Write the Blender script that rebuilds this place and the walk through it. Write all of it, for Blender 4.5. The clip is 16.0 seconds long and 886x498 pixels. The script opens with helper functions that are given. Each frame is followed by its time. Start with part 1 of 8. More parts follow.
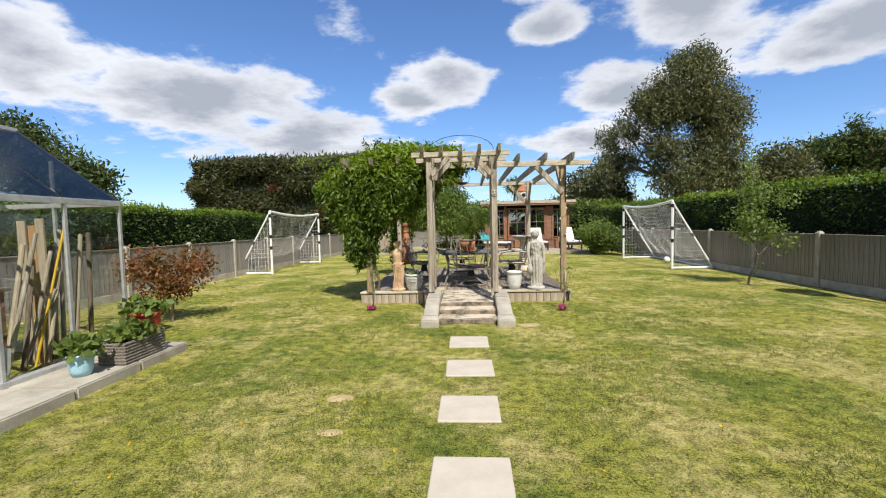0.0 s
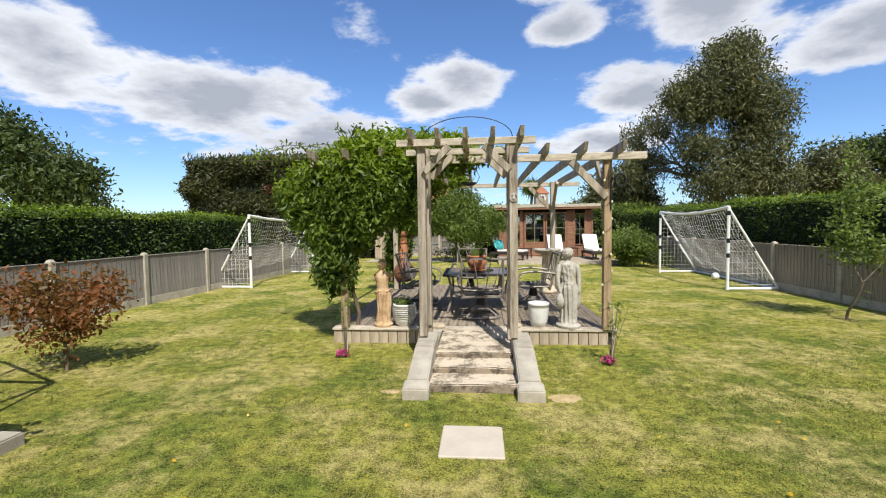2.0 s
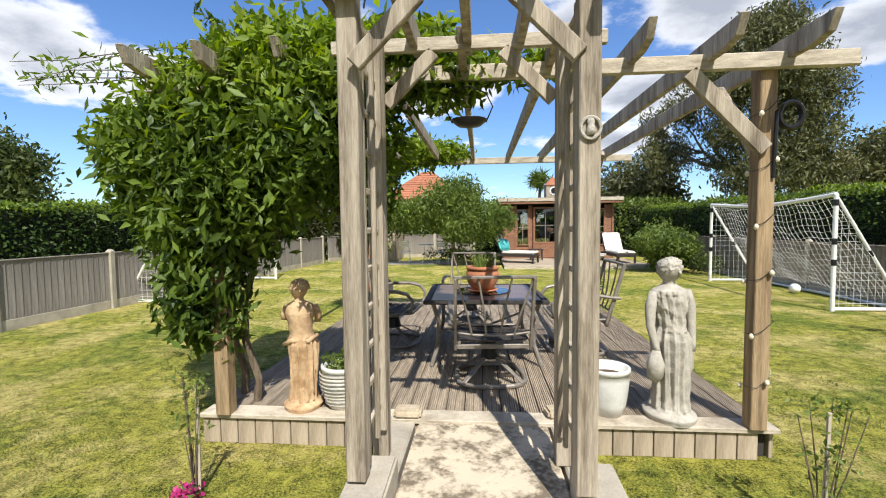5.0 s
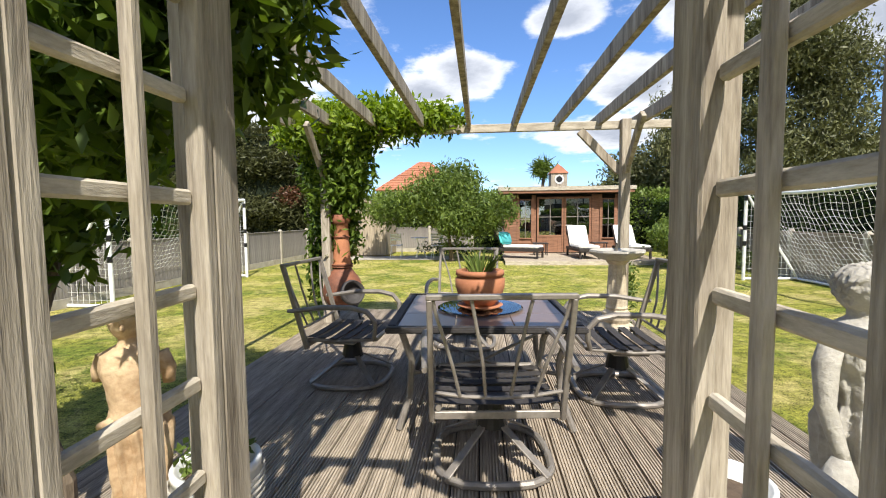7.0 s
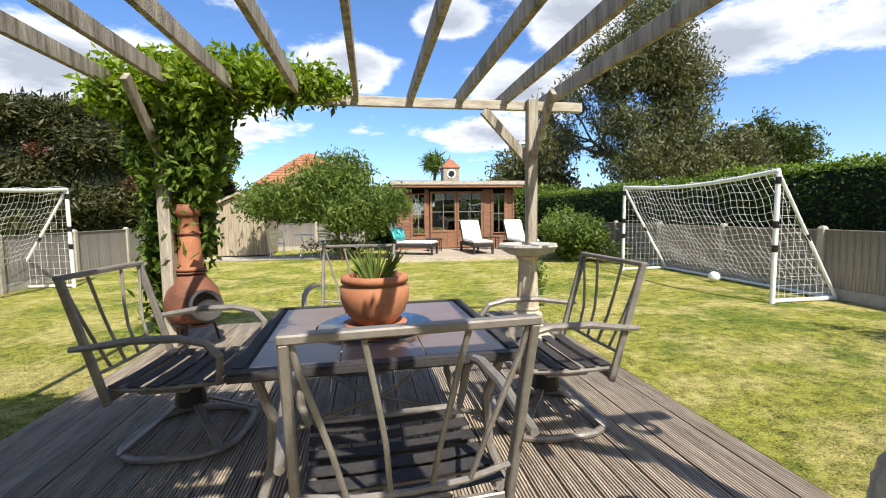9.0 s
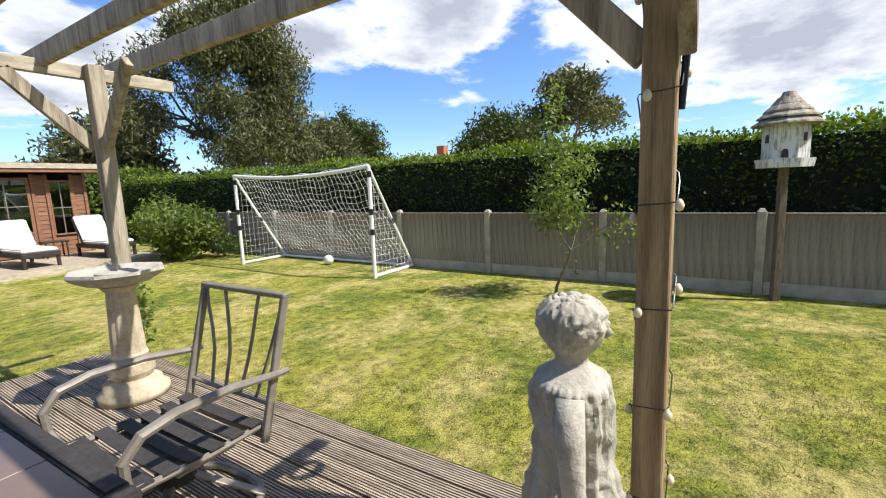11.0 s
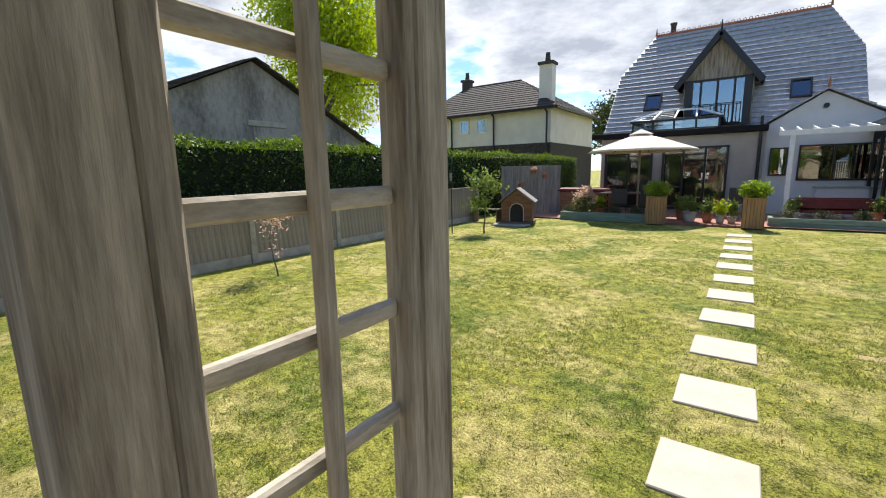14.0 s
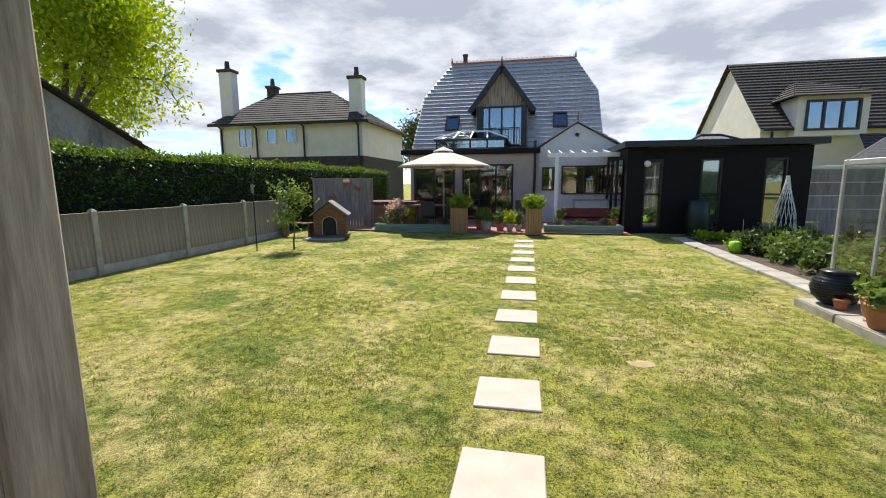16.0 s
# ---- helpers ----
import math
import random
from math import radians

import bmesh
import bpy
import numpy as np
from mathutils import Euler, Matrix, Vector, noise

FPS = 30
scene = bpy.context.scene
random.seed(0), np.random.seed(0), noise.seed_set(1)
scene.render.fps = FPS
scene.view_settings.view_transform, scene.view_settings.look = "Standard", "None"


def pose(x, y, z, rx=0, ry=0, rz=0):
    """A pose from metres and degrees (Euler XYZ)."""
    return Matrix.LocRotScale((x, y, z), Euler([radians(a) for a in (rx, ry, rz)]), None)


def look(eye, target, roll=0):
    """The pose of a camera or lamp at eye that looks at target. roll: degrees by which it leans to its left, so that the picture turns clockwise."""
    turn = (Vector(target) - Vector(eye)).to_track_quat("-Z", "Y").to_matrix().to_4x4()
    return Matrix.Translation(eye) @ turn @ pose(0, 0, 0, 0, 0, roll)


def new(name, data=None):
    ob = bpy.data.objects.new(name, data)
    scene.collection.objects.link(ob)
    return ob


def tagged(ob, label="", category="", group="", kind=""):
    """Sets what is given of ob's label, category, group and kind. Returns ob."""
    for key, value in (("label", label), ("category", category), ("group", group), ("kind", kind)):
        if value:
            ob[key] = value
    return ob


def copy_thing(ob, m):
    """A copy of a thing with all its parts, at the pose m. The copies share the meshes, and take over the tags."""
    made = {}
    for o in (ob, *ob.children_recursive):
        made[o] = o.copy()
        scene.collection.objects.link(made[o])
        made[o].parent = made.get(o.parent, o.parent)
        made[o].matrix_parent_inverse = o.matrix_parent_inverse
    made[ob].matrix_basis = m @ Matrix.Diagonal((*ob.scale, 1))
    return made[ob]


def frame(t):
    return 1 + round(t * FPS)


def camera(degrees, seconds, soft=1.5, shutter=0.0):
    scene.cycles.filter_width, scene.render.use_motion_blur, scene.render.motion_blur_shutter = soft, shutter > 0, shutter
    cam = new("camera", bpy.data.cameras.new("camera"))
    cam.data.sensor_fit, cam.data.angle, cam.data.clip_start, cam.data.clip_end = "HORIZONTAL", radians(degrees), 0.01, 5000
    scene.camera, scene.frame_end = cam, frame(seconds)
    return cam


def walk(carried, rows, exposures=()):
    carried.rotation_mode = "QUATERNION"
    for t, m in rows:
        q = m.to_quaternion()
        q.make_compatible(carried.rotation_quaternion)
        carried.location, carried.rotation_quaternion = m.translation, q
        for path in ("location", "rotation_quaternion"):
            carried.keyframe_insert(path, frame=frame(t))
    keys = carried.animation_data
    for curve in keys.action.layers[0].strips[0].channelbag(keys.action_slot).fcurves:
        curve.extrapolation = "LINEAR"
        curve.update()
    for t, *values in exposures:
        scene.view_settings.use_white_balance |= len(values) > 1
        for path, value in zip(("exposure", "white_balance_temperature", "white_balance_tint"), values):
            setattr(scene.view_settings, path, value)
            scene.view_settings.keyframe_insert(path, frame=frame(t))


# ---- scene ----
cam = camera(91.5, 16.0, 1.1)
PATH = [
    (0, (-0.002, 0.266, 1.386), (-0.116, 2.259, 1.272), -1.3),
    (0.5, (0.023, 0.78, 1.436), (-0.124, 2.77, 1.313), -1.2),
    (1, (0.018, 1.262, 1.491), (-0.147, 3.251, 1.369), -0.9),
    (1.5, (0.026, 1.707, 1.546), (-0.152, 3.696, 1.435), -0.8),
    (2, (0.07, 2.228, 1.552), (-0.106, 4.217, 1.446), -0.8),
    (2.5, (0.069, 2.729, 1.498), (-0.11, 4.719, 1.408), -1.0),
    (3, (0.03, 3.242, 1.477), (-0.15, 5.232, 1.389), -1.1),
    (3.5, (0.052, 3.74, 1.461), (-0.132, 5.729, 1.379), -1.2),
    (3.7, (0.038, 3.931, 1.477), (-0.141, 5.922, 1.394), -1.2),
    (5.8, (-0.041, 5.739, 1.45), (-0.217, 7.727, 1.325), -0.5),
    (6, (-0.049, 5.894, 1.437), (-0.226, 7.882, 1.311), -0.6),
    (6.5, (-0.022, 6.253, 1.422), (-0.19, 8.241, 1.283), -0.6),
    (7, (0.0, 6.53, 1.399), (-0.17, 8.518, 1.257), -0.6),
    (7.5, (-0.026, 6.775, 1.358), (-0.18, 8.764, 1.214), -0.5),
    (8, (-0.041, 6.952, 1.31), (-0.13, 8.945, 1.168), -0.5),
    (8.2, (-0.047, 7.02, 1.301), (-0.084, 9.014, 1.154), -0.4),
    (10.3, (0.101, 7.572, 1.492), (1.32, 9.139, 1.254), -2.1),
    (10.5, (0.116, 7.594, 1.508), (1.473, 9.041, 1.253), -2.2),
    (11, (0.162, 7.678, 1.52), (1.835, 8.736, 1.231), -2.2),
    (11.5, (0.148, 7.745, 1.536), (2.055, 8.26, 1.228), -2.1),
    (12, (0.112, 7.719, 1.512), (2.081, 7.595, 1.182), -2.0),
    (12.5, (0.061, 7.699, 1.504), (1.911, 7.022, 1.161), -2.0),
    (13, (-0.005, 7.628, 1.509), (1.634, 6.534, 1.167), -1.6),
    (13.5, (-0.041, 7.562, 1.498), (1.346, 6.164, 1.147), -1.2),
    (14, (-0.062, 7.504, 1.48), (1.07, 5.892, 1.133), -1.1),
    (14.5, (-0.088, 7.425, 1.476), (0.813, 5.672, 1.136), -0.8),
    (15, (-0.111, 7.343, 1.473), (0.586, 5.496, 1.15), -0.6),
    (15.5, (-0.127, 7.261, 1.462), (0.397, 5.355, 1.157), -0.5),
    (16, (-0.12, 7.236, 1.471), (0.269, 5.297, 1.171), -0.3),
]
rows = [(t, look(eye, target, roll)) for t, eye, target, roll in PATH]
walk(cam, rows, [(0, 0.40), (3.5, 0.45), (6, 0.7), (8, 0.8), (10.5, 0.70), (11.5, 0.76), (12.5, 0.97), (13, 0.9), (14.5, 0.67), (16, 0.62)])

# ---- sky and sun ----
SUN_AZ, SUN_EL = radians(163), radians(52)
world = bpy.data.worlds.new("world")
scene.world = world
world.use_nodes = True
wn, wl = world.node_tree.nodes, world.node_tree.links
wn.clear()
w_out, w_bg = wn.new("ShaderNodeOutputWorld"), wn.new("ShaderNodeBackground")
sky = wn.new("ShaderNodeTexSky")
sky.sky_type, sky.sun_disc, sky.sun_elevation, sky.sun_rotation = "NISHITA", False, SUN_EL, SUN_AZ
sky.air_density, sky.dust_density, sky.ozone_density = 1.0, 0.4, 2.0
w_bg.inputs["Strength"].default_value = 0.075


def wmath(op, a, b=None, clamp=False):
    n = wn.new("ShaderNodeMath")
    n.operation, n.use_clamp = op, clamp
    for i, v in enumerate((a, b)):
        if v is None:
            continue
        if isinstance(v, (int, float)):
            n.inputs[i].default_value = v
        else:
            wl.new(v, n.inputs[i])
    return n.outputs[0]


tc = wn.new("ShaderNodeTexCoord")
sep = wn.new("ShaderNodeSeparateXYZ")
wl.new(tc.outputs["Generated"], sep.inputs[0])
# cloud layer: the direction is laid on a flat sheet above the place
alt = wmath("MAXIMUM", sep.outputs[2], 0.03)
deck_h = wmath("ADD", alt, 0.16)
comb = wn.new("ShaderNodeCombineXYZ")
wl.new(wmath("DIVIDE", sep.outputs[0], deck_h), comb.inputs[0])
wl.new(wmath("DIVIDE", sep.outputs[1], deck_h), comb.inputs[1])


def wnoise(scale, detail, rough, offset):
    mp = wn.new("ShaderNodeMapping")
    mp.inputs["Location"].default_value = offset
    wl.new(comb.outputs[0], mp.inputs[0])
    n = wn.new("ShaderNodeTexNoise")
    n.inputs["Scale"].default_value, n.inputs["Detail"].default_value, n.inputs["Roughness"].default_value = scale, detail, rough
    wl.new(mp.outputs[0], n.inputs["Vector"])
    return n.outputs[0]


def lobe(az, el, half_w, half_h):
    """A soft patch of the cloud field at that azimuth and height, in degrees."""
    d = Vector((math.sin(radians(az)) * math.cos(radians(el)), math.cos(radians(az)) * math.cos(radians(el)), math.sin(radians(el))))
    right = Vector((math.cos(radians(az)), -math.sin(radians(az)), 0))
    up = right.cross(d)

    def dot(v):
        n = wn.new("ShaderNodeVectorMath")
        n.operation = "DOT_PRODUCT"
        wl.new(tc.outputs["Generated"], n.inputs[0])
        n.inputs[1].default_value = v
        return n.outputs["Value"]
    a = wmath("DIVIDE", dot(right), math.sin(radians(half_w)))
    b = wmath("DIVIDE", dot(up), math.sin(radians(half_h)))
    r = wmath("SQRT", wmath("ADD", wmath("MULTIPLY", a, a), wmath("MULTIPLY", b, b)))
    front = wmath("GREATER_THAN", dot(d), 0.0)
    return wmath("MULTIPLY", wmath("SUBTRACT", 1.0, r, True), front)


CLOUDS = [(-31, 14.5, 17, 7.5), (-20, 11, 14, 5), (-3, 18, 8, 4.5), (-7, 16, 7, 4), (-46, 17, 9, 6), (10, 30, 12, 5), (10, 23, 6, 3), (28, 22, 11, 9), (20, 15, 10, 5), (33, 27, 12, 7), (42, 18, 14, 5), (16, 10, 9, 3.5), (58, 20, 16, 8), (84, 24, 22, 16), (110, 24, 26, 16), (140, 30, 30, 20), (165, 22, 36, 15), (190, 35, 34, 24), (170, 14, 40, 10), (150, 50, 40, 20), (205, 16, 26, 9), (128, 14, 20, 9), (215, 22, 25, 12), (133, 9, 18, 7), (207, 9, 18, 7), (186, 8, 20, 6), (97, 13, 20, 9), (128, 12, 22, 10), (198, 15, 18, 10), (142, 16, 12, 8), (-70, 20, 20, 7), (-110, 25, 24, 10)]
field = None
for c in CLOUDS:
    v = lobe(*c)
    field = v if field is None else wmath("MAXIMUM", field, v)
n_big, n_small = wnoise(2.1, 9, 0.62, (3.1, 1.7, 0)), wnoise(1.0, 3, 0.5, (8, 2, 0))
dens = wmath("ADD", wmath("MULTIPLY", field, 0.95), wmath("MULTIPLY", wmath("SUBTRACT", n_big, 0.5), 1.9))
cover = wn.new("ShaderNodeMapRange")
cover.inputs["From Min"].default_value, cover.inputs["From Max"].default_value = 0.16, 0.46
cover.interpolation_type = "SMOOTHSTEP"
wl.new(dens, cover.inputs["Value"])
core = wn.new("ShaderNodeMapRange")
core.inputs["From Min"].default_value, core.inputs["From Max"].default_value = 0.35, 0.85
wl.new(wmath("ADD", dens, wmath("MULTIPLY", wmath("SUBTRACT", n_small, 0.5), 0.6)), core.inputs["Value"])
ccol = wn.new("ShaderNodeMix")
ccol.data_type = "RGBA"
ccol.inputs[6].default_value, ccol.inputs[7].default_value = (9.2, 9.5, 10.2, 1), (4.5, 4.9, 5.8, 1)
wl.new(core.outputs[0], ccol.inputs[0])
cmix = wn.new("ShaderNodeMix")
cmix.data_type = "RGBA"
wl.new(cover.outputs[0], cmix.inputs[0])
deep = wn.new("ShaderNodeHueSaturation")
deep.inputs["Saturation"].default_value, deep.inputs["Value"].default_value = 1.06, 1.45
wl.new(sky.outputs[0], deep.inputs["Color"])
blue = wn.new("ShaderNodeMix")
blue.data_type, blue.blend_type = "RGBA", "MULTIPLY"
blue.inputs[0].default_value, blue.inputs[7].default_value = 1.0, (0.76, 0.92, 1.17, 1)
wl.new(deep.outputs[0], blue.inputs[6])
wl.new(blue.outputs[2], cmix.inputs[6])
wl.new(ccol.outputs[2], cmix.inputs[7])
wl.new(cmix.outputs[2], w_bg.inputs["Color"])
wl.new(w_bg.outputs[0], w_out.inputs[0])

sun = new("sun", bpy.data.lights.new("sun", "SUN"))
sun.data.energy, sun.data.angle, sun.data.color = 4.6, radians(0.53), (1.0, 0.955, 0.88)
to_sun = Vector((math.sin(SUN_AZ) * math.cos(SUN_EL), math.cos(SUN_AZ) * math.cos(SUN_EL), math.sin(SUN_EL)))
sun.matrix_world = look(to_sun * 60, (0, 0, 0))


# ---- materials ----
def mat(name, base, dark=None, rough=0.8, scale=8.0, stretch=(1, 1, 1), bump=0.3, fine=60.0, metal=0.0, lo=0.35, hi=0.65, per_object=0.0, coord="Object", third=None, sheen=None, spec=0.4):
    """A base colour broken up by a wide and a fine noise, with fine relief."""
    m = bpy.data.materials.new(name)
    m.use_nodes = True
    nt = m.node_tree
    N, L = nt.nodes, nt.links
    bsdf = N["Principled BSDF"]
    bsdf.inputs["Roughness"].default_value, bsdf.inputs["Metallic"].default_value = rough, metal
    bsdf.inputs["Specular IOR Level"].default_value = spec
    dark = dark or tuple(c * 0.6 for c in base)
    t = N.new("ShaderNodeTexCoord")
    mp = N.new("ShaderNodeMapping")
    mp.inputs["Scale"].default_value = stretch
    L.new(t.outputs[coord], mp.inputs[0])
    big, small = N.new("ShaderNodeTexNoise"), N.new("ShaderNodeTexNoise")
    for n, s, d in ((big, scale, 5), (small, fine, 4)):
        n.inputs["Scale"].default_value, n.inputs["Detail"].default_value = s, d
        n.inputs["Roughness"].default_value = 0.6
        L.new(mp.outputs[0], n.inputs["Vector"])
    ramp = N.new("ShaderNodeValToRGB")
    e = ramp.color_ramp.elements
    e[0].position, e[0].color, e[1].position, e[1].color = lo, (*dark, 1), hi, (*base, 1)
    if third:
        x = ramp.color_ramp.elements.new(min(0.98, hi + 0.12))
        x.color = (*third, 1)
    add = N.new("ShaderNodeMath")
    add.operation = "MULTIPLY_ADD"
    add.inputs[1].default_value = 0.35
    L.new(small.outputs[0], add.inputs[0])
    sc = N.new("ShaderNodeMath")
    sc.operation = "MULTIPLY_ADD"
    sc.inputs[1].default_value, sc.inputs[2].default_value = 0.8, -0.075
    L.new(big.outputs[0], sc.inputs[0])
    L.new(sc.outputs[0], add.inputs[2])
    L.new(add.outputs[0], ramp.inputs[0])
    col = ramp.outputs[0]
    if per_object:
        oi = N.new("ShaderNodeObjectInfo")
        geo = N.new("ShaderNodeNewGeometry")
        s2 = N.new("ShaderNodeMath")
        s2.operation = "ADD"
        L.new(oi.outputs["Random"], s2.inputs[0])
        L.new(geo.outputs["Random Per Island"], s2.inputs[1])
        mr = N.new("ShaderNodeMapRange")
        mr.inputs["From Max"].default_value = 2.0
        mr.inputs["To Min"].default_value, mr.inputs["To Max"].default_value = 1 - per_object, 1 + per_object
        L.new(s2.outputs[0], mr.inputs["Value"])
        hs = N.new("ShaderNodeHueSaturation")
        L.new(mr.outputs[0], hs.inputs["Value"])
        L.new(col, hs.inputs["Color"])
        col = hs.outputs[0]
    L.new(col, bsdf.inputs["Base Color"])
    if bump:
        b = N.new("ShaderNodeBump")
        b.inputs["Strength"].default_value, b.inputs["Distance"].default_value = bump, 0.01
        L.new(add.outputs[0], b.inputs["Height"])
        L.new(b.outputs[0], bsdf.inputs["Normal"])
    return m


def leaf_mat(name, a, b, trans=0.35):
    m = bpy.data.materials.new(name)
    m.use_nodes = True
    N, L = m.node_tree.nodes, m.node_tree.links
    bsdf, out = N["Principled BSDF"], N["Material Output"]
    geo = N.new("ShaderNodeNewGeometry")
    ramp = N.new("ShaderNodeValToRGB")
    e = ramp.color_ramp.elements
    e[0].color, e[1].color = (*a, 1), (*b, 1)
    t = N.new("ShaderNodeTexCoord")
    n = N.new("ShaderNodeTexNoise")
    n.inputs["Scale"].default_value = 1.4
    L.new(t.outputs["Object"], n.inputs["Vector"])
    mx = N.new("ShaderNodeMath")
    mx.operation = "MULTIPLY_ADD"
    mx.inputs[1].default_value = 0.55
    half = N.new("ShaderNodeMath")
    half.operation = "MULTIPLY_ADD"
    half.inputs[1].default_value, half.inputs[2].default_value = 1.2, -0.35
    L.new(n.outputs[0], half.inputs[0])
    L.new(geo.outputs["Random Per Island"], mx.inputs[0])
    L.new(half.outputs[0], mx.inputs[2])
    L.new(mx.outputs[0], ramp.inputs[0])
    L.new(ramp.outputs[0], bsdf.inputs["Base Color"])
    bsdf.inputs["Roughness"].default_value = 0.5
    bsdf.inputs["Specular IOR Level"].default_value = 0.3
    tr = N.new("ShaderNodeBsdfTranslucent")
    br = N.new("ShaderNodeHueSaturation")
    br.inputs["Value"].default_value, br.inputs["Saturation"].default_value = 1.5, 1.1
    L.new(ramp.outputs[0], br.inputs["Color"])
    L.new(br.outputs[0], tr.inputs["Color"])
    mix = N.new("ShaderNodeMixShader")
    mix.inputs[0].default_value = trans
    L.new(bsdf.outputs[0], mix.inputs[1])
    L.new(tr.outputs[0], mix.inputs[2])
    L.new(mix.outputs[0], out.inputs["Surface"])
    return m


def glass_mat(name, tint=(0.9, 0.95, 0.95), rough=0.02, see=0.8):
    m = bpy.data.materials.new(name)
    m.use_nodes = True
    N, L = m.node_tree.nodes, m.node_tree.links
    N.clear()
    out, mix = N.new("ShaderNodeOutputMaterial"), N.new("ShaderNodeMixShader")
    tr, gl, fr = N.new("ShaderNodeBsdfTransparent"), N.new("ShaderNodeBsdfGlossy"), N.new("ShaderNodeFresnel")
    tr.inputs[0].default_value = (*tint, 1)
    gl.inputs["Roughness"].default_value = rough
    fr.inputs[0].default_value = 1.5
    ad = N.new("ShaderNodeMath")
    ad.operation, ad.use_clamp = "ADD", True
    ad.inputs[1].default_value = 1 - see - 0.04 if see < 0.96 else 0.0
    L.new(fr.outputs[0], ad.inputs[0])
    L.new(ad.outputs[0], mix.inputs[0])
    L.new(tr.outputs[0], mix.inputs[1])
    L.new(gl.outputs[0], mix.inputs[2])
    L.new(mix.outputs[0], out.inputs[0])
    return m


def ground_mat():
    m = bpy.data.materials.new("lawn_turf")
    m.use_nodes = True
    N, L = m.node_tree.nodes, m.node_tree.links
    bsdf = N["Principled BSDF"]
    bsdf.inputs["Roughness"].default_value = 0.9
    bsdf.inputs["Specular IOR Level"].default_value = 0.15
    t = N.new("ShaderNodeTexCoord")

    def noise_n(scale, detail, rough=0.6):
        n = N.new("ShaderNodeTexNoise")
        n.inputs["Scale"].default_value, n.inputs["Detail"].default_value, n.inputs["Roughness"].default_value = scale, detail, rough
        L.new(t.outputs["Object"], n.inputs["Vector"])
        return n.outputs[0]

    def ramp(fac, p0, c0, p1, c1):
        r = N.new("ShaderNodeValToRGB")
        e = r.color_ramp.elements
        e[0].position, e[0].color, e[1].position, e[1].color = p0, (*c0, 1), p1, (*c1, 1)
        L.new(fac, r.inputs[0])
        return r.outputs[0]

    def mixc(f, a, b):
        x = N.new("ShaderNodeMix")
        x.data_type = "RGBA"
        L.new(f, x.inputs[0])
        L.new(a, x.inputs[6])
        L.new(b, x.inputs[7])
        return x.outputs[2]
    fine_a, mid = noise_n(62, 7, 0.85), noise_n(9, 7, 0.75)
    fx = N.new("ShaderNodeMath")
    fx.operation = "MULTIPLY_ADD"
    fx.inputs[1].default_value = 0.50
    fh = N.new("ShaderNodeMath")
    fh.operation = "MULTIPLY_ADD"
    fh.inputs[1].default_value, fh.inputs[2].default_value = 0.90, -0.20
    L.new(fine_a, fh.inputs[0])
    L.new(mid, fx.inputs[0])
    L.new(fh.outputs[0], fx.inputs[2])
    fine = fx.outputs[0]
    green = ramp(fine, 0.41, (0.034, 0.046, 0.006), 0.58, (0.46, 0.44, 0.080))
    dry = ramp(fine, 0.39, (0.12, 0.105, 0.025), 0.59, (0.66, 0.56, 0.20))
    lush = ramp(fine, 0.41, (0.016, 0.032, 0.005), 0.60, (0.25, 0.31, 0.045))
    patch = ramp(noise_n(1.0, 9, 0.74), 0.48, (0, 0, 0), 0.58, (0.95, 0.95, 0.95))
    patch2 = ramp(noise_n(0.6, 8, 0.70), 0.48, (0, 0, 0), 0.58, (0.95, 0.95, 0.95))
    col = mixc(patch, mixc(patch2, green, lush), dry)
    L.new(col, bsdf.inputs["Base Color"])
    b = N.new("ShaderNodeBump")
    b.inputs["Strength"].default_value, b.inputs["Distance"].default_value = 0.9, 0.03
    L.new(noise_n(38, 6, 0.8), b.inputs["Height"])
    L.new(b.outputs[0], bsdf.inputs["Normal"])
    return m


M_LAWN = ground_mat()
M_SLAB = mat("pale_paving", (0.54, 0.475, 0.38), (0.45, 0.39, 0.31), 0.85, 5, bump=0.15, fine=120)
M_CONC = mat("concrete", (0.46, 0.42, 0.34), (0.28, 0.25, 0.20), 0.9, 4, bump=0.45, fine=90, per_object=0.08)
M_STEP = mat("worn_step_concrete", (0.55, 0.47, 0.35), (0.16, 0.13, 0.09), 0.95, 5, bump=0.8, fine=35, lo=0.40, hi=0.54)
M_FENCE = mat("weathered_fence_board", (0.30, 0.275, 0.25), (0.17, 0.15, 0.135), 0.85, 3, (6, 6, 0.6), 0.5, 30, per_object=0.22)
M_FENCE_E = mat("brown_fence_board", (0.34, 0.29, 0.225), (0.17, 0.14, 0.11), 0.85, 3, (6, 6, 0.6), 0.5, 30, per_object=0.14)
M_TIMBER = mat("grey_timber", (0.47, 0.41, 0.32), (0.15, 0.12, 0.085), 0.85, 2.8, (6, 6, 0.55), 0.8, 24, per_object=0.12)
M_TIMBER_X = mat("grey_timber_lengthwise", (0.54, 0.48, 0.38), (0.28, 0.24, 0.18), 0.8, 3, (2, 2, 9), 0.5, 22, per_object=0.12)
M_TIMBER_N = mat("newer_brown_timber", (0.42, 0.31, 0.18), (0.17, 0.115, 0.065), 0.8, 3, (9, 9, 0.6), 0.8, 26, per_object=0.06)
M_DECK = mat("deck_board", (0.44, 0.365, 0.275), (0.17, 0.138, 0.10), 0.7, 4, (8, 0.7, 8), 0.4, 26, per_object=0.22)
M_SKIRT = mat("deck_skirt_board", (0.42, 0.35, 0.26), (0.26, 0.21, 0.15), 0.85, 4, (8, 8, 1), 0.4, 26, per_object=0.18)
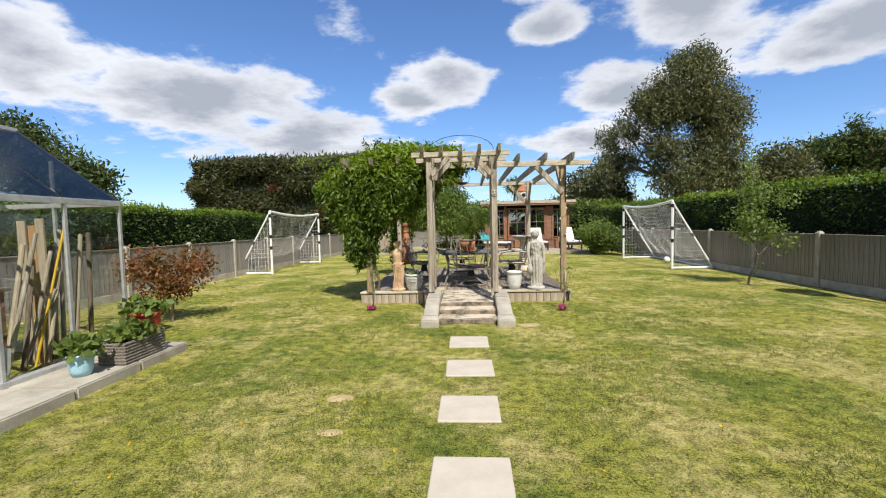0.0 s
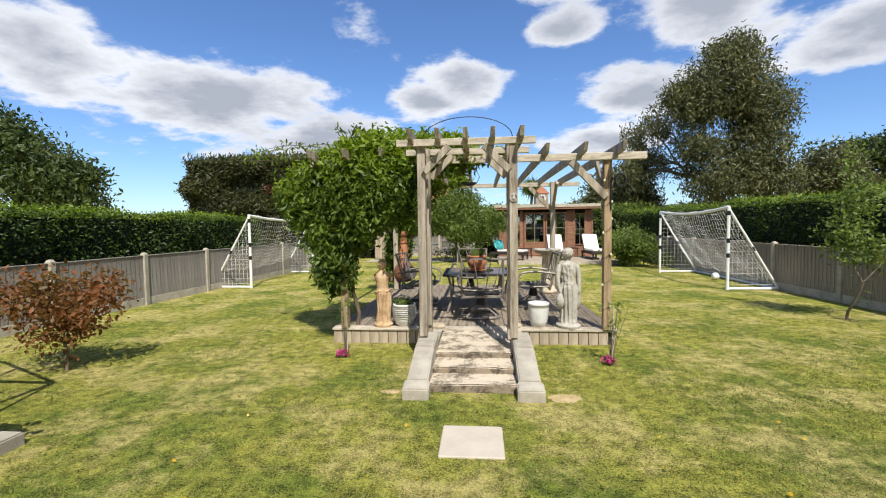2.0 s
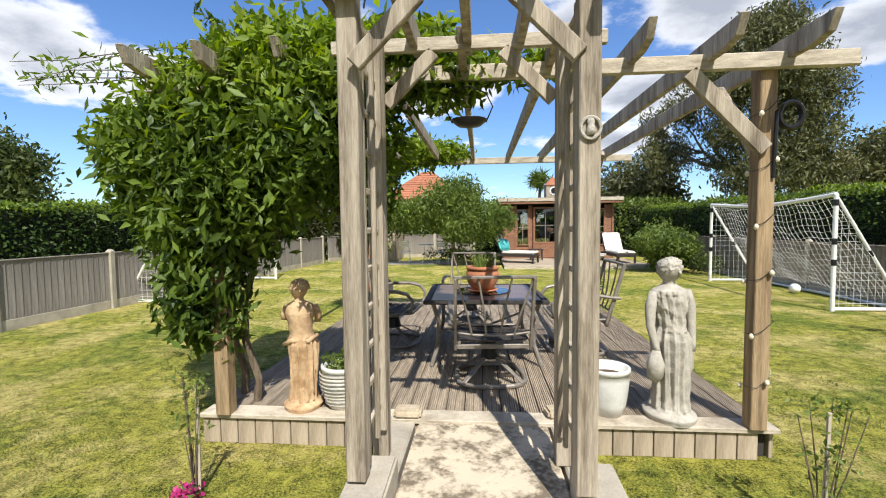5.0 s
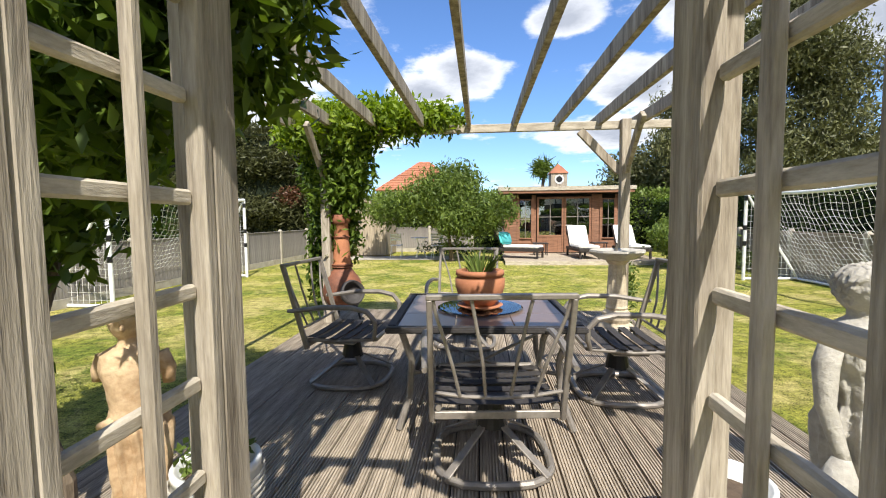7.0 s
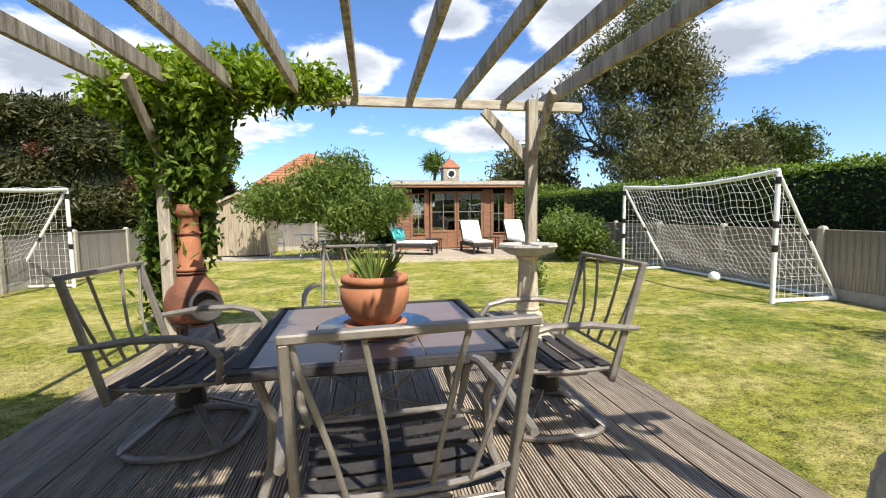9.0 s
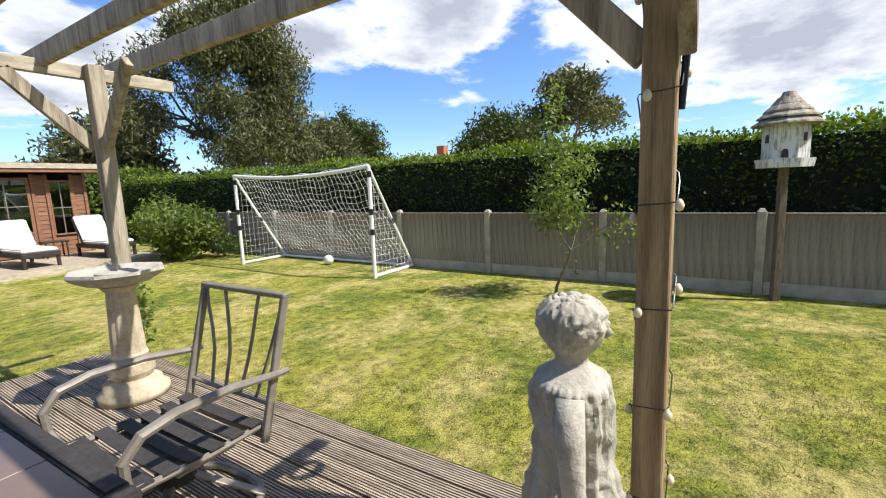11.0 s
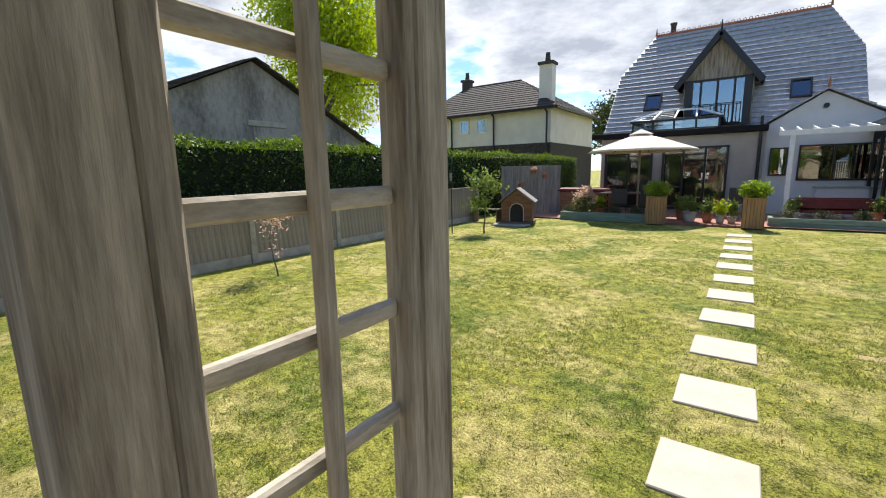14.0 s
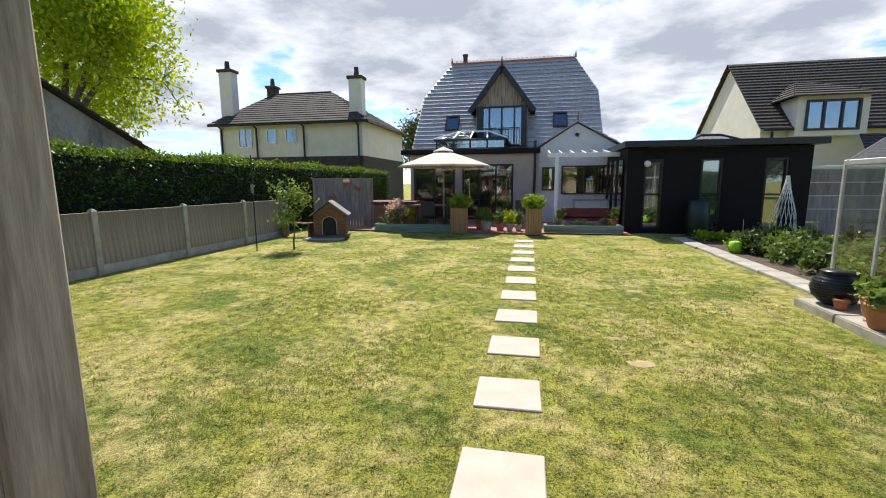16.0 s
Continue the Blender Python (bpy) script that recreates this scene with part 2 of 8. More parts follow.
M_WHITE = mat("white_plastic", (0.82, 0.82, 0.80), (0.70, 0.70, 0.67), 0.45, 6, bump=0.05)
M_NET = mat("white_net_cord", (0.75, 0.75, 0.72), (0.6, 0.6, 0.57), 0.8, 10, bump=0)
M_BLACK = mat("black_paint", (0.009, 0.009, 0.010), (0.006, 0.006, 0.007), 0.6, 6, (4, 4, 1), 0.15, 40, spec=0.15)
M_BLACKF = mat("black_frame", (0.02, 0.02, 0.022), (0.014, 0.014, 0.015), 0.35, 6, bump=0.05)
M_METAL = mat("grey_painted_metal", (0.30, 0.27, 0.23), (0.20, 0.175, 0.15), 0.45, 12, bump=0.1, metal=0.35)
M_ALU = mat("dull_aluminium", (0.62, 0.62, 0.60), (0.45, 0.45, 0.44), 0.45, 12, bump=0.1, metal=0.5)
M_SLING = mat("dark_strap", (0.05, 0.045, 0.042), (0.03, 0.027, 0.026), 0.7, 30, bump=0.2)
M_TERRA = mat("terracotta", (0.50, 0.21, 0.10), (0.36, 0.14, 0.07), 0.8, 5, bump=0.2, per_object=0.1)
M_TERRA_D = mat("smoky_terracotta", (0.30, 0.11, 0.055), (0.12, 0.05, 0.03), 0.7, 3, bump=0.2)
M_STONE = mat("weathered_cast_stone", (0.46, 0.43, 0.37), (0.30, 0.28, 0.24), 0.95, 16, bump=1.0, fine=60, lo=0.30, hi=0.62)
M_SAND = mat("sandy_cast_stone", (0.60, 0.44, 0.27), (0.33, 0.20, 0.10), 0.95, 7, bump=0.8, fine=45)
M_CREAMSTONE = mat("cream_cast_stone", (0.60, 0.51, 0.37), (0.33, 0.27, 0.19), 0.9, 7, bump=0.5, fine=45)
M_CREAM = mat("cream_render", (0.74, 0.70, 0.62), (0.64, 0.60, 0.53), 0.9, 1.5, bump=0.2, fine=70)
M_WRENDER = mat("white_render", (0.72, 0.72, 0.70), (0.62, 0.62, 0.60), 0.9, 1.5, bump=0.15, fine=70)
M_GRENDER = mat("greige_render", (0.42, 0.39, 0.34), (0.34, 0.31, 0.27), 0.9, 1.5, bump=0.15, fine=70)
M_BARN = mat("stained_grey_render", (0.36, 0.33, 0.28), (0.15, 0.135, 0.11), 0.95, 0.9, (1, 1, 0.45), 0.5, 14, lo=0.38, hi=0.58)
M_SLATE = mat("grey_slate", (0.50, 0.49, 0.48), (0.30, 0.295, 0.29), 0.5, 7, bump=0.3, per_object=0.12)
M_BTILE = mat("brown_roof_tile", (0.085, 0.070, 0.058), (0.030, 0.025, 0.021), 0.9, 9, bump=0.9, per_object=0.25)
M_OTILE = mat("orange_roof_tile", (0.42, 0.17, 0.09), (0.28, 0.11, 0.06), 0.85, 3, bump=0.4, per_object=0.2)
M_CEDAR = mat("red_brown_cedar", (0.30, 0.15, 0.085), (0.17, 0.08, 0.045), 0.7, 3, (1, 1, 8), 0.4, 30, per_object=0.15)
M_SHED = mat("pale_shed_board", (0.42, 0.35, 0.25), (0.25, 0.20, 0.14), 0.85, 3, (7, 7, 0.7), 0.4, 30, per_object=0.18)
M_PLANTER = mat("golden_planter_slat", (0.40, 0.235, 0.10), (0.26, 0.145, 0.06), 0.7, 3, (8, 8, 0.8), 0.3, 30, per_object=0.15)
M_GREENP = mat("sage_green_sleeper", (0.22, 0.30, 0.23), (0.13, 0.18, 0.14), 0.85, 4, (1, 8, 8), 0.3, 30, per_object=0.08)
M_BRICK = mat("red_brick_paving", (0.42, 0.20, 0.14), (0.28, 0.13, 0.09), 0.9, 5, bump=0.4, per_object=0.2)
M_SOIL = mat("soil", (0.12, 0.085, 0.055), (0.06, 0.04, 0.028), 1.0, 8, bump=1.0, fine=50)
M_CANVAS = mat("cream_canvas", (0.68, 0.60, 0.49), (0.60, 0.53, 0.43), 0.9, 3, bump=0.1, fine=200)
M_CUSHION = mat("white_cushion", (0.78, 0.75, 0.70), (0.66, 0.63, 0.58), 0.95, 6, bump=0.3)
M_TURQ = mat("turquoise_cushion", (0.10, 0.55, 0.58), (0.08, 0.42, 0.46), 0.9, 20, bump=0.2)
M_RATTAN = mat("dark_rattan", (0.04, 0.032, 0.028), (0.02, 0.016, 0.014), 0.6, 60, bump=0.8)
M_BARK = mat("bark", (0.20, 0.155, 0.11), (0.09, 0.07, 0.05), 0.95, 6, (4, 4, 1), 0.8, 30)
M_TTOP = mat("brown_glass_tile", (0.20, 0.145, 0.115), (0.15, 0.105, 0.085), 0.28, 3, bump=0.03)
M_GLAZE = mat("white_glazed_pot", (0.68, 0.68, 0.65), (0.56, 0.56, 0.53), 0.35, 8, bump=0.1)
M_BLUEP = mat("pale_blue_tin", (0.36, 0.58, 0.68), (0.30, 0.50, 0.60), 0.4, 8, bump=0.05)
M_BLUE = mat("blue_plastic", (0.03, 0.28, 0.55), (0.02, 0.22, 0.45), 0.4, 8, bump=0.05)
M_YELLOW = mat("yellow_plastic", (0.65, 0.42, 0.02), (0.5, 0.32, 0.02), 0.4, 8, bump=0.05)
M_LIME = mat("lime_green_plastic", (0.35, 0.65, 0.02), (0.28, 0.52, 0.02), 0.4, 8, bump=0.05)
M_REDP = mat("red_plastic", (0.45, 0.05, 0.03), (0.32, 0.04, 0.03), 0.5, 8, bump=0.1)
M_MAROON = mat("maroon_upholstery", (0.16, 0.035, 0.03), (0.10, 0.025, 0.02), 0.7, 8, bump=0.1)
# near-black colour that paints the shade of rooms and hollows
M_INNER_SHADE = mat("painted_inner_shade", (0.05, 0.045, 0.04), (0.03, 0.028, 0.025), 0.9, 3, bump=0)
M_WICKER = mat("grey_wicker", (0.30, 0.26, 0.22), (0.10, 0.085, 0.07), 0.85, 45, (1, 1, 2), 1.0, 90)
M_BULB = mat("pearly_bulb", (0.75, 0.68, 0.52), (0.65, 0.58, 0.42), 0.2, 8, bump=0)
M_PINK = mat("magenta_petal", (0.45, 0.03, 0.17), (0.30, 0.02, 0.12), 0.6, 30, bump=0)
G_CLEAR = glass_mat("clear_glass", (0.93, 0.96, 0.95), 0.02, 0.9)
G_ROOF = glass_mat("grimy_roof_glass", (0.27, 0.30, 0.27), 0.12, 0.94)
G_WINDOW = glass_mat("window_glass", (0.75, 0.8, 0.82), 0.01, 0.72)
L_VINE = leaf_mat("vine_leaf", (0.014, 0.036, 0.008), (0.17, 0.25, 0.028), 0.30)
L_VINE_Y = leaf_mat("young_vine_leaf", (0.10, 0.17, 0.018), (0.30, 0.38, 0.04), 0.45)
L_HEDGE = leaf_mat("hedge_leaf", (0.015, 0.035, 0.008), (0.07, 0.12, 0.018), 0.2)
L_HEDGE_Y = leaf_mat("hedge_top_leaf", (0.07, 0.12, 0.015), (0.22, 0.30, 0.03), 0.3)
L_CONIF = leaf_mat("conifer_spray", (0.018, 0.022, 0.009), (0.095, 0.10, 0.034), 0.12)
L_RUST = leaf_mat("rusty_conifer_spray", (0.06, 0.03, 0.018), (0.16, 0.07, 0.035), 0.15)
L_TREE = leaf_mat("grey_green_leaf", (0.026, 0.032, 0.012), (0.18, 0.185, 0.075), 0.2)
L_DTREE = leaf_mat("dark_tree_leaf", (0.018, 0.034, 0.010), (0.095, 0.125, 0.03), 0.25)
L_YTREE = leaf_mat("golden_leaf", (0.14, 0.20, 0.015), (0.42, 0.50, 0.03), 0.45)
L_BUSH = leaf_mat("bush_leaf", (0.04, 0.075, 0.015), (0.19, 0.25, 0.05), 0.35)
L_APPLE = leaf_mat("apple_leaf", (0.045, 0.085, 0.02), (0.24, 0.30, 0.07), 0.4)
L_RED = leaf_mat("reddish_leaf", (0.10, 0.08, 0.02), (0.30, 0.11, 0.045), 0.35)
L_PINKW = leaf_mat("pink_white_leaf", (0.40, 0.22, 0.16), (0.75, 0.60, 0.48), 0.4)
L_GRASS = leaf_mat("grass_blade", (0.035, 0.065, 0.010), (0.34, 0.37, 0.09), 0.3)


# ---- mesh helpers ----
def thing(name, label, category, loc=(0, 0, 0), rz=0.0, group="", kind=""):
    ob = new(name)
    ob.matrix_world = pose(*loc, 0, 0, rz)
    ob.empty_display_size = 0.1
    return tagged(ob, label, category, group, kind)


LAST = [None]


def part(name, bm, material, parent=None, label="", smooth=False):
    me = bpy.data.meshes.new(name)
    bm.to_mesh(me)
    bm.free()
    me.materials.append(material)
    if smooth:
        me.shade_smooth()
    ob = new(name, me)
    ob.parent = parent
    LAST[0] = ob
    return tagged(ob, label)


def share(name, me, parent, m=None, label=""):
    ob = new(name, me)
    ob.parent = parent
    if m is not None:
        ob.matrix_local = m
    return tagged(ob, label)


def box(bm, x0, x1, y0, y1, z0, z1, m=None):
    v = [bm.verts.new(p) for p in ((x0, y0, z0), (x1, y0, z0), (x1, y1, z0), (x0, y1, z0), (x0, y0, z1), (x1, y0, z1), (x1, y1, z1), (x0, y1, z1))]
    for f in ((3, 2, 1, 0), (4, 5, 6, 7), (0, 1, 5, 4), (1, 2, 6, 5), (2, 3, 7, 6), (3, 0, 4, 7)):
        bm.faces.new([v[i] for i in f])
    if m is not None:
        bmesh.ops.transform(bm, matrix=m, verts=v)
    return v


def soft_box(x0, x1, y0, y1, z0, z1, r=0.006, seg=1):
    bm = bmesh.new()
    box(bm, x0, x1, y0, y1, z0, z1)
    bmesh.ops.bevel(bm, geom=bm.edges[:], offset=r, segments=seg, affect="EDGES")
    return bm


def beam_bm(p, q, w, h, r=0.004, bm=None, up=(0, 0, 1)):
    """A bar of section w (sideways) x h from p to q."""
    p, q = Vector(p), Vector(q)
    d = (q - p).normalized()
    side = d.cross(Vector(up))
    if side.length < 1e-3:
        side = Vector((1, 0, 0))
    side.normalize()
    top = side.cross(d)
    own = bm is None
    bm = bm or bmesh.new()
    v = []
    for c in (p, q):
        for a, b in ((-1, -1), (1, -1), (1, 1), (-1, 1)):
            v.append(bm.verts.new(c + side * a * w / 2 + top * b * h / 2))
    for f in ((3, 2, 1, 0), (4, 5, 6, 7), (0, 1, 5, 4), (1, 2, 6, 5), (2, 3, 7, 6), (3, 0, 4, 7)):
        bm.faces.new([v[i] for i in f])
    if own and r:
        bmesh.ops.bevel(bm, geom=bm.edges[:], offset=r, segments=1, affect="EDGES")
    return bm


def tube(bm, pts, radii, n=8, cap=True):
    pts = [Vector(p) for p in pts]
    if isinstance(radii, (int, float)):
        radii = [radii] * len(pts)
    rings = []
    side = None
    for i, p in enumerate(pts):
        d = (pts[min(i + 1, len(pts) - 1)] - pts[max(i - 1, 0)]).normalized()
        if side is None:
            side = d.orthogonal().normalized()
        side = (side - d * side.dot(d)).normalized()
        up = d.cross(side)
        rings.append([bm.verts.new(p + (side * math.cos(a) + up * math.sin(a)) * radii[i]) for a in (2 * math.pi * k / n for k in range(n))])
    for a, b in zip(rings, rings[1:]):
        for k in range(n):
            bm.faces.new((a[k], a[(k + 1) % n], b[(k + 1) % n], b[k]))
    if cap:
        bm.faces.new(rings[0][::-1])
        bm.faces.new(rings[-1])
    return bm


def tube_bm(pts, radii, n=8, cap=True):
    return tube(bmesh.new(), pts, radii, n, cap)


def lathe(profile, n=24, centre=(0, 0), bm=None, squash=(1, 1)):
    """Profile: rows of radius, height, from the bottom up and back down inside."""
    bm = bm or bmesh.new()
    rings = []
    for r, z in profile:
        if r < 1e-4:
            rings.append([bm.verts.new((centre[0], centre[1], z))])
        else:
            rings.append([bm.verts.new((centre[0] + squash[0] * r * math.cos(2 * math.pi * k / n), centre[1] + squash[1] * r * math.sin(2 * math.pi * k / n), z)) for k in range(n)])
    for a, b in zip(rings, rings[1:]):
        for k in range(n):
            k2 = (k + 1) % n
            if len(a) == 1 and len(b) == 1:
                continue
            if len(a) == 1:
                bm.faces.new((a[0], b[k2], b[k]))
            elif len(b) == 1:
                bm.faces.new((a[k], a[k2], b[0]))
            else:
                bm.faces.new((a[k], a[k2], b[k2], b[k]))
    return bm


def prism(poly, axis, a, b, bm=None):
    """A flat outline pushed along x, y or z from a to b. poly: pairs in the two other axes."""
    bm = bm or bmesh.new()

    def at(u, v, w):
        return {"x": (w, u, v), "y": (u, w, v), "z": (u, v, w)}[axis]
    lo = [bm.verts.new(at(u, v, a)) for u, v in poly]
    hi = [bm.verts.new(at(u, v, b)) for u, v in poly]
    k = len(poly)
    bm.faces.new(lo)
    bm.faces.new(hi[::-1])
    for i in range(k):
        bm.faces.new((lo[i], hi[i], hi[(i + 1) % k], lo[(i + 1) % k]))
    bmesh.ops.recalc_face_normals(bm, faces=bm.faces[:])
    return bm


def leaves_mesh(name, centres, size, material, rng, aspect=0.45, droop=0.0, outward=None, fold=0.25, spread=1.0, tri=False):
    """One mesh of small leaves: each a folded blade of two faces at a centre, turned by chance or outwards."""
    c = np.asarray(centres, dtype=np.float64)
    n = len(c)
    d = rng.normal(size=(n, 3))
    if outward is not None:
        d = d * spread + np.asarray(outward)
    d[:, 2] -= droop
    d /= np.linalg.norm(d, axis=1)[:, None] + 1e-9
    s = rng.normal(size=(n, 3))
    s -= d * (s * d).sum(1)[:, None]
    s /= np.linalg.norm(s, axis=1)[:, None] + 1e-9
    u = np.cross(d, s)
    L = size * rng.uniform(0.6, 1.3, n)[:, None]
    base, tip = c - d * L / 2, c + d * L / 2
    w = L * aspect / 2
    left, right = c + s * w + u * w * fold, c - s * w + u * w * fold
    v = np.stack([base, right, tip, left], 1).reshape(-1, 3)
    me = bpy.data.meshes.new(name)
    me.vertices.add(4 * n)
    me.vertices.foreach_set("co", v.ravel())
    me.loops.add(6 * n)
    k = np.arange(n)[:, None] * 4
    me.loops.foreach_set("vertex_index", np.hstack([k, k + 1, k + 2, k, k + 2, k + 3]).ravel().astype(np.int32))
    me.polygons.add(2 * n)
    me.polygons.foreach_set("loop_start", (np.arange(2 * n) * 3).astype(np.int32))
    me.update(calc_edges=True)
    me.materials.append(material)
    return me


def leaf_part(name, centres, size, material, parent, seed=1, label="", **kw):
    rng = np.random.default_rng(seed)
    ob = new(name, leaves_mesh(name, centres, size, material, rng, **kw))
    ob.parent = parent
    return tagged(ob, label)


def blob_points(rng, blobs, count, shell=0.55):
    """Points in a set of ellipsoids (x, y, z, rx, ry, rz), thicker towards their skin."""
    vol = np.array([b[3] * b[4] + b[4] * b[5] + b[3] * b[5] for b in blobs])
    pick = rng.choice(len(blobs), count, p=vol / vol.sum())
    B = np.array(blobs, dtype=float)[pick]
    d = rng.normal(size=(count, 3))
    d /= np.linalg.norm(d, axis=1)[:, None]
    r = shell + (1 - shell) * rng.random(count) ** 0.7
    return B[:, :3] + d * r[:, None] * B[:, 3:6]


def clumps(rng, centres, per, radius):
    c = np.repeat(np.asarray(centres), per, axis=0)
    return c + rng.normal(size=c.shape) * radius

# ---- ground ----
def plane_ob(name, x0, x1, y0, y1, z, material, label, nx=1, ny=1, amp=0.0):
    bm = bmesh.new()
    g = [[bm.verts.new((x0 + (x1 - x0) * i / nx, y0 + (y1 - y0) * j / ny, z + (amp * noise.noise(Vector((i * 0.7, j * 0.7, 3))) if amp else 0))) for i in range(nx + 1)] for j in range(ny + 1)]
    for j in range(ny):
        for i in range(nx):
            bm.faces.new((g[j][i], g[j][i + 1], g[j + 1][i + 1], g[j + 1][i]))
    ob = part(name, bm, material, None, label)
    ob["kind"] = "structure"
    return ob


plane_ob("ground", -1500, 1500, -1500, 1500, 0.0, M_LAWN, "patchy green and straw-coloured lawn, flat all round", 1, 1)

# paving slabs of the path
slab_me = None
SLAB_Y = [5.255 - 0.912 * k for k in range(11)]
for k, y in enumerate(SLAB_Y):
    bm = soft_box(-0.225, 0.225, -0.225, 0.225, -0.02, 0.014, 0.006)
    ob = part("stepping_stone", bm, M_SLAB, None, "square pale stone stepping slab set flush in the lawn")
    ob.location, ob.rotation_euler[2] = (-0.008 + 0.006 * math.sin(k * 2.2), y, 0.0), radians(0.8 * math.sin(k * 1.7))
    tagged(ob, category="paving slab", group="stepping stones across the lawn")


# ---- fences ----
def make_fence_panel(length, boards_mat, label):
    fp = thing("fence_panel", label, "fence panel", (0, 0, 0), group="garden fence panels")
    n = int(length / 0.098)
    w = length / n
    bm = bmesh.new()
    box(bm, -0.006, 0.006, -w / 2 - 0.006, w / 2 + 0.006, 0.0, 0.86)
    for v in bm.verts:
        if v.co.y > 0:
            v.co.x += 0.010
    me = bpy.data.meshes.new("board")
    bm.to_mesh(me)
    bm.free()
    me.materials.append(boards_mat)
    for k in range(n):
        share("board", me, fp, pose(0, -length / 2 + w * (k + 0.5), 0.16 + 0.004 * math.sin(k * 3.1), 0, 0, 0))
    for z in (0.3, 0.86):
        part("rail", soft_box(-0.045, -0.012, -length / 2, length / 2, z - 0.03, z + 0.03, 0.003), boards_mat, fp)
    part("capping", soft_box(-0.04, 0.03, -length / 2, length / 2, 1.021, 1.036, 0.003), boards_mat, fp)
    part("gravel_board", soft_box(-0.02, 0.02, -length / 2, length / 2, -0.05, 0.158, 0.004), M_CONC, fp, "pale concrete gravel board")
    return fp


def make_fence_post():
    bm = bmesh.new()
    lathe([(0.072, -0.1), (0.072, 1.05), (0.035, 1.09), (0.0, 1.095)], 4, bm=bm)
    bmesh.ops.rotate(bm, verts=bm.verts, matrix=Matrix.Rotation(radians(45), 3, "Z"))
    bmesh.ops.bevel(bm, geom=[e for e in bm.edges if abs(e.verts[0].co.z - e.verts[1].co.z) > 0.5], offset=0.008, segments=1, affect="EDGES")
    return tagged(part("concrete_post", bm, M_CONC, None), "slotted pale concrete fence post", "fence post", "concrete fence posts")


post0 = make_fence_post()
EAST_Y = [7.17 + 1.9 * k for k in range(-6, 9)]
EAST_X = 6.85
panel_e = make_fence_panel(1.9 - 0.11, M_FENCE_E, "weathered brown closeboard fence panel over a gravel board")
WEST = [(-6.98 + (y - 8.7) * 0.055, y) for y in [8.7 - 1.86 * 3 + 1.86 * k for k in range(0, 11)]]
post0.location = (EAST_X, EAST_Y[0], 0)
for y in EAST_Y[1:]:
    copy_thing(post0, pose(EAST_X, y, 0))
for k, y in enumerate(EAST_Y[:-1]):
    m = pose(EAST_X, y + 0.95, 0, 0, 0, 180)
    if k == 0:
        panel_e.matrix_world = m
    else:
        copy_thing(panel_e, m)
panel_w = make_fence_panel(1.86 - 0.11, M_FENCE, "grey weathered closeboard fence panel over a gravel board")
for x, y in WEST:
    copy_thing(post0, pose(x, y, 0))
for k, ((xa, ya), (xb, yb)) in enumerate(zip(WEST, WEST[1:])):
    m = pose((xa + xb) / 2, (ya + yb) / 2, 0, 0, 0, -math.degrees(math.atan2(xb - xa, yb - ya)))
    if k == 0:
        panel_w.matrix_world = m
    else:
        copy_thing(panel_w, m)
# back run at the north west
NW = [(-6.25, 22.2), (-5.7, 24.0), (-3.9, 24.6), (-2.1, 24.6), (-0.3, 24.6)]
for (xa, ya), (xb, yb) in zip(NW, NW[1:]):
    copy_thing(post0, pose(xb, yb, 0))
    ln = math.hypot(xb - xa, yb - ya)
    c = copy_thing(panel_w, pose((xa + xb) / 2, (ya + yb) / 2, 0, 0, 0, -math.degrees(math.atan2(xb - xa, yb - ya))) @ Matrix.Diagonal((1, (ln - 0.1) / 1.75, 1, 1)))


# ---- hedges ----
def hedge(name, label, x0, x1, y0, y1, h, count, mats, seed, rough_top=0.06, size=0.07, lumps=0.08, aspect=0.6):
    hd = thing(name, label, "hedge", ((x0 + x1) / 2, (y0 + y1) / 2, 0))
    cx, cy = (x0 + x1) / 2, (y0 + y1) / 2
    rng = np.random.default_rng(seed)
    # near-black box behind the leaves: the hedge's inner shade as colour
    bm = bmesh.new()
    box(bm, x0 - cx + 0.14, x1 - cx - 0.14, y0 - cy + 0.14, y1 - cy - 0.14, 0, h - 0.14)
    part("inner_growth", bm, M_HEDGE_SHADE, hd)
    a = [(y1 - y0) * h, (y1 - y0) * h, (x1 - x0) * (y1 - y0) * 1.2, (x1 - x0) * h, (x1 - x0) * h]
    pick = rng.choice(5, count, p=np.array(a) / sum(a))
    u, v = rng.random(count), rng.random(count)
    X, Y, Z = np.empty(count), np.empty(count), np.empty(count)
    nrm = np.zeros((count, 3))
    for f in range(5):
        s = pick == f
        if f < 2:
            X[s], Y[s], Z[s] = (x0 if f == 0 else x1), y0 + u[s] * (y1 - y0), v[s] * h
            nrm[s, 0] = -1 if f == 0 else 1
        elif f == 2:
            X[s], Y[s], Z[s] = x0 + v[s] * (x1 - x0), y0 + u[s] * (y1 - y0), h
            nrm[s, 2] = 1
        else:
            X[s], Y[s], Z[s] = x0 + u[s] * (x1 - x0), (y0 if f == 3 else y1), v[s] * h
            nrm[s, 1] = -1 if f == 3 else 1
    P = np.stack([X - cx, Y - cy, Z], 1)
    w = np.sin(P[:, 1] * 2.1 + P[:, 0]) * np.sin(P[:, 2] * 3.3 + P[:, 1] * 0.7) * lumps
    P += nrm * (w + rng.normal(size=count) * rough_top - 0.05)[:, None]
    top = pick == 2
    # top leaves take the second, lighter and yellower material
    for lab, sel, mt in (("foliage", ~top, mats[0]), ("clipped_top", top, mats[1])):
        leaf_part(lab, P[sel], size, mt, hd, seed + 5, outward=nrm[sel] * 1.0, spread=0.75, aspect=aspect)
    return hd


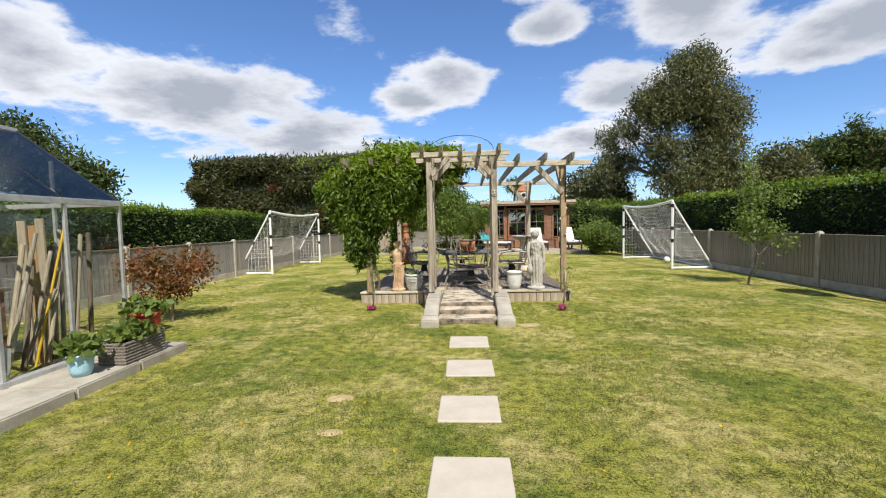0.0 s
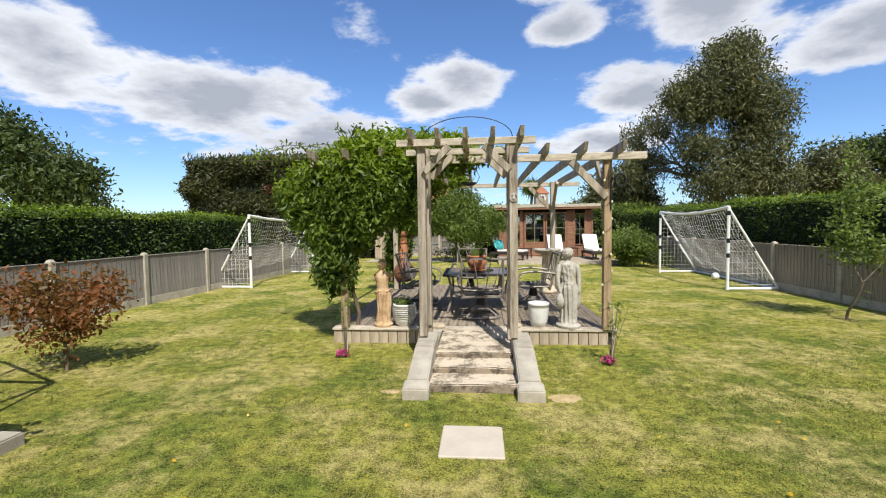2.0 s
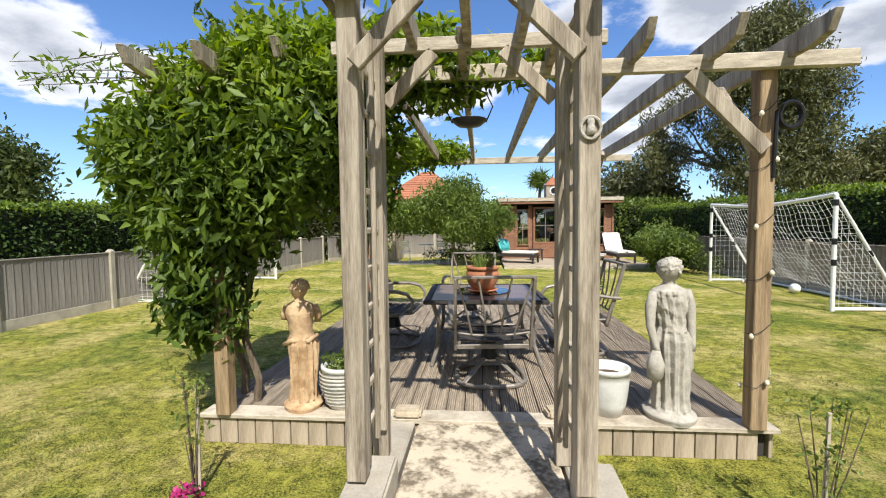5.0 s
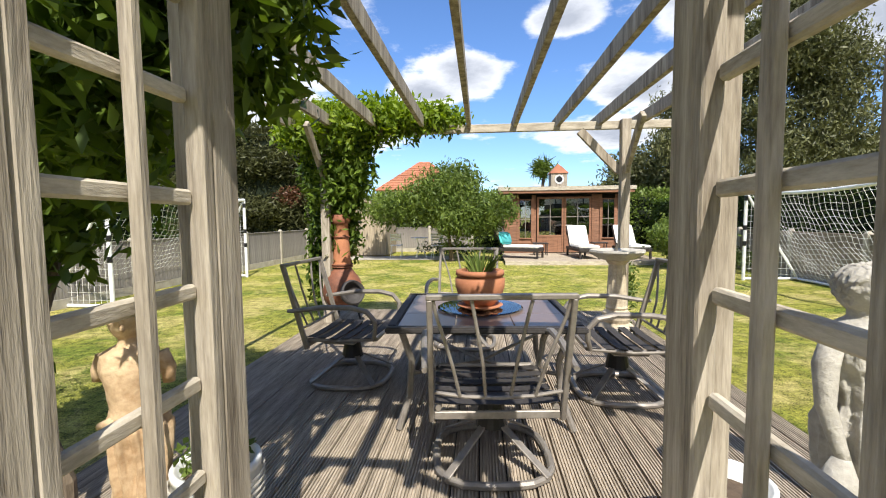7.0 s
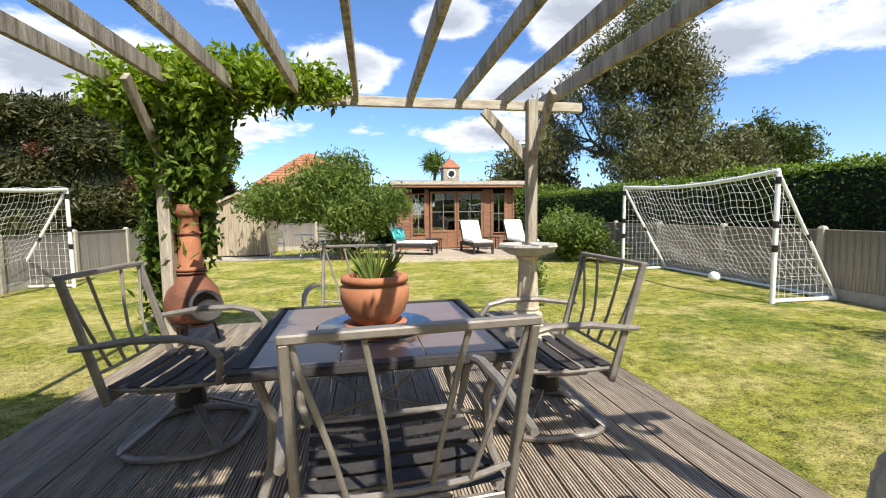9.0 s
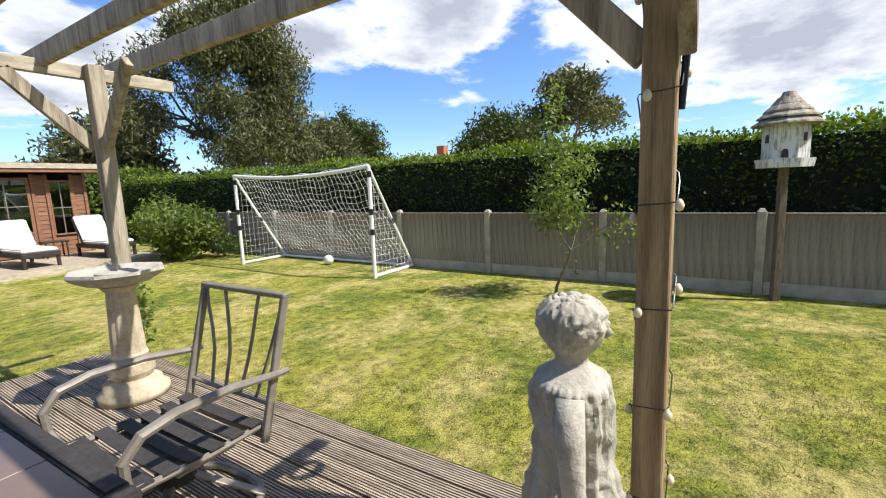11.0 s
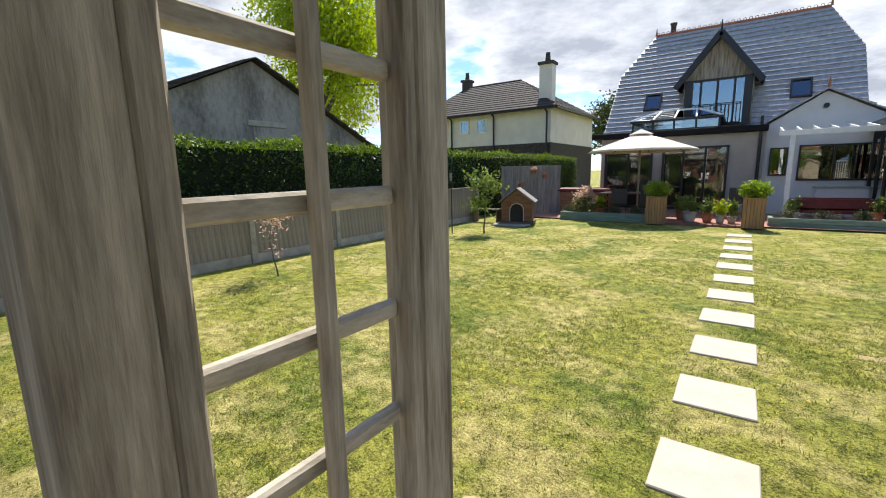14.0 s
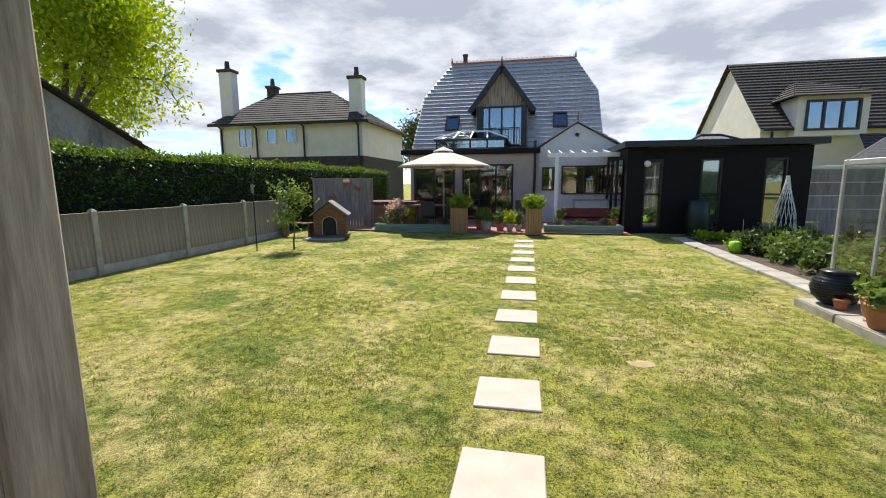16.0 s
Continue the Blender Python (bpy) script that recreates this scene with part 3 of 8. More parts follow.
# colour of the painted shade deep in the hedges
M_HEDGE_SHADE = mat("hedge_inner_shade", (0.012, 0.020, 0.007), (0.006, 0.010, 0.004), 1.0, 6, bump=1.0, fine=30)
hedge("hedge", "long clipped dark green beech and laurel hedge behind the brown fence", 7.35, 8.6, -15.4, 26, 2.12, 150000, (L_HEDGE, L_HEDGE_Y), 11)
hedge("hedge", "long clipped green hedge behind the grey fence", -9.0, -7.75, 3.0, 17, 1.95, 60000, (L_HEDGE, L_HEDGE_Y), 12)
hedge("conifer_hedge", "tall dark overgrown conifer hedge with a rusty dying patch", -15.0, -5.6, 23.2, 26.4, 5.0, 120000, (L_CONIF, L_CONIF), 13, 0.15, 0.24, 0.34, 0.26)
hedge("far_hedge", "tall green hedge closing the far end of the garden", -5.2, 16, 26.4, 28.0, 2.4, 30000, (L_BUSH, L_BUSH), 15, 0.12, 0.16, 0.2)
rs = np.random.default_rng(5)
spikes = np.stack([rs.uniform(-9.3, -0.3, 900) - 5.8, rs.uniform(23.3, 26.0, 900), 5.0 + rs.random(900) ** 2 * 0.45], 1)
sp = thing("conifer_tips", "loose upright conifer shoots along the hedge top", "hedge", (-10.3, 24.6, 4.9))
leaf_part("shoots", spikes - np.array([-10.3 + 0.2, 24.6, 4.9]), 0.32, L_CONIF, sp, 3, outward=np.tile([0, 0, 1.0], (900, 1)), spread=0.3, aspect=0.25)
rp = blob_points(rs, [(-7.4, 23.1, 2.3, 0.8, 0.18, 0.45), (-10.3, 23.1, 3.5, 0.5, 0.15, 0.3)], 1100, 0.1)
rust = thing("rusty_patch", "reddish dying growth in the conifer hedge", "hedge", (-8.6, 23.05, 2.0))
leaf_part("dead_sprays", rp - np.array([-8.6, 23.05, 2.0]), 0.14, L_RUST, rust, 4, aspect=0.4)


# ---- timber deck ----
DX0, DX1, DY0, DY1, DZ = -1.92, 1.78, 7.825, 12.1, 0.205
deck = thing("deck", "raised weathered grey deck of grooved boards", "deck", ((DX0 + DX1) / 2, (DY0 + DY1) / 2, 0), kind="structure")
dcx, dcy = (DX0 + DX1) / 2, (DY0 + DY1) / 2
# solid block below the boards, coloured dark as the shade in the gaps
part("deck_frame", soft_box(DX0 - dcx + 0.04, DX1 - dcx - 0.04, DY0 - dcy + 0.05, DY1 - dcy - 0.04, 0.0, DZ - 0.032, 0.004), M_INNER_SHADE, deck)
bm = bmesh.new()
prof = []
NG, BW = 8, 0.1285
for k in range(NG):
    a = -BW / 2 + 0.004 + (BW - 0.008) * k / NG
    s = (BW - 0.008) / NG
    prof += [(a, DZ), (a + s * 0.5, DZ), (a + s * 0.58, DZ - 0.010), (a + s * 0.92, DZ - 0.010)]
prof += [(BW / 2 - 0.004, DZ), (BW / 2 - 0.005, DZ - 0.028), (-BW / 2 + 0.005, DZ - 0.028)]
prism(prof, "y", DY0 - dcy + 0.145, DY1 - dcy, bm)
board_me = bpy.data.meshes.new("deck_board")
bm.to_mesh(board_me)
bm.free()
board_me.materials.append(M_DECK)
nb = int((DX1 - DX0) / 0.132)
for k in range(nb + 1):
    x = DX0 - dcx + 0.066 + (DX1 - DX0 - 0.132) * k / nb
    share("deck_board", board_me, deck, pose(x, 0, 0.0015 * math.sin(k * 2.7)))
for k, (a, b) in enumerate(((DX0, -0.62), (-0.60, 0.60), (0.62, DX1))):
    part("edge_board", soft_box(a - dcx - 0.01, b - dcx + 0.01, DY0 - dcy - 0.02, DY0 - dcy + 0.138, DZ - 0.028, DZ + 0.002, 0.004), M_TIMBER_X, deck, "pale smooth edging board")
sk = bpy.data.meshes.new("skirt_board")
bm = soft_box(-0.058, 0.058, -0.012, 0.012, 0.0, DZ - 0.035, 0.003)
bm.to_mesh(sk)
bm.free()
sk.materials.append(M_SKIRT)
n = int((DX1 - DX0) / 0.124)
for k in range(n):
    x = DX0 - dcx + 0.062 + 0.124 * k
    share("skirt_board", sk, deck, pose(x, DY0 - dcy + 0.012, 0.002 * math.sin(k * 5)))
for sx in (DX0 - dcx + 0.012, DX1 - dcx - 0.012):
    for k in range(int((DY1 - DY0) / 0.124)):
        share("skirt_board", sk, deck, pose(sx, DY0 - dcy + 0.09 + 0.124 * k, 0, 0, 0, 90))

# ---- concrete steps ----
M_RISER = mat("dark_brown_riser", (0.26, 0.21, 0.15), (0.07, 0.055, 0.04), 0.95, 7, bump=0.9, fine=35, lo=0.4, hi=0.56)
steps = thing("steps", "worn crumbling concrete steps up to the deck", "steps", (0, 6.9, 0), kind="structure")
for k, (ya, yb, z) in enumerate(((6.17, 6.56, 0.075), (6.48, 6.90, 0.135), (6.80, 7.895, 0.190))):
    bm = soft_box(-0.43, 0.40, ya - 6.9, yb - 6.9 - (0.08 if k == 2 else 0), -0.03 - 0.01 * k, z, 0.012, 2)
    bmesh.ops.subdivide_edges(bm, edges=[e for e in bm.edges if e.calc_length() > 0.2], cuts=7, use_grid_fill=True)
    for v in bm.verts:
        v.co += Vector((0, 1, 1)) * 0.010 * noise.noise(v.co * 9 + Vector((k * 5, 0, 0)))
    bm.normal_update()
    # front faces of the steps take the darker brown material
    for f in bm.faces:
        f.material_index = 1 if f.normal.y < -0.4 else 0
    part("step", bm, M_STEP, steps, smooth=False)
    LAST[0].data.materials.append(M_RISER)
for s, (xa, xb) in (("west", (-0.63, -0.43)), ("east", (0.40, 0.60))):
    rmp = thing("steps_side_wall", "sloping cast stone cap beside the concrete steps", "garden wall", ((xa + xb) / 2, 6.65, 0), group="side walls of the steps")
    hw = (xb - xa) / 2
    flare = 0.04
    for nm, poly, w in (("lower_block", [(-0.68, -0.05), (-0.68, 0.10), (-0.53, 0.135), (-0.53, -0.05)], hw + 0.02), ("sloping_cap", [(-0.527, -0.05), (-0.527, 0.135), (0.0, 0.295), (0.0, -0.05)], hw), ("upper_block", [(0.005, -0.05), (0.005, 0.302), (0.49, 0.335), (0.49, -0.05)], hw)):
        bm = prism(poly, "x", -w, w)
        bmesh.ops.bevel(bm, geom=bm.edges[:], offset=0.012, segments=2, affect="EDGES")
        part(nm, bm, M_CONC, rmp)
    part("upper_wall", soft_box(-hw + 0.02, hw - 0.02, 0.495, 1.17, 0.0, 0.19, 0.01), M_CONC, rmp)
cs = thing("corner_stone", "small worn stone block on the edge of the deck", "stone", (-0.50, 7.86, DZ + 0.004), group="worn stones on the deck edge")
part("block", soft_box(-0.09, 0.09, -0.06, 0.06, 0, 0.055, 0.015, 2), M_CREAMSTONE, cs)
copy_thing(cs, pose(0.49, 7.92, DZ + 0.004, 0, 0, 10))

# ---- pergola ----
perg = thing("pergola", "weathered timber pergola with slanted rafter ends over the deck", "pergola", (0, 9.6, DZ))


def pg(name, p, q, w, h, material=M_TIMBER, label="", parent=perg, off=(0, 9.6, DZ), r=0.005, up=(0, 0, 1)):
    p, q = Vector(p) - Vector(off), Vector(q) - Vector(off)
    return part(name, beam_bm(p, q, w, h, r, up=up), material, parent, label)


PX0, PX1, PY0, PY1 = -1.75, 1.65, 7.83, 11.35
for x, y, mt in ((PX0, PY0, M_TIMBER_N), (PX1, PY0, M_TIMBER_N), (PX0, PY1, M_TIMBER), (PX1 - 0.1, PY1, M_TIMBER)):
    pg("post", (x, y, DZ + 0.001), (x, y, 2.43), 0.095, 0.095, mt)
for y in (PY0 - 0.07, PY1 + 0.07):
    pg("cross_beam", (-2.15, y, 2.385), (2.10, y, 2.385), 0.045, 0.09, M_TIMBER_X)
for x, y in ((PX1, PY0), (PX1 - 0.1, PY1), (PX0, PY0), (PX0, PY1)):
    sx = -1 if x > 0 else 1
    sy = 1 if y < 9 else -1
    pg("brace", (x + sx * 0.03, y - sy * 0.07, 1.88), (x + sx * 0.46, y - sy * 0.07, 2.335), 0.045, 0.09)
    pg("brace", (x, y + sy * 0.04, 1.88), (x, y + sy * 0.50, 2.375), 0.045, 0.09)


def rafter(x, ya, yb, z, parent, off):
    """A joist on edge with ends cut on the slant, long side up."""
    poly = [(ya, z + 0.06), (yb, z + 0.06), (yb - 0.05, z - 0.035), (yb - 0.16, z - 0.06), (ya + 0.16, z - 0.06), (ya + 0.05, z - 0.035)]
    poly = [(a - off[1], b - off[2]) for a, b in poly]
    bm = prism(poly, "x", x - 0.022 - off[0], x + 0.022 - off[0])
    bmesh.ops.bevel(bm, geom=bm.edges[:], offset=0.003, segments=1, affect="EDGES")
    return part("rafter", bm, M_TIMBER, parent)


for x in (-2.04, -1.60, -1.14, -0.62, -0.115, 0.39, 0.86, 1.30, 1.735):
    rafter(x, PY0 - 0.42, PY1 + 0.4, 2.45, perg, (0, 9.6, DZ))

# entrance arch with lattice sides
arch = thing("entrance_arch", "grey timber garden arch with lattice sides at the steps", "garden arch", (0, 7.3, 0.28))
AO = (0, 7.3, 0.28)
AXW, AXE = -0.572, 0.417
for x, yf, yb, yu in ((AXW, 6.940, 7.405, 7.175), (AXE, 6.902, 7.385, 7.143)):
    for y in (yf, yb):
        pg("post", (x, y, 0.335 if y < 7.2 else 0.19), (x, y, 2.47), 0.086, 0.086, M_TIMBER, parent=arch, off=AO)
    inner = 0.043 if x < 0 else -0.043
    for y, s in ((yf, 1), (yb, -1)):
        pg("lattice_stile", (x + inner * 0.55, y + s * 0.0605, 0.36), (x + inner * 0.55, y + s * 0.0605, 2.38), 0.038, 0.034, M_TIMBER, parent=arch, off=AO, up=(0, 1, 0))
    xi = x + inner * 0.8
    pg("lattice_upright", (xi, yu, 0.40), (xi, yu, 2.36), 0.024, 0.026, M_TIMBER, parent=arch, off=AO, up=(0, 1, 0))
    for k in range(11):
        z = 0.512 + 0.187 * k
        pg("lattice_rung", (x + inner * 0.2, yf + 0.078, z), (x + inner * 0.2, yb - 0.078, z + 0.003 * math.sin(k * 2.3)), 0.020, 0.030, M_TIMBER_X, parent=arch, off=AO)
for y in (6.86, 7.468):
    pg("lintel", (-0.83, y, 2.442), (0.65, y, 2.442), 0.035, 0.075, M_TIMBER_X, parent=arch, off=AO)
    pg("brace", (AXW + 0.04, y, 2.13), (AXW + 0.31, y, 2.40), 0.035, 0.075, parent=arch, off=AO)
    pg("brace", (AXE - 0.04, y, 2.13), (AXE - 0.31, y, 2.40), 0.035, 0.075, parent=arch, off=AO)
for x in (-0.66, -0.37, -0.08, 0.20, 0.49):
    rafter(x, 6.62, 7.72, 2.485, arch, AO)
ow = thing("owl_plaque", "round cast grey owl ornament hung on the arch post", "ornament", (AXE, 6.851, 1.845))
tb = bmesh.new()
pts = [(0.038 * math.cos(a), 0, 0.042 * math.sin(a)) for a in (2 * math.pi * k / 20 for k in range(21))]
tube(tb, pts, 0.007, 6)
part("ring", tb, M_STONE, ow)
bm = lathe([(0.0, -0.032), (0.014, -0.028), (0.019, -0.012), (0.016, 0.004), (0.013, 0.012), (0.016, 0.022), (0.012, 0.034), (0.0, 0.038)], 12)
part("owl_figure", bm, M_STONE, ow, smooth=True)

# ---- climbing plant over the west of the pergola ----
vine = thing("climbing_vine", "dense leafy green climber swallowing one side of the pergola", "climbing plant", (-1.75, 8.1, 0))
VO = np.array([-1.75, 8.1, 0.0])
rng = np.random.default_rng(21)
blobs = [(-1.6, 7.95, 2.15, 0.80, 0.45, 0.55), (-1.2, 8.0, 2.5, 0.70, 0.50, 0.32), (-1.85, 7.95, 1.7, 0.70, 0.35, 0.55), (-1.6, 7.72, 1.75, 0.42, 0.25, 0.42), (-1.88, 7.85, 1.1, 0.30, 0.22, 0.5), (-2.2, 8.1, 2.0, 0.55, 0.45, 0.45), (-1.0, 7.62, 2.0, 0.34, 0.25, 0.5), (-1.9, 8.6, 2.45, 0.5, 0.5, 0.22), (-0.6, 8.0, 2.58, 0.6, 0.4, 0.16), (-0.78, 7.88, 2.05, 0.30, 0.16, 0.32), (-0.35, 7.86, 2.36, 0.45, 0.12, 0.13), (0.15, 7.86, 2.45, 0.4, 0.1, 0.07)]
cc = blob_points(rng, blobs, 5600, 0.35)
pts = clumps(rng, cc, 9, 0.05)
outw = cc.repeat(9, axis=0) - np.array([-1.5, 8.8, 1.6])
outw /= np.linalg.norm(outw, axis=1)[:, None]
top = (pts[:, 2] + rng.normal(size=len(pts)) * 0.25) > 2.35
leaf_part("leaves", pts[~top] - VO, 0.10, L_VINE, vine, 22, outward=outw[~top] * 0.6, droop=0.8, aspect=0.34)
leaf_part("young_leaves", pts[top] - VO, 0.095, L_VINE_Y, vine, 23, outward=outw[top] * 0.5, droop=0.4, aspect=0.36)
for x, y in ((-1.83, 8.15), (-1.66, 8.02)):
    tp = [Vector((x + 0.04 * math.sin(k * 1.9), y + 0.04 * math.cos(k * 1.3), 0.1 + 0.28 * k)) - Vector(VO) for k in range(9)]
    part("stem", tube_bm(tp, [0.030 - 0.002 * k for k in range(9)], 7), M_BARK, vine)
vine2 = thing("climbing_vine", "leafy green climber round the rear post of the pergola", "climbing plant", (-1.72, 11.4, 0))
VO2 = np.array([-1.72, 11.4, 0.0])
blobs = [(-1.72, 11.4, 2.4, 0.62, 0.38, 0.32), (-1.15, 11.4, 2.5, 0.65, 0.3, 0.24), (-0.55, 11.42, 2.5, 0.42, 0.2, 0.13), (-1.62, 11.45, 1.9, 0.44, 0.25, 0.5), (-1.72, 11.55, 1.3, 0.30, 0.2, 0.6), (-1.85, 11.6, 0.8, 0.2, 0.15, 0.5)]
cc = blob_points(rng, blobs, 2300, 0.3)
pts = clumps(rng, cc, 8, 0.05)
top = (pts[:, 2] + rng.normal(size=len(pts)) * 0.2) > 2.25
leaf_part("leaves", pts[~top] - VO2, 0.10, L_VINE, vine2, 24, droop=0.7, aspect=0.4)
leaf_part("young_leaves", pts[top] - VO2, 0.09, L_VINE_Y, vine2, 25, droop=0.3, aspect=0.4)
part("stem", tube_bm([Vector((0.05 * math.sin(k), 0.05 * math.cos(k * 1.4), 0.2 + 0.26 * k)) for k in range(9)], 0.025, 7), M_BARK, vine2)


rsh = random.Random(9)
for k in range(9):
    a0 = Vector((-1.2 - 0.5 * rsh.random(), 7.9, 2.45 + 0.3 * rsh.random())) - Vector(VO)
    d = Vector((-1.6 if k < 5 else -0.3 + 0.6 * rsh.random(), -0.3 + 0.6 * rsh.random(), 0.25 if k < 5 else 0.5))
    pp = [a0 + d * t + Vector((0, 0, -0.25 * t * t + 0.04 * math.sin(6 * t + k))) for t in (0, 0.2, 0.4, 0.6, 0.8, 1.0)]
    part("shoot", tube_bm(pp, [0.006, 0.005, 0.004, 0.004, 0.003, 0.002], 5), M_BARK, vine)
    lp_ = np.array([list(pp[i].lerp(pp[i + 1], f)) for i in range(1, 5) for f in (0.0, 0.25, 0.5, 0.75)])
    lp_ = np.repeat(lp_, 3, axis=0) + rng.normal(size=(len(lp_) * 3, 3)) * 0.035
    leaf_part("shoot_leaves", lp_, 0.075, L_VINE, vine, 500 + k, droop=0.6, aspect=0.35)
hp = thing("wire_hoop", "thin dark wire hoop arching over the garden arch", "wire hoop", (-0.08, 7.30, 2.55))
part("wire", tube_bm([(0.52 * math.cos(a), 0, 0.02 + 0.24 * math.sin(a)) for a in (math.pi * j / 18 for j in range(19))], 0.005, 5), M_BLACKF, hp)


# ---- football goals ----
def make_goal(label):
    g = thing("football_goal", label, "football goal", (0, 0, 0), group="football goals on the lawn")
    H, W, D, R = 1.89, 3.74, 1.08, 0.034
    for y in (0, W):
        part("upright", tube_bm([(0, y, 0), (0, y, H)], R, 12), M_WHITE, g)
        part("back_stay", tube_bm([(0, y, H - 0.02), (D, y, 0.06)], 0.024, 10), M_WHITE, g)
        part("side_base", tube_bm([(0, y, 0.035), (D, y, 0.035)], 0.03, 10), M_WHITE, g)
        for z in (0.42 * H, 0.60 * H, 0.93 * H):
            part("joint_sleeve", tube_bm([(0, y, z - 0.05), (0, y, z + 0.05)], R + 0.004, 12), M_BLACKF, g, "black joint sleeve")
        part("joint_sleeve", tube_bm([(D * 0.5 - 0.02, y, H / 2 + 0.04), (D * 0.5 + 0.03, y, H / 2 - 0.05)], 0.03, 10), M_BLACKF, g, "black joint sleeve")
    part("crossbar", tube_bm([(0, W * k / 10, H - 0.10 * math.sin(math.pi * k / 10)) for k in range(11)], R, 12), M_WHITE, g)
    part("back_base", tube_bm([(D, 0, 0.035), (D, W, 0.035)], 0.026, 10), M_WHITE, g)
    net = bmesh.new()
    nu, nv = 34, 17

    def at(u, v):
        y = W * u
        sag = 0.22 * math.sin(math.pi * v) * (0.5 + 0.5 * math.sin(math.pi * u))
        return Vector((D * v + 0.02 - sag * 0.5, y + 0.03 * math.sin(v * 20 + u * 9), (H - 0.10 * math.sin(math.pi * u)) * (1 - v) + 0.04 - sag * 0.6 * (1 - v) + 0.02 * math.sin(u * 31)))
    for i in range(nu + 1):
        for j in range(nv):
            tube(net, [at(i / nu, j / nv), at(i / nu, (j + 1) / nv)], 0.0032, 3, False)
    for j in range(nv + 1):
        for i in range(nu):
            tube(net, [at(i / nu, j / nv), at((i + 1) / nu, j / nv)], 0.0032, 3, False)
    for y in (0.01, W - 0.01):
        for i in range(1, 10):
            f = i / 10
            tube(net, [(D * f, y, 0.05), (D * f, y, H * (1 - f))], 0.0032, 3, False)
        for i in range(1, 15):
            f = i / 15
            tube(net, [(0.03, y, H * f), (D * (1 - f), y, H * f)], 0.0032, 3, False)
    for v in net.verts:
        v.co.z = max(v.co.z, 0.01)
    tagged(part("net", net, M_NET, g, "slack white square mesh net"), kind="stuff")
    return g


goal = make_goal("white plastic football goal with a sagging bar and slack net")
goal.matrix_world = pose(5.66, 12.55, 0)
copy_thing(goal, pose(-5.74, 16.68, 0, 0, 0, 177.4))
bl = thing("football", "small white and black football in the goal net", "football", (6.35, 14.4, 0.10))
bmb = bmesh.new()
bmesh.ops.create_icosphere(bmb, subdivisions=3, radius=0.10)
part("ball", bmb, M_WHITE, bl, smooth=True)


# ---- trees ----
def limb(bm, p, d, length, r, depth, rng, tips, bend=0.25, split=3, up=0.15):
    pts, rad = [Vector(p)], [r]
    d = Vector(d).normalized()
    k = 4
    for i in range(k):
        d = (d + Vector(rng.normal(size=3)) * bend * 0.4 + Vector((0, 0, up * 0.3))).normalized()
        pts.append(pts[-1] + d * length / k)
        rad.append(r * (1 - 0.42 * (i + 1) / k))
    tube(bm, pts, rad, 7 if depth > 1 else 5)
    if depth == 0:
        tips.append(pts[-1])
        tips.append(pts[2])
        return
    for i in range(split):
        side = Vector(rng.normal(size=3))
        side = (side - d * side.dot(d)).normalized()
        nd = (d * 0.75 + side * (0.75 + 0.3 * rng.random())).normalized()
        limb(bm, pts[-1] if i else pts[-1], nd, length * (0.62 + 0.2 * rng.random()), rad[-1] * 0.75, depth - 1, rng, tips, bend, split, up)
    if depth <= 2:
        tips.append(pts[3])


def tree(name, label, loc, height, trunk_h, r, blobs, count, leaf, lmat, seed, depth=3, per=6, clump=0.2, droop=0.2, shell=0.4, lean=(0, 0), bark=None, aspect=0.4):
    t = thing(name, label, "tree" if height > 2 else "shrub", loc)
    rng = np.random.default_rng(seed)
    tips = []
    bm = bmesh.new()
    bl0 = blobs[0]
    limb(bm, (0, 0, -0.05), (lean[0], lean[1], 1), trunk_h, r, depth, rng, tips, 0.3, 3)
    part("trunk", bm, bark or M_BARK, t)
    c = blob_points(rng, blobs, count, shell)
    if tips and depth:
        tp = np.array([list(v) for v in tips])
        c = np.vstack([c, tp[rng.integers(0, len(tp), count // 5)] + rng.normal(size=(count // 5, 3)) * clump])
    p = clumps(rng, c, per, clump)
    leaf_part("crown", p, leaf, lmat, t, seed + 1, droop=droop, aspect=aspect)
    return t


# gum tree beyond the far corner
tree("gum_tree", "tall open grey-green gum tree with hanging sprays", (12.4, 25.4, 0), 11.2, 3.6, 0.32,
     [(0, 0, 8.6, 2.1, 2.0, 1.9), (-1.5, 0, 7.4, 1.5, 1.5, 1.2), (1.6, 0, 7.2, 1.7, 1.6, 1.5), (0.4, 0.2, 10.1, 1.3, 1.2, 0.8), (1.4, 0, 5.2, 1.7, 1.6, 1.6), (-1.3, 0, 5.3, 1.2, 1.2, 0.9), (0.2, 0, 3.6, 2.2, 1.8, 1.3), (2.4, 0, 3.6, 1.3, 1.3, 1.2), (-2.2, 0, 8.0, 0.9, 0.9, 0.7)],
     5600, 0.22, L_TREE, 31, 3, 9, 0.20, 0.9, 0.3, aspect=0.3)
tree("broadleaf_tree", "rounded dark tree low beside the gum tree", (8.3, 29.5, 0), 5, 1.8, 0.2, [(0, 0, 3.4, 2.0, 1.6, 1.5), (1.2, 0, 2.4, 1.4, 1.3, 1.1), (-1.6, 0, 2.2, 1.2, 1.2, 0.9)], 1600, 0.26, L_TREE, 32, 2, 6, 0.25)
tree("broadleaf_tree", "grey-green tree showing over the hedge", (18.8, 27.5, 0), 6, 2.0, 0.2, [(0, 0, 4.2, 1.6, 1.5, 1.5), (1.0, 0, 3.0, 1.3, 1.2, 1.2)], 1300, 0.26, L_TREE, 33, 2, 6, 0.25)
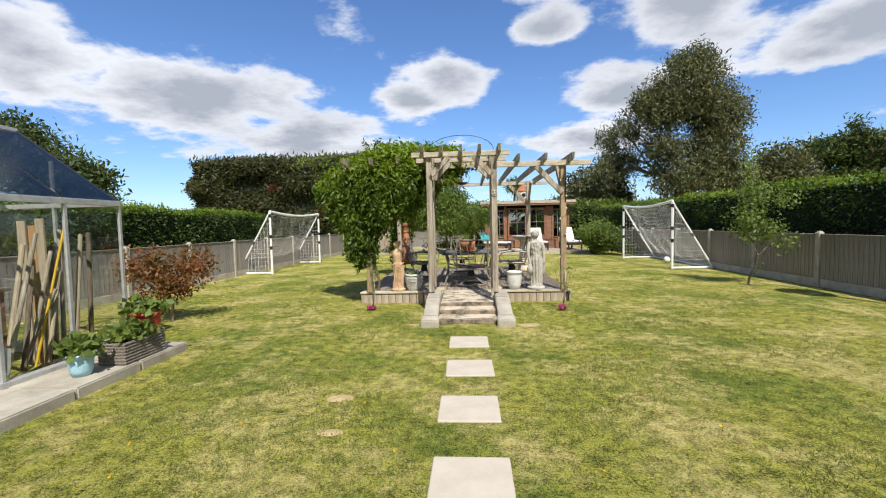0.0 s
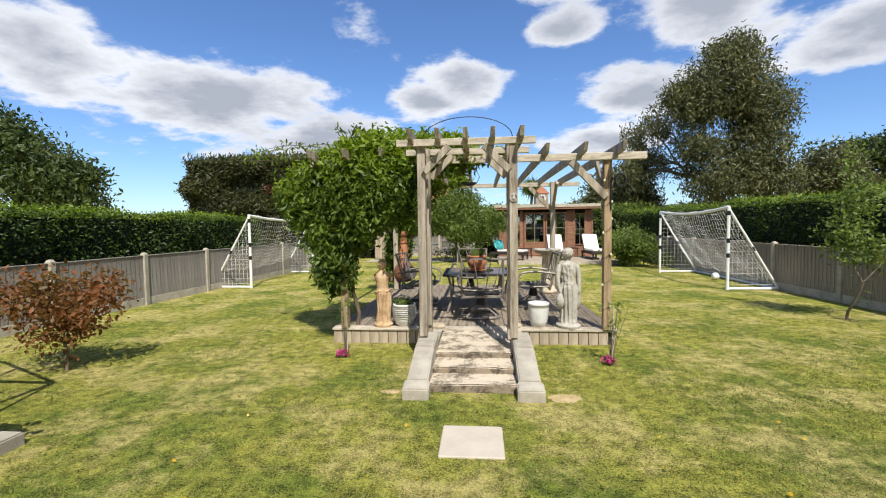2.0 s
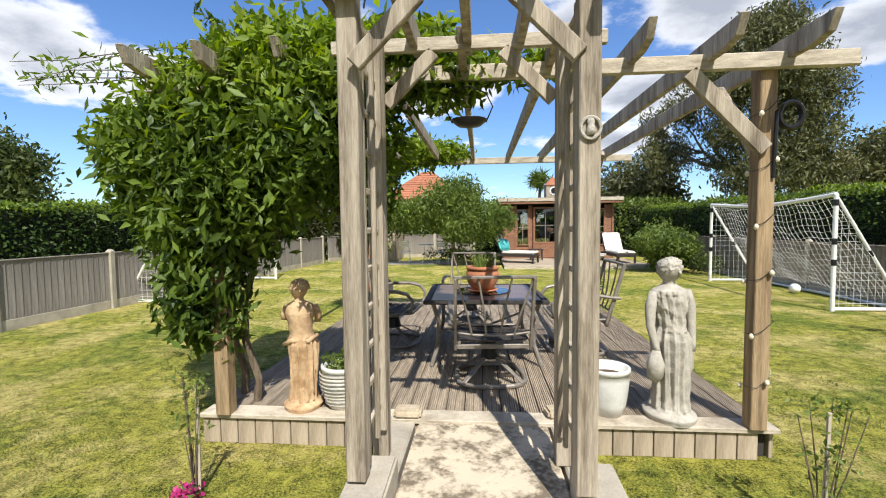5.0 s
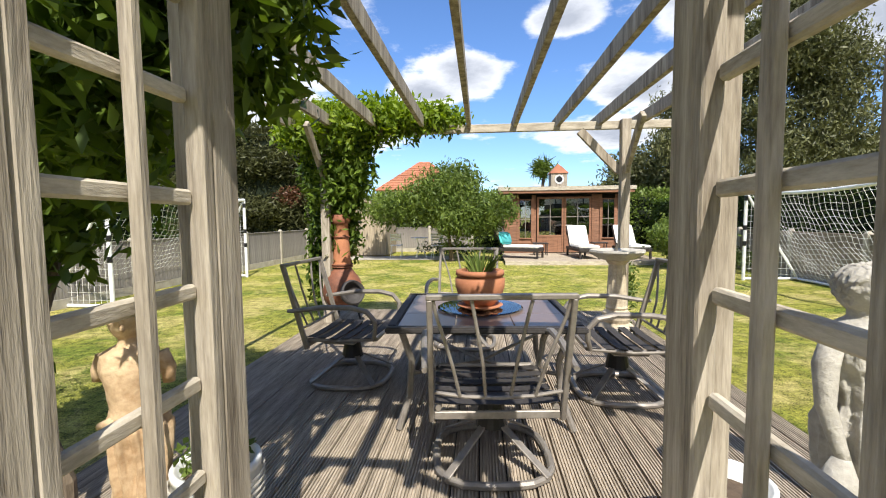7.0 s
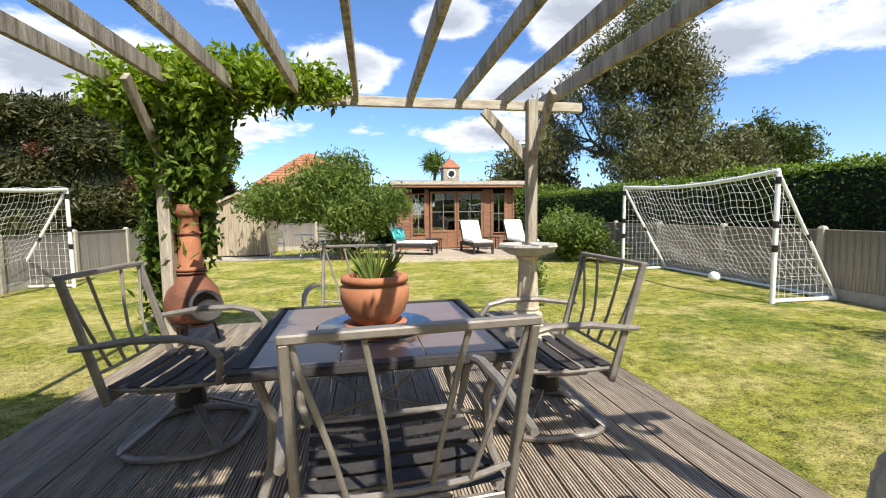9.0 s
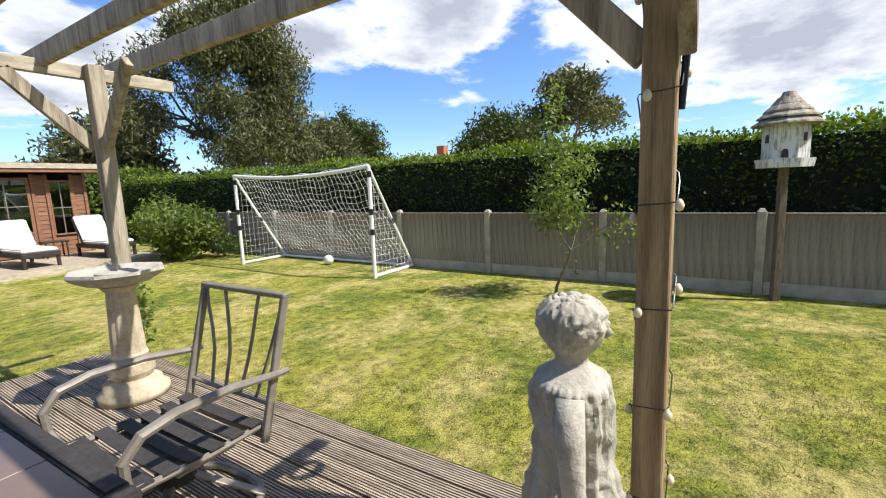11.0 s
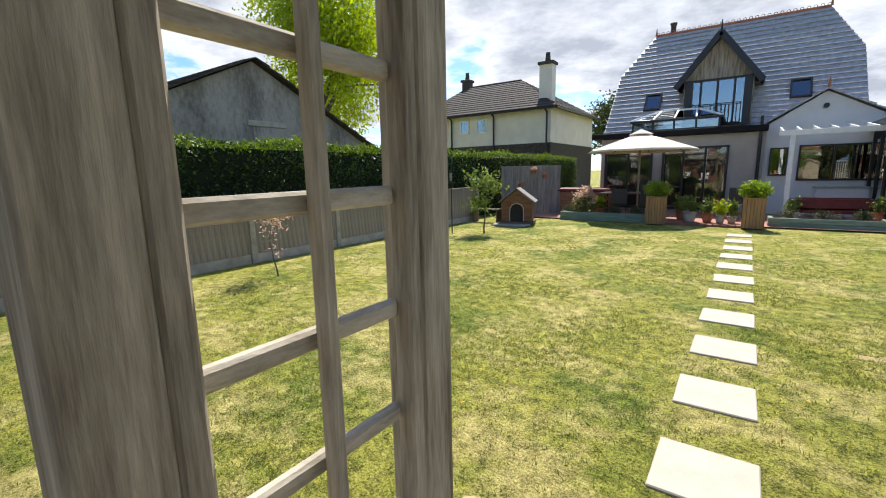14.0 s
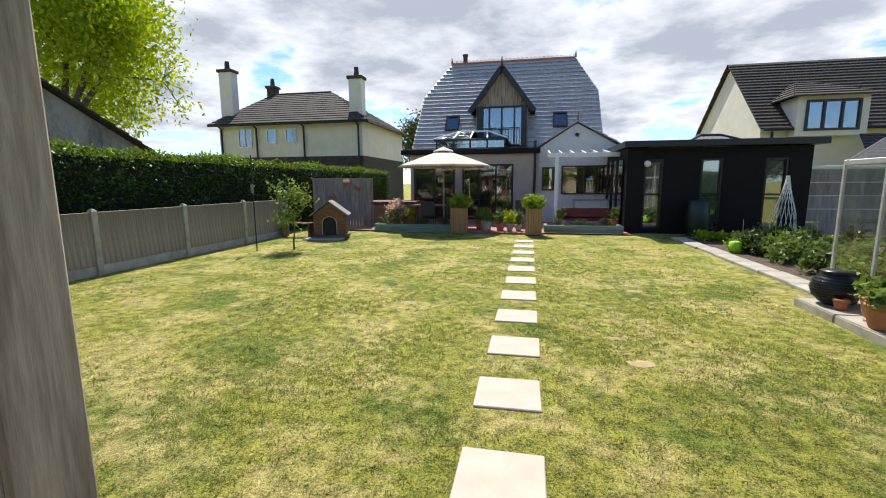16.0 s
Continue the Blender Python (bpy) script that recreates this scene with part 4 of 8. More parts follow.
tree("cedar_tree", "broad flat-layered dark cedar in the distance", (37, 44, 0), 9, 4.5, 0.5, [(0, 0, 8.2, 4.5, 3.5, 0.8), (2, 0, 6.6, 4.8, 3.5, 0.6), (-2.4, 0, 7.1, 3.0, 3.0, 0.5), (3.8, 0, 5.2, 3.4, 3.0, 0.6), (-1, 0, 5.2, 4.0, 3, 0.7)], 2600, 0.4, L_DTREE, 34, 2, 6, 0.3, 0.0)
tree("broadleaf_tree", "dense dark round tree over the east hedge", (22.5, 18.0, 0), 7.5, 2.2, 0.2, [(0, 0, 4.1, 1.7, 1.6, 1.4), (1.6, -1.0, 3.6, 1.5, 1.5, 1.3), (-1.4, 0.6, 3.1, 1.2, 1.2, 1.1)], 1700, 0.28, L_DTREE, 35, 2, 6, 0.25)
tree("pine_tree", "open-crowned pine showing bare grey limbs", (28, 15.5, 0), 9.5, 3.0, 0.24, [(0, 0, 7.3, 2.3, 1.9, 0.8), (1.8, -1, 5.9, 1.7, 1.7, 0.8), (-1.4, 0.8, 5.4, 1.3, 1.3, 0.8)], 1500, 0.3, L_TREE, 36, 3, 6, 0.22)
tree("cherry_tree", "dark spreading cherry tree beyond the grey fence", (-22.5, 21.5, 0), 8.6, 2.6, 0.28, [(-0.5, 0, 5.4, 2.6, 2.2, 1.7), (1.6, 0, 3.9, 2.4, 2.0, 1.3), (2.8, 0, 2.9, 1.8, 1.6, 1.0), (-1.2, 0, 6.6, 1.6, 1.4, 1.0), (3.0, 0.4, 4.4, 1.1, 0.9, 0.35)], 2100, 0.30, L_DTREE, 37, 3, 6, 0.28, 0.3, 0.3)
tree("golden_tree", "bright yellow-green false acacia behind the barn", (14.5, -5.0, 0), 10.5, 3.4, 0.3, [(0, 0, 8.2, 2.9, 2.8, 2.0), (-1.6, 0.8, 6.3, 2.3, 2.2, 1.6), (1.4, -1.4, 6.0, 2.5, 2.4, 1.8), (1.9, -2.6, 4.6, 1.6, 1.6, 1.2), (-0.4, 0, 10.2, 1.7, 1.6, 1.0)], 4200, 0.20, L_YTREE, 38, 3, 6, 0.26, 0.3, 0.35)
tree("broadleaf_tree", "dark tree behind the chalet house", (8.5, -28, 0), 7, 2.2, 0.2, [(0, 0, 5.0, 2.2, 1.8, 2.0)], 900, 0.28, L_DTREE, 39, 2, 6, 0.3)
tree("loquat_tree", "broad mound of long yellow-green leaves by the summerhouse", (-0.9, 20.6, 0), 3.4, 0.9, 0.09, [(-0.3, 0, 2.1, 1.3, 0.9, 0.85), (0.1, 0.3, 2.6, 0.9, 0.7, 0.6), (-1.5, 0, 1.75, 0.9, 0.7, 0.55), (1.3, -0.2, 1.6, 0.9, 0.7, 0.5), (0.5, -0.2, 1.2, 1.0, 0.6, 0.4), (-2.4, 0.3, 1.7, 0.6, 0.6, 0.5)], 2300, 0.17, L_BUSH, 40, 2, 7, 0.13, 0.7, 0.35, aspect=0.3)
tree("round_bush", "low round clipped yellow-green bush on a short stem", (5.4, 18.4, 0), 1.4, 0.3, 0.05, [(0, 0, 0.88, 0.95, 0.85, 0.36), (0.2, 0, 0.62, 0.8, 0.7, 0.3)], 900, 0.12, L_BUSH, 41, 1, 8, 0.09, 0.6, 0.3)
tree("apple_tree", "slender young apple tree with sparse leaves", (5.76, 9.45, 0), 2.9, 0.7, 0.024, [(0, 0, 1.3, 0.42, 0.40, 0.42), (0.05, 0, 1.85, 0.32, 0.3, 0.45), (0.0, 0, 2.45, 0.10, 0.10, 0.4), (0.45, 0.1, 1.0, 0.35, 0.2, 0.12), (0.5, -0.2, 1.75, 0.35, 0.2, 0.12)], 330, 0.075, L_APPLE, 42, 2, 6, 0.07, 0.2, 0.1, aspect=0.5)
tree("apple_tree", "small staked young tree with pale leaves", (5.15, -1.7, 0), 1.9, 0.7, 0.024, [(0, 0, 1.25, 0.38, 0.36, 0.35), (0.1, 0.1, 0.75, 0.38, 0.3, 0.15)], 110, 0.10, L_APPLE, 43, 2, 6, 0.07, 0.3, 0.1, aspect=0.5)
tree("pink_willow", "little standard willow with pink and cream leaves", (5.6, 3.75, 0), 1.3, 0.6, 0.014, [(0, 0, 1.0, 0.30, 0.28, 0.15)], 90, 0.06, L_PINKW, 44, 1, 7, 0.06, 0.0, 0.1)
tree("abelia_shrub", "loose red-tinged shrub beside the greenhouse", (-4.55, 6.6, 0), 1.3, 0.3, 0.03, [(0, 0, 0.72, 0.6, 0.5, 0.4), (0.4, 0.1, 0.9, 0.3, 0.3, 0.25), (-0.4, 0, 0.85, 0.4, 0.35, 0.3)], 420, 0.07, L_RED, 45, 2, 6, 0.07, 0.1, 0.2, aspect=0.5)
tree("cabbage_palm", "spiky cabbage palm behind the summerhouse", (2.9, 27.0, 0), 4.2, 3.5, 0.12, [(0, 0, 3.6, 0.6, 0.6, 0.45)], 60, 0.8, L_BUSH, 46, 0, 6, 0.1, 0.0, 0.0, aspect=0.07)


# ---- buildings ----
def slab_roof(name, corners, thick, material, parent, label="", rows=0):
    """A sloping roof sheet from four corners (eave, eave, ridge, ridge) with lapped courses."""
    a, b, c, d = [Vector(p) for p in corners]
    nrm = (b - a).cross(d - a).normalized()
    if nrm.z < 0:
        nrm = -nrm
    rows = max(1, rows)
    holder = parent
    if rows > 1:
        holder = new(name)
        holder.parent = parent
        tagged(holder, label)
    for k in range(rows):
        bm = bmesh.new()
        f0, f1 = k / rows, min(1.0, (k + 1.08) / rows)
        p = [a.lerp(d, f0), b.lerp(c, f0), b.lerp(c, f1), a.lerp(d, f1)]
        lift = nrm * thick
        lo = [bm.verts.new(q) for q in p]
        hi = [bm.verts.new(q + (lift if i < 2 else lift * 0.35)) for i, q in enumerate(p)]
        for f in ((lo[3], lo[2], lo[1], lo[0]), tuple(hi), (lo[0], lo[1], hi[1], hi[0]), (lo[1], lo[2], hi[2], hi[1]), (lo[2], lo[3], hi[3], hi[2]), (lo[3], lo[0], hi[0], hi[3])):
            bm.faces.new(f)
        bmesh.ops.recalc_face_normals(bm, faces=bm.faces[:])
        part("tile_course" if rows > 1 else name, bm, material, holder, "" if rows > 1 else label)
    return holder


def window(parent, x0, x1, z0, z1, y, frame_m, out=1, mull=1, bars=(), depth=0.06, glass=None, fw=0.05, name="window"):
    """A window in a wall that faces y. out: +1 where the outside lies towards +y."""
    w = new(name)
    w.parent = parent
    tagged(w, "framed window backed by a dark sheet for the unlit room")
    s = out
    for a, b, c, d in ((x0, x1, z0, z0 + fw), (x0, x1, z1 - fw, z1)):
        part("frame", soft_box(a, b, min(y, y + s * depth), max(y, y + s * depth), c, d, 0.004), frame_m, w)
    xs = [x0 + fw / 2] + [x0 + (x1 - x0) * k / (mull + 1) for k in range(1, mull + 1)] + [x1 - fw / 2]
    for x in xs:
        part("frame", soft_box(x - fw / 2, x + fw / 2, min(y + s * 0.002, y + s * (depth + 0.004)), max(y + s * 0.002, y + s * (depth + 0.004)), z0 + fw, z1 - fw, 0.004), frame_m, w)
    for z in bars:
        part("glazing_bar", soft_box(x0 + fw, x1 - fw, min(y, y + s * depth * 0.8), max(y, y + s * depth * 0.8), z - 0.02, z + 0.02, 0.003), frame_m, w)
    for xa, xb in zip(xs, xs[1:]):
        bm = bmesh.new()
        box(bm, xa + fw / 2 - 0.01, xb - fw / 2 + 0.01, min(y + s * 0.015, y + s * 0.022), max(y + s * 0.015, y + s * 0.022), z0 + fw - 0.01, z1 - fw + 0.01)
        part("pane", bm, glass or G_WINDOW, w)
    # thin dark sheet right behind the panes paints the unlit room
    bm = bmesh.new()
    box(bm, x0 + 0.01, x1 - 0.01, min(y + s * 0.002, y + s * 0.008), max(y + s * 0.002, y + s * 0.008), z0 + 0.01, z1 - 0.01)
    part("dark_room", bm, M_INNER_SHADE, w)
    return w


# chalet house at the south end
HO = (0.5, -9.0, 0)
house = thing("house", "chalet house with a steep slate roof, dormer and rendered garden rooms", "house", (0.95, -9.2, 0))


def hb(name, x0, x1, y0, y1, z0, z1, m, label="", r=0.01):
    return part(name, soft_box(x0 - HO[0], x1 - HO[0], y0 - HO[1], y1 - HO[1], z0, z1, r), m, house, label)


def hloc(p):
    return tuple(a - b for a, b in zip(p, HO))


hb("garden_room_wall", -0.85, 4.0, -9.3, -9.0, 0.0, 2.55, M_GRENDER)
hb("side_wall", 3.8, 4.0, -14, -9.31, 0.0, 2.55, M_GRENDER)
hb("flat_roof", -0.9, 4.3, -12.4, -8.75, 2.56, 2.74, M_BLACK, "black flat roof edge")
hb("main_wall", -3.4, 4.3, -17.5, -12.4, 0.0, 2.9, M_WRENDER)
# main slate roof with half hips
LX, RX, ZB = 4.55, -3.45, 2.76
slab_roof("roof", [hloc((RX, -11.2, ZB)), hloc((LX, -11.2, ZB)), hloc((4.45, -13.3, 5.45)), hloc((-3.4, -13.3, 5.45))], 0.085, M_SLATE, house, "steep grey slate roof", 14)
slab_roof("roof", [hloc((-3.4, -13.3, 5.45)), hloc((4.45, -13.3, 5.45)), hloc((3.35, -14.7, 7.25)), hloc((-2.5, -14.7, 7.25))], 0.085, M_SLATE, house, "steep grey slate roof", 9)
slab_roof("roof", [hloc((RX, -18.2, ZB)), hloc((LX, -18.2, ZB)), hloc((3.35, -14.7, 7.25)), hloc((-2.5, -14.7, 7.25))], 0.05, M_SLATE, house, "", 6)
for x, xr in ((4.46, 3.35), (-3.41, -2.5)):
    bm = bmesh.new()
    v = [bm.verts.new(hloc(p)) for p in ((x, -11.2, ZB), (x, -13.3, 5.45), (x, -16.1, 5.45), (x, -18.2, ZB))]
    bm.faces.new(v)
    w = [bm.verts.new(hloc(p)) for p in ((x, -13.3, 5.45), (xr, -14.7, 7.25), (x, -16.1, 5.45))]
    bm.faces.new(w)
    part("gable_end", bm, M_SLATE, house)
bm = bmesh.new()
for k in range(30):
    x = -2.45 + 5.75 * k / 29
    tube(bm, [hloc((x + 0.055 * math.cos(a), -14.7, 7.36 + 0.055 * math.sin(a))) for a in (2 * math.pi * j / 8 for j in range(9))], 0.014, 4)
box(bm, -2.5 - HO[0], 3.35 - HO[0], -14.78 - HO[1], -14.62 - HO[1], 7.2, 7.32)
part("ridge_cresting", bm, M_OTILE, house, "pierced red clay ridge cresting")
for x, z in ((3.36, 7.3), (-2.52, 7.3)):
    part("finial", tube_bm([hloc((x, -14.7, z)), hloc((x, -14.7, z + 0.3))], [0.05, 0.012], 8), M_OTILE, house)
part("chimney_pot", tube_bm([hloc((2.8, -15.4, 7.0)), hloc((2.8, -15.4, 7.75)), hloc((2.8, -15.4, 7.9))], [0.14, 0.11, 0.15], 12), M_BTILE, house)
# dormer with juliet balcony
bm = prism([(-0.42, 2.9), (1.72, 2.9), (1.72, 4.62), (0.66, 6.0), (-0.42, 4.62)], "y", -13.2, -11.25)
bmesh.ops.translate(bm, verts=bm.verts, vec=(-HO[0], -HO[1], 0))
part("dormer_wall", bm, M_TIMBER, house, "grey boarded dormer gable")
for sx, xa in ((1, 1.98), (-1, -0.66)):
    slab_roof("dormer_roof", [hloc((xa, -10.95, 4.42)), hloc((xa, -13.4, 4.42)), hloc((0.66, -13.4, 6.16)), hloc((0.66, -10.95, 6.16))], 0.06, M_BLACK, house, "", 1)
    part("bargeboard", beam_bm(hloc((xa, -10.93, 4.36)), hloc((0.66, -10.93, 6.1)), 0.04, 0.2, 0.005), M_BLACKF, house, "black bargeboard")
part("finial", tube_bm([hloc((0.66, -10.93, 6.1)), hloc((0.66, -10.93, 6.5))], [0.05, 0.015], 8), M_BLACKF, house)
dw = window(house, -0.38 - HO[0], 1.68 - HO[0], 2.98, 4.62, -11.25 - HO[1], M_BLACKF, 1, 3, (), 0.08, None, 0.07)
for sx in (-0.36, 1.42):
    part("side_board", soft_box(sx - HO[0], sx + 0.22 - HO[0], -11.17 - HO[1], -11.10 - HO[1], 2.95, 4.62, 0.005), M_BLACKF, house)
bal = new("balcony")
bal.parent = house
for z in (3.05, 3.72):
    part("rail", beam_bm(hloc((-0.1, -11.0, z)), hloc((1.42, -11.0, z)), 0.03, 0.03, 0.003), M_BLACKF, bal)
for k in range(14):
    x = -0.08 + 1.48 * k / 13
    part("baluster", tube_bm([hloc((x, -11.0, 3.05)), hloc((x, -11.0, 3.72))], 0.010, 5), M_BLACKF, bal)
# roof windows
for x in (2.9, -1.75):
    n_up = Vector((0, 0.789, 0.615))
    m = Matrix.Translation(Vector(hloc((x, -12.2, 4.06))) + n_up * 0.07) @ Matrix.Rotation(radians(-52), 4, "X")
    rw = new("roof_window")
    rw.parent = house
    rw.matrix_local = m
    for a in ((-0.3, 0.3, -0.42, -0.36), (-0.3, 0.3, 0.36, 0.42), (-0.3, -0.24, -0.36, 0.36), (0.24, 0.3, -0.36, 0.36)):
        part("frame", soft_box(*a, -0.02, 0.08, 0.004), M_BLACKF, rw)
    bm = bmesh.new()
    box(bm, -0.24, 0.24, -0.36, 0.36, 0.0, 0.02)
    # white blind in one window, dark sheet painting the unlit room in the other
    part("blind", bm, M_WHITE if x > 0 else M_INNER_SHADE, rw)
    bm = bmesh.new()
    box(bm, -0.24, 0.24, -0.36, 0.36, 0.03, 0.036)
    part("pane", bm, G_WINDOW, rw)
# roof lantern
ln = thing("roof_lantern", "black framed glass roof lantern on the flat roof", "roof lantern", (2.15, -10.4, 2.745))
for a in ((-1.35, 1.35, 0.95, 1.0), (-1.35, 1.35, -1.0, -0.95), (-1.35, -1.3, -0.95, 0.95), (1.3, 1.35, -0.95, 0.95)):
    part("kerb", soft_box(*a, 0, 0.07, 0.004), M_BLACKF, ln)
    part("eaves_rail", soft_box(a[0] - 0.05, a[1] + 0.05, a[2] - 0.04, a[3] + 0.04, 0.33, 0.40, 0.004), M_BLACKF, ln)
for x in (-1.3, -0.65, 0.0, 0.65, 1.3):
    part("mullion", soft_box(x - 0.03, x + 0.03, 0.95, 1.0, 0.07, 0.33, 0.004), M_BLACKF, ln)
bm = bmesh.new()
box(bm, -1.28, 1.28, 0.96, 0.966, 0.07, 0.33)
part("pane", bm, G_WINDOW, ln)
rid = [(-0.6, 0, 0.78), (0.6, 0, 0.78)]
cor = [(-1.38, 1.0, 0.41), (1.38, 1.0, 0.41), (1.38, -1.0, 0.41), (-1.38, -1.0, 0.41)]
for quad in ((cor[0], cor[1], rid[1], rid[0]), (cor[1], cor[2], rid[1], rid[1]), (cor[2], cor[3], rid[0], rid[1]), (cor[3], cor[0], rid[0], rid[0])):
    bm = bmesh.new()
    uq = []
    for q in quad:
        if q not in uq:
            uq.append(q)
    bm.faces.new([bm.verts.new(q) for q in uq])
    part("glass_slope", bm, G_WINDOW, ln)
bars = [(cor[0], rid[0]), (cor[1], rid[1]), (cor[2], rid[1]), (cor[3], rid[0]), (rid[0], rid[1])] + [((x, 1.0, 0.41), (x * 0.85, 0, 0.78)) for x in (-0.65, 0, 0.65)]
for p, q in bars:
    part("rafter_bar", beam_bm(p, q, 0.05, 0.05, 0.004), M_WHITE, ln, "pale roof bar")
# garden doors
window(house, 0.05 - HO[0], 1.95 - HO[0], 0.12, 2.18, -9.0 - HO[1], M_BLACKF, 1, 2, (), 0.08, G_CLEAR, 0.07, "garden_doors")
window(house, 2.25 - HO[0], 3.85 - HO[0], 0.12, 2.18, -9.0 - HO[1], M_BLACKF, 1, 1, (), 0.08, G_CLEAR, 0.07, "garden_doors")
# gabled wing beside the annex
bm = prism([(-3.75, 0), (-0.86, 0), (-0.86, 2.75), (-2.2, 3.62), (-3.75, 2.75)], "y", -12.3, -9.4)
bmesh.ops.translate(bm, verts=bm.verts, vec=(-HO[0], -HO[1], 0))
part("wing_wall", bm, M_WRENDER, house, "white rendered gabled wing")
for xa, xb in ((-0.70, -2.2), (-3.9, -2.2)):
    slab_roof("wing_roof", [hloc((xa, -9.25, 2.72)), hloc((xa, -12.4, 2.72)), hloc((xb, -12.4, 3.66)), hloc((xb, -9.25, 3.66))], 0.06, M_SLATE, house, "", 5)
part("finial", tube_bm([hloc((-2.2, -9.25, 3.7)), hloc((-2.2, -9.25, 3.98))], [0.045, 0.012], 8), M_OTILE, house)
part("flue_cap", tube_bm([hloc((-2.2, -9.39, 3.2)), hloc((-2.2, -9.28, 3.2))], 0.07, 10), M_BLACKF, house)
window(house, -3.35 - HO[0], -1.7 - HO[0], 1.05, 2.1, -9.4 - HO[1], M_BLACKF, 1, 1, (), 0.07)
window(house, -1.45 - HO[0], -1.0 - HO[0], 1.2, 2.05, -9.4 - HO[1], M_BLACKF, 1, 0, (), 0.07)
part("downpipe", tube_bm([hloc((-0.72, -8.9, 0)), hloc((-0.72, -8.9, 3.0))], 0.045, 10), M_BLACKF, house, "black downpipe")
# glazed veranda
ver = thing("veranda", "white framed lean-to veranda along the wing", "veranda", (-2.2, -8.3, 0))
for k in range(9):
    part("roof_bar", beam_bm((-1.5 + 0.37 * k, -1.05, 2.62), (-1.5 + 0.37 * k, 0.9, 2.38), 0.04, 0.08, 0.004), M_WHITE, ver)
part("wall_beam", soft_box(-1.6, 1.55, 0.88, 0.96, 2.28, 2.42, 0.005), M_WHITE, ver)
for x in (1.2,):
    part("post", soft_box(x, x + 0.1, 0.86, 0.96, 0.0, 2.28, 0.005), M_WHITE, ver)

# black annex
AX = thing("annex", "low black clad garden annex with tall narrow windows", "outbuilding", (-5.4, -6.2, 0))


def ab(name, x0, x1, y0, y1, z0, z1, m, label=""):
    return part(name, soft_box(x0 + 5.7, x1 + 5.7, y0 + 5.3, y1 + 5.3, z0, z1, 0.006), m, AX, label)


wins = ((-4.12, -3.62), (-5.65, -5.1), (-7.25, -6.7))
edges = [-3.15] + [v for w in wins for v in (w[1], w[0])] + [-7.8]
for xa, xb in zip(edges[::2], edges[1::2]):
    ab("wall", xb, xa, -5.5, -5.3, 0, 2.44, M_BLACK)
for a, b in wins:
    ab("wall", a, b, -5.498, -5.302, 0, 0.14, M_BLACK)
    ab("wall", a, b, -5.498, -5.302, 2.12, 2.44, M_BLACK)
    window(AX, a + 5.7, b + 5.7, 0.14, 2.12, -5.42 + 5.3, M_BLACKF, 1, 0, (1.13,), 0.1, G_WINDOW, 0.05)
    # added panels behind the glass: their pale colour paints the sky's reflection
    ab("blind", a + 0.07, b - 0.07, -5.409, -5.407, 1.17, 2.05, M_WRENDER, "added pale panel painted as sky reflection in the upper pane")
    ab("blind", a + 0.07, b - 0.07, -5.409, -5.407, 0.22, 1.09, M_GRENDER, "added grey panel painted as reflection in the lower pane")
ab("end_wall", -7.8, -7.62, -10, -5.51, 0, 2.44, M_BLACK)
ab("door_wall", -3.3, -3.15, -9.2, -5.51, 0, 2.44, M_BLACK)
for k in range(4):
    y0 = -9.0 + 0.82 * k
    ab("door_frame", -3.12, -3.06, y0, y0 + 0.06, 0.05, 2.2, M_BLACKF)
    bm = bmesh.new()
    box(bm, -3.11 + 5.7, -3.10 + 5.7, y0 + 0.07 + 5.3, y0 + 0.8 + 5.3, 0.1, 2.15)
    part("pane", bm, G_WINDOW, AX)
ab("roof", -8.0, -3.0, -10.2, -5.0, 2.45, 2.62, M_BLACKF, "black flat roof with a deep fascia")
lamp = thing("wall_lamp", "round white wall lamp on the annex", "wall lamp", (-3.38, -6.16, 2.0))
bmb = bmesh.new()
bmesh.ops.create_uvsphere(bmb, u_segments=16, v_segments=10, radius=0.09)
part("globe", bmb, M_WHITE, lamp, smooth=True)
rl = thing("roof_lantern", "low black framed lantern on the annex roof", "roof lantern", (-5.6, -8.0, 2.63))
bm = bmesh.new()
v = [bm.verts.new(p) for p in ((-0.9, -0.7, 0), (0.9, -0.7, 0), (0.9, 0.7, 0), (-0.9, 0.7, 0), (-0.3, 0, 0.3), (0.3, 0, 0.3))]
for f in ((0, 1, 5, 4), (1, 2, 5), (2, 3, 4, 5), (3, 0, 4)):
    bm.faces.new([v[i] for i in f])
part("glass_slope", bm, G_WINDOW, rl)
for p, q in (((-0.9, 0.7, 0), (-0.3, 0, 0.3)), ((0.9, 0.7, 0), (0.3, 0, 0.3)), ((-0.3, 0, 0.3), (0.3, 0, 0.3)), ((-0.9, 0.7, 0), (0.9, 0.7, 0))):
    part("rafter_bar", beam_bm(p, q, 0.06, 0.06, 0.004), M_BLACKF, rl)

# cream neighbour house
NO = (13.6, -20, 0)
nh = thing("neighbour_house", "cream rendered two-storey house with a hipped brown tile roof", "house", NO)
bm = bmesh.new()
box(bm, -4.5, 4.5, -3.8, 3.9, 0, 4.95)
part("wall", bm, M_CREAM, nh)
part("plinth_band", soft_box(-4.53, 4.53, -3.83, 3.93, 0, 3.05, 0.01), M_BTILE, nh, "brown pebbledash lower storey")
e, ez, rz_ = 0.45, 4.92, 7.35
C = [(-4.5 - e, 3.9 + e, ez), (4.5 + e, 3.9 + e, ez), (4.5 + e, -3.8 - e, ez), (-4.5 - e, -3.8 - e, ez)]
R1, R2 = (-0.9, 0, rz_), (3.3, 0, rz_)
slab_roof("roof", [C[0], C[1], R2, R1], 0.05, M_BTILE, nh, "", 14)
slab_roof("roof", [C[3], C[2], R2, R1], 0.05, M_BTILE, nh, "", 4)
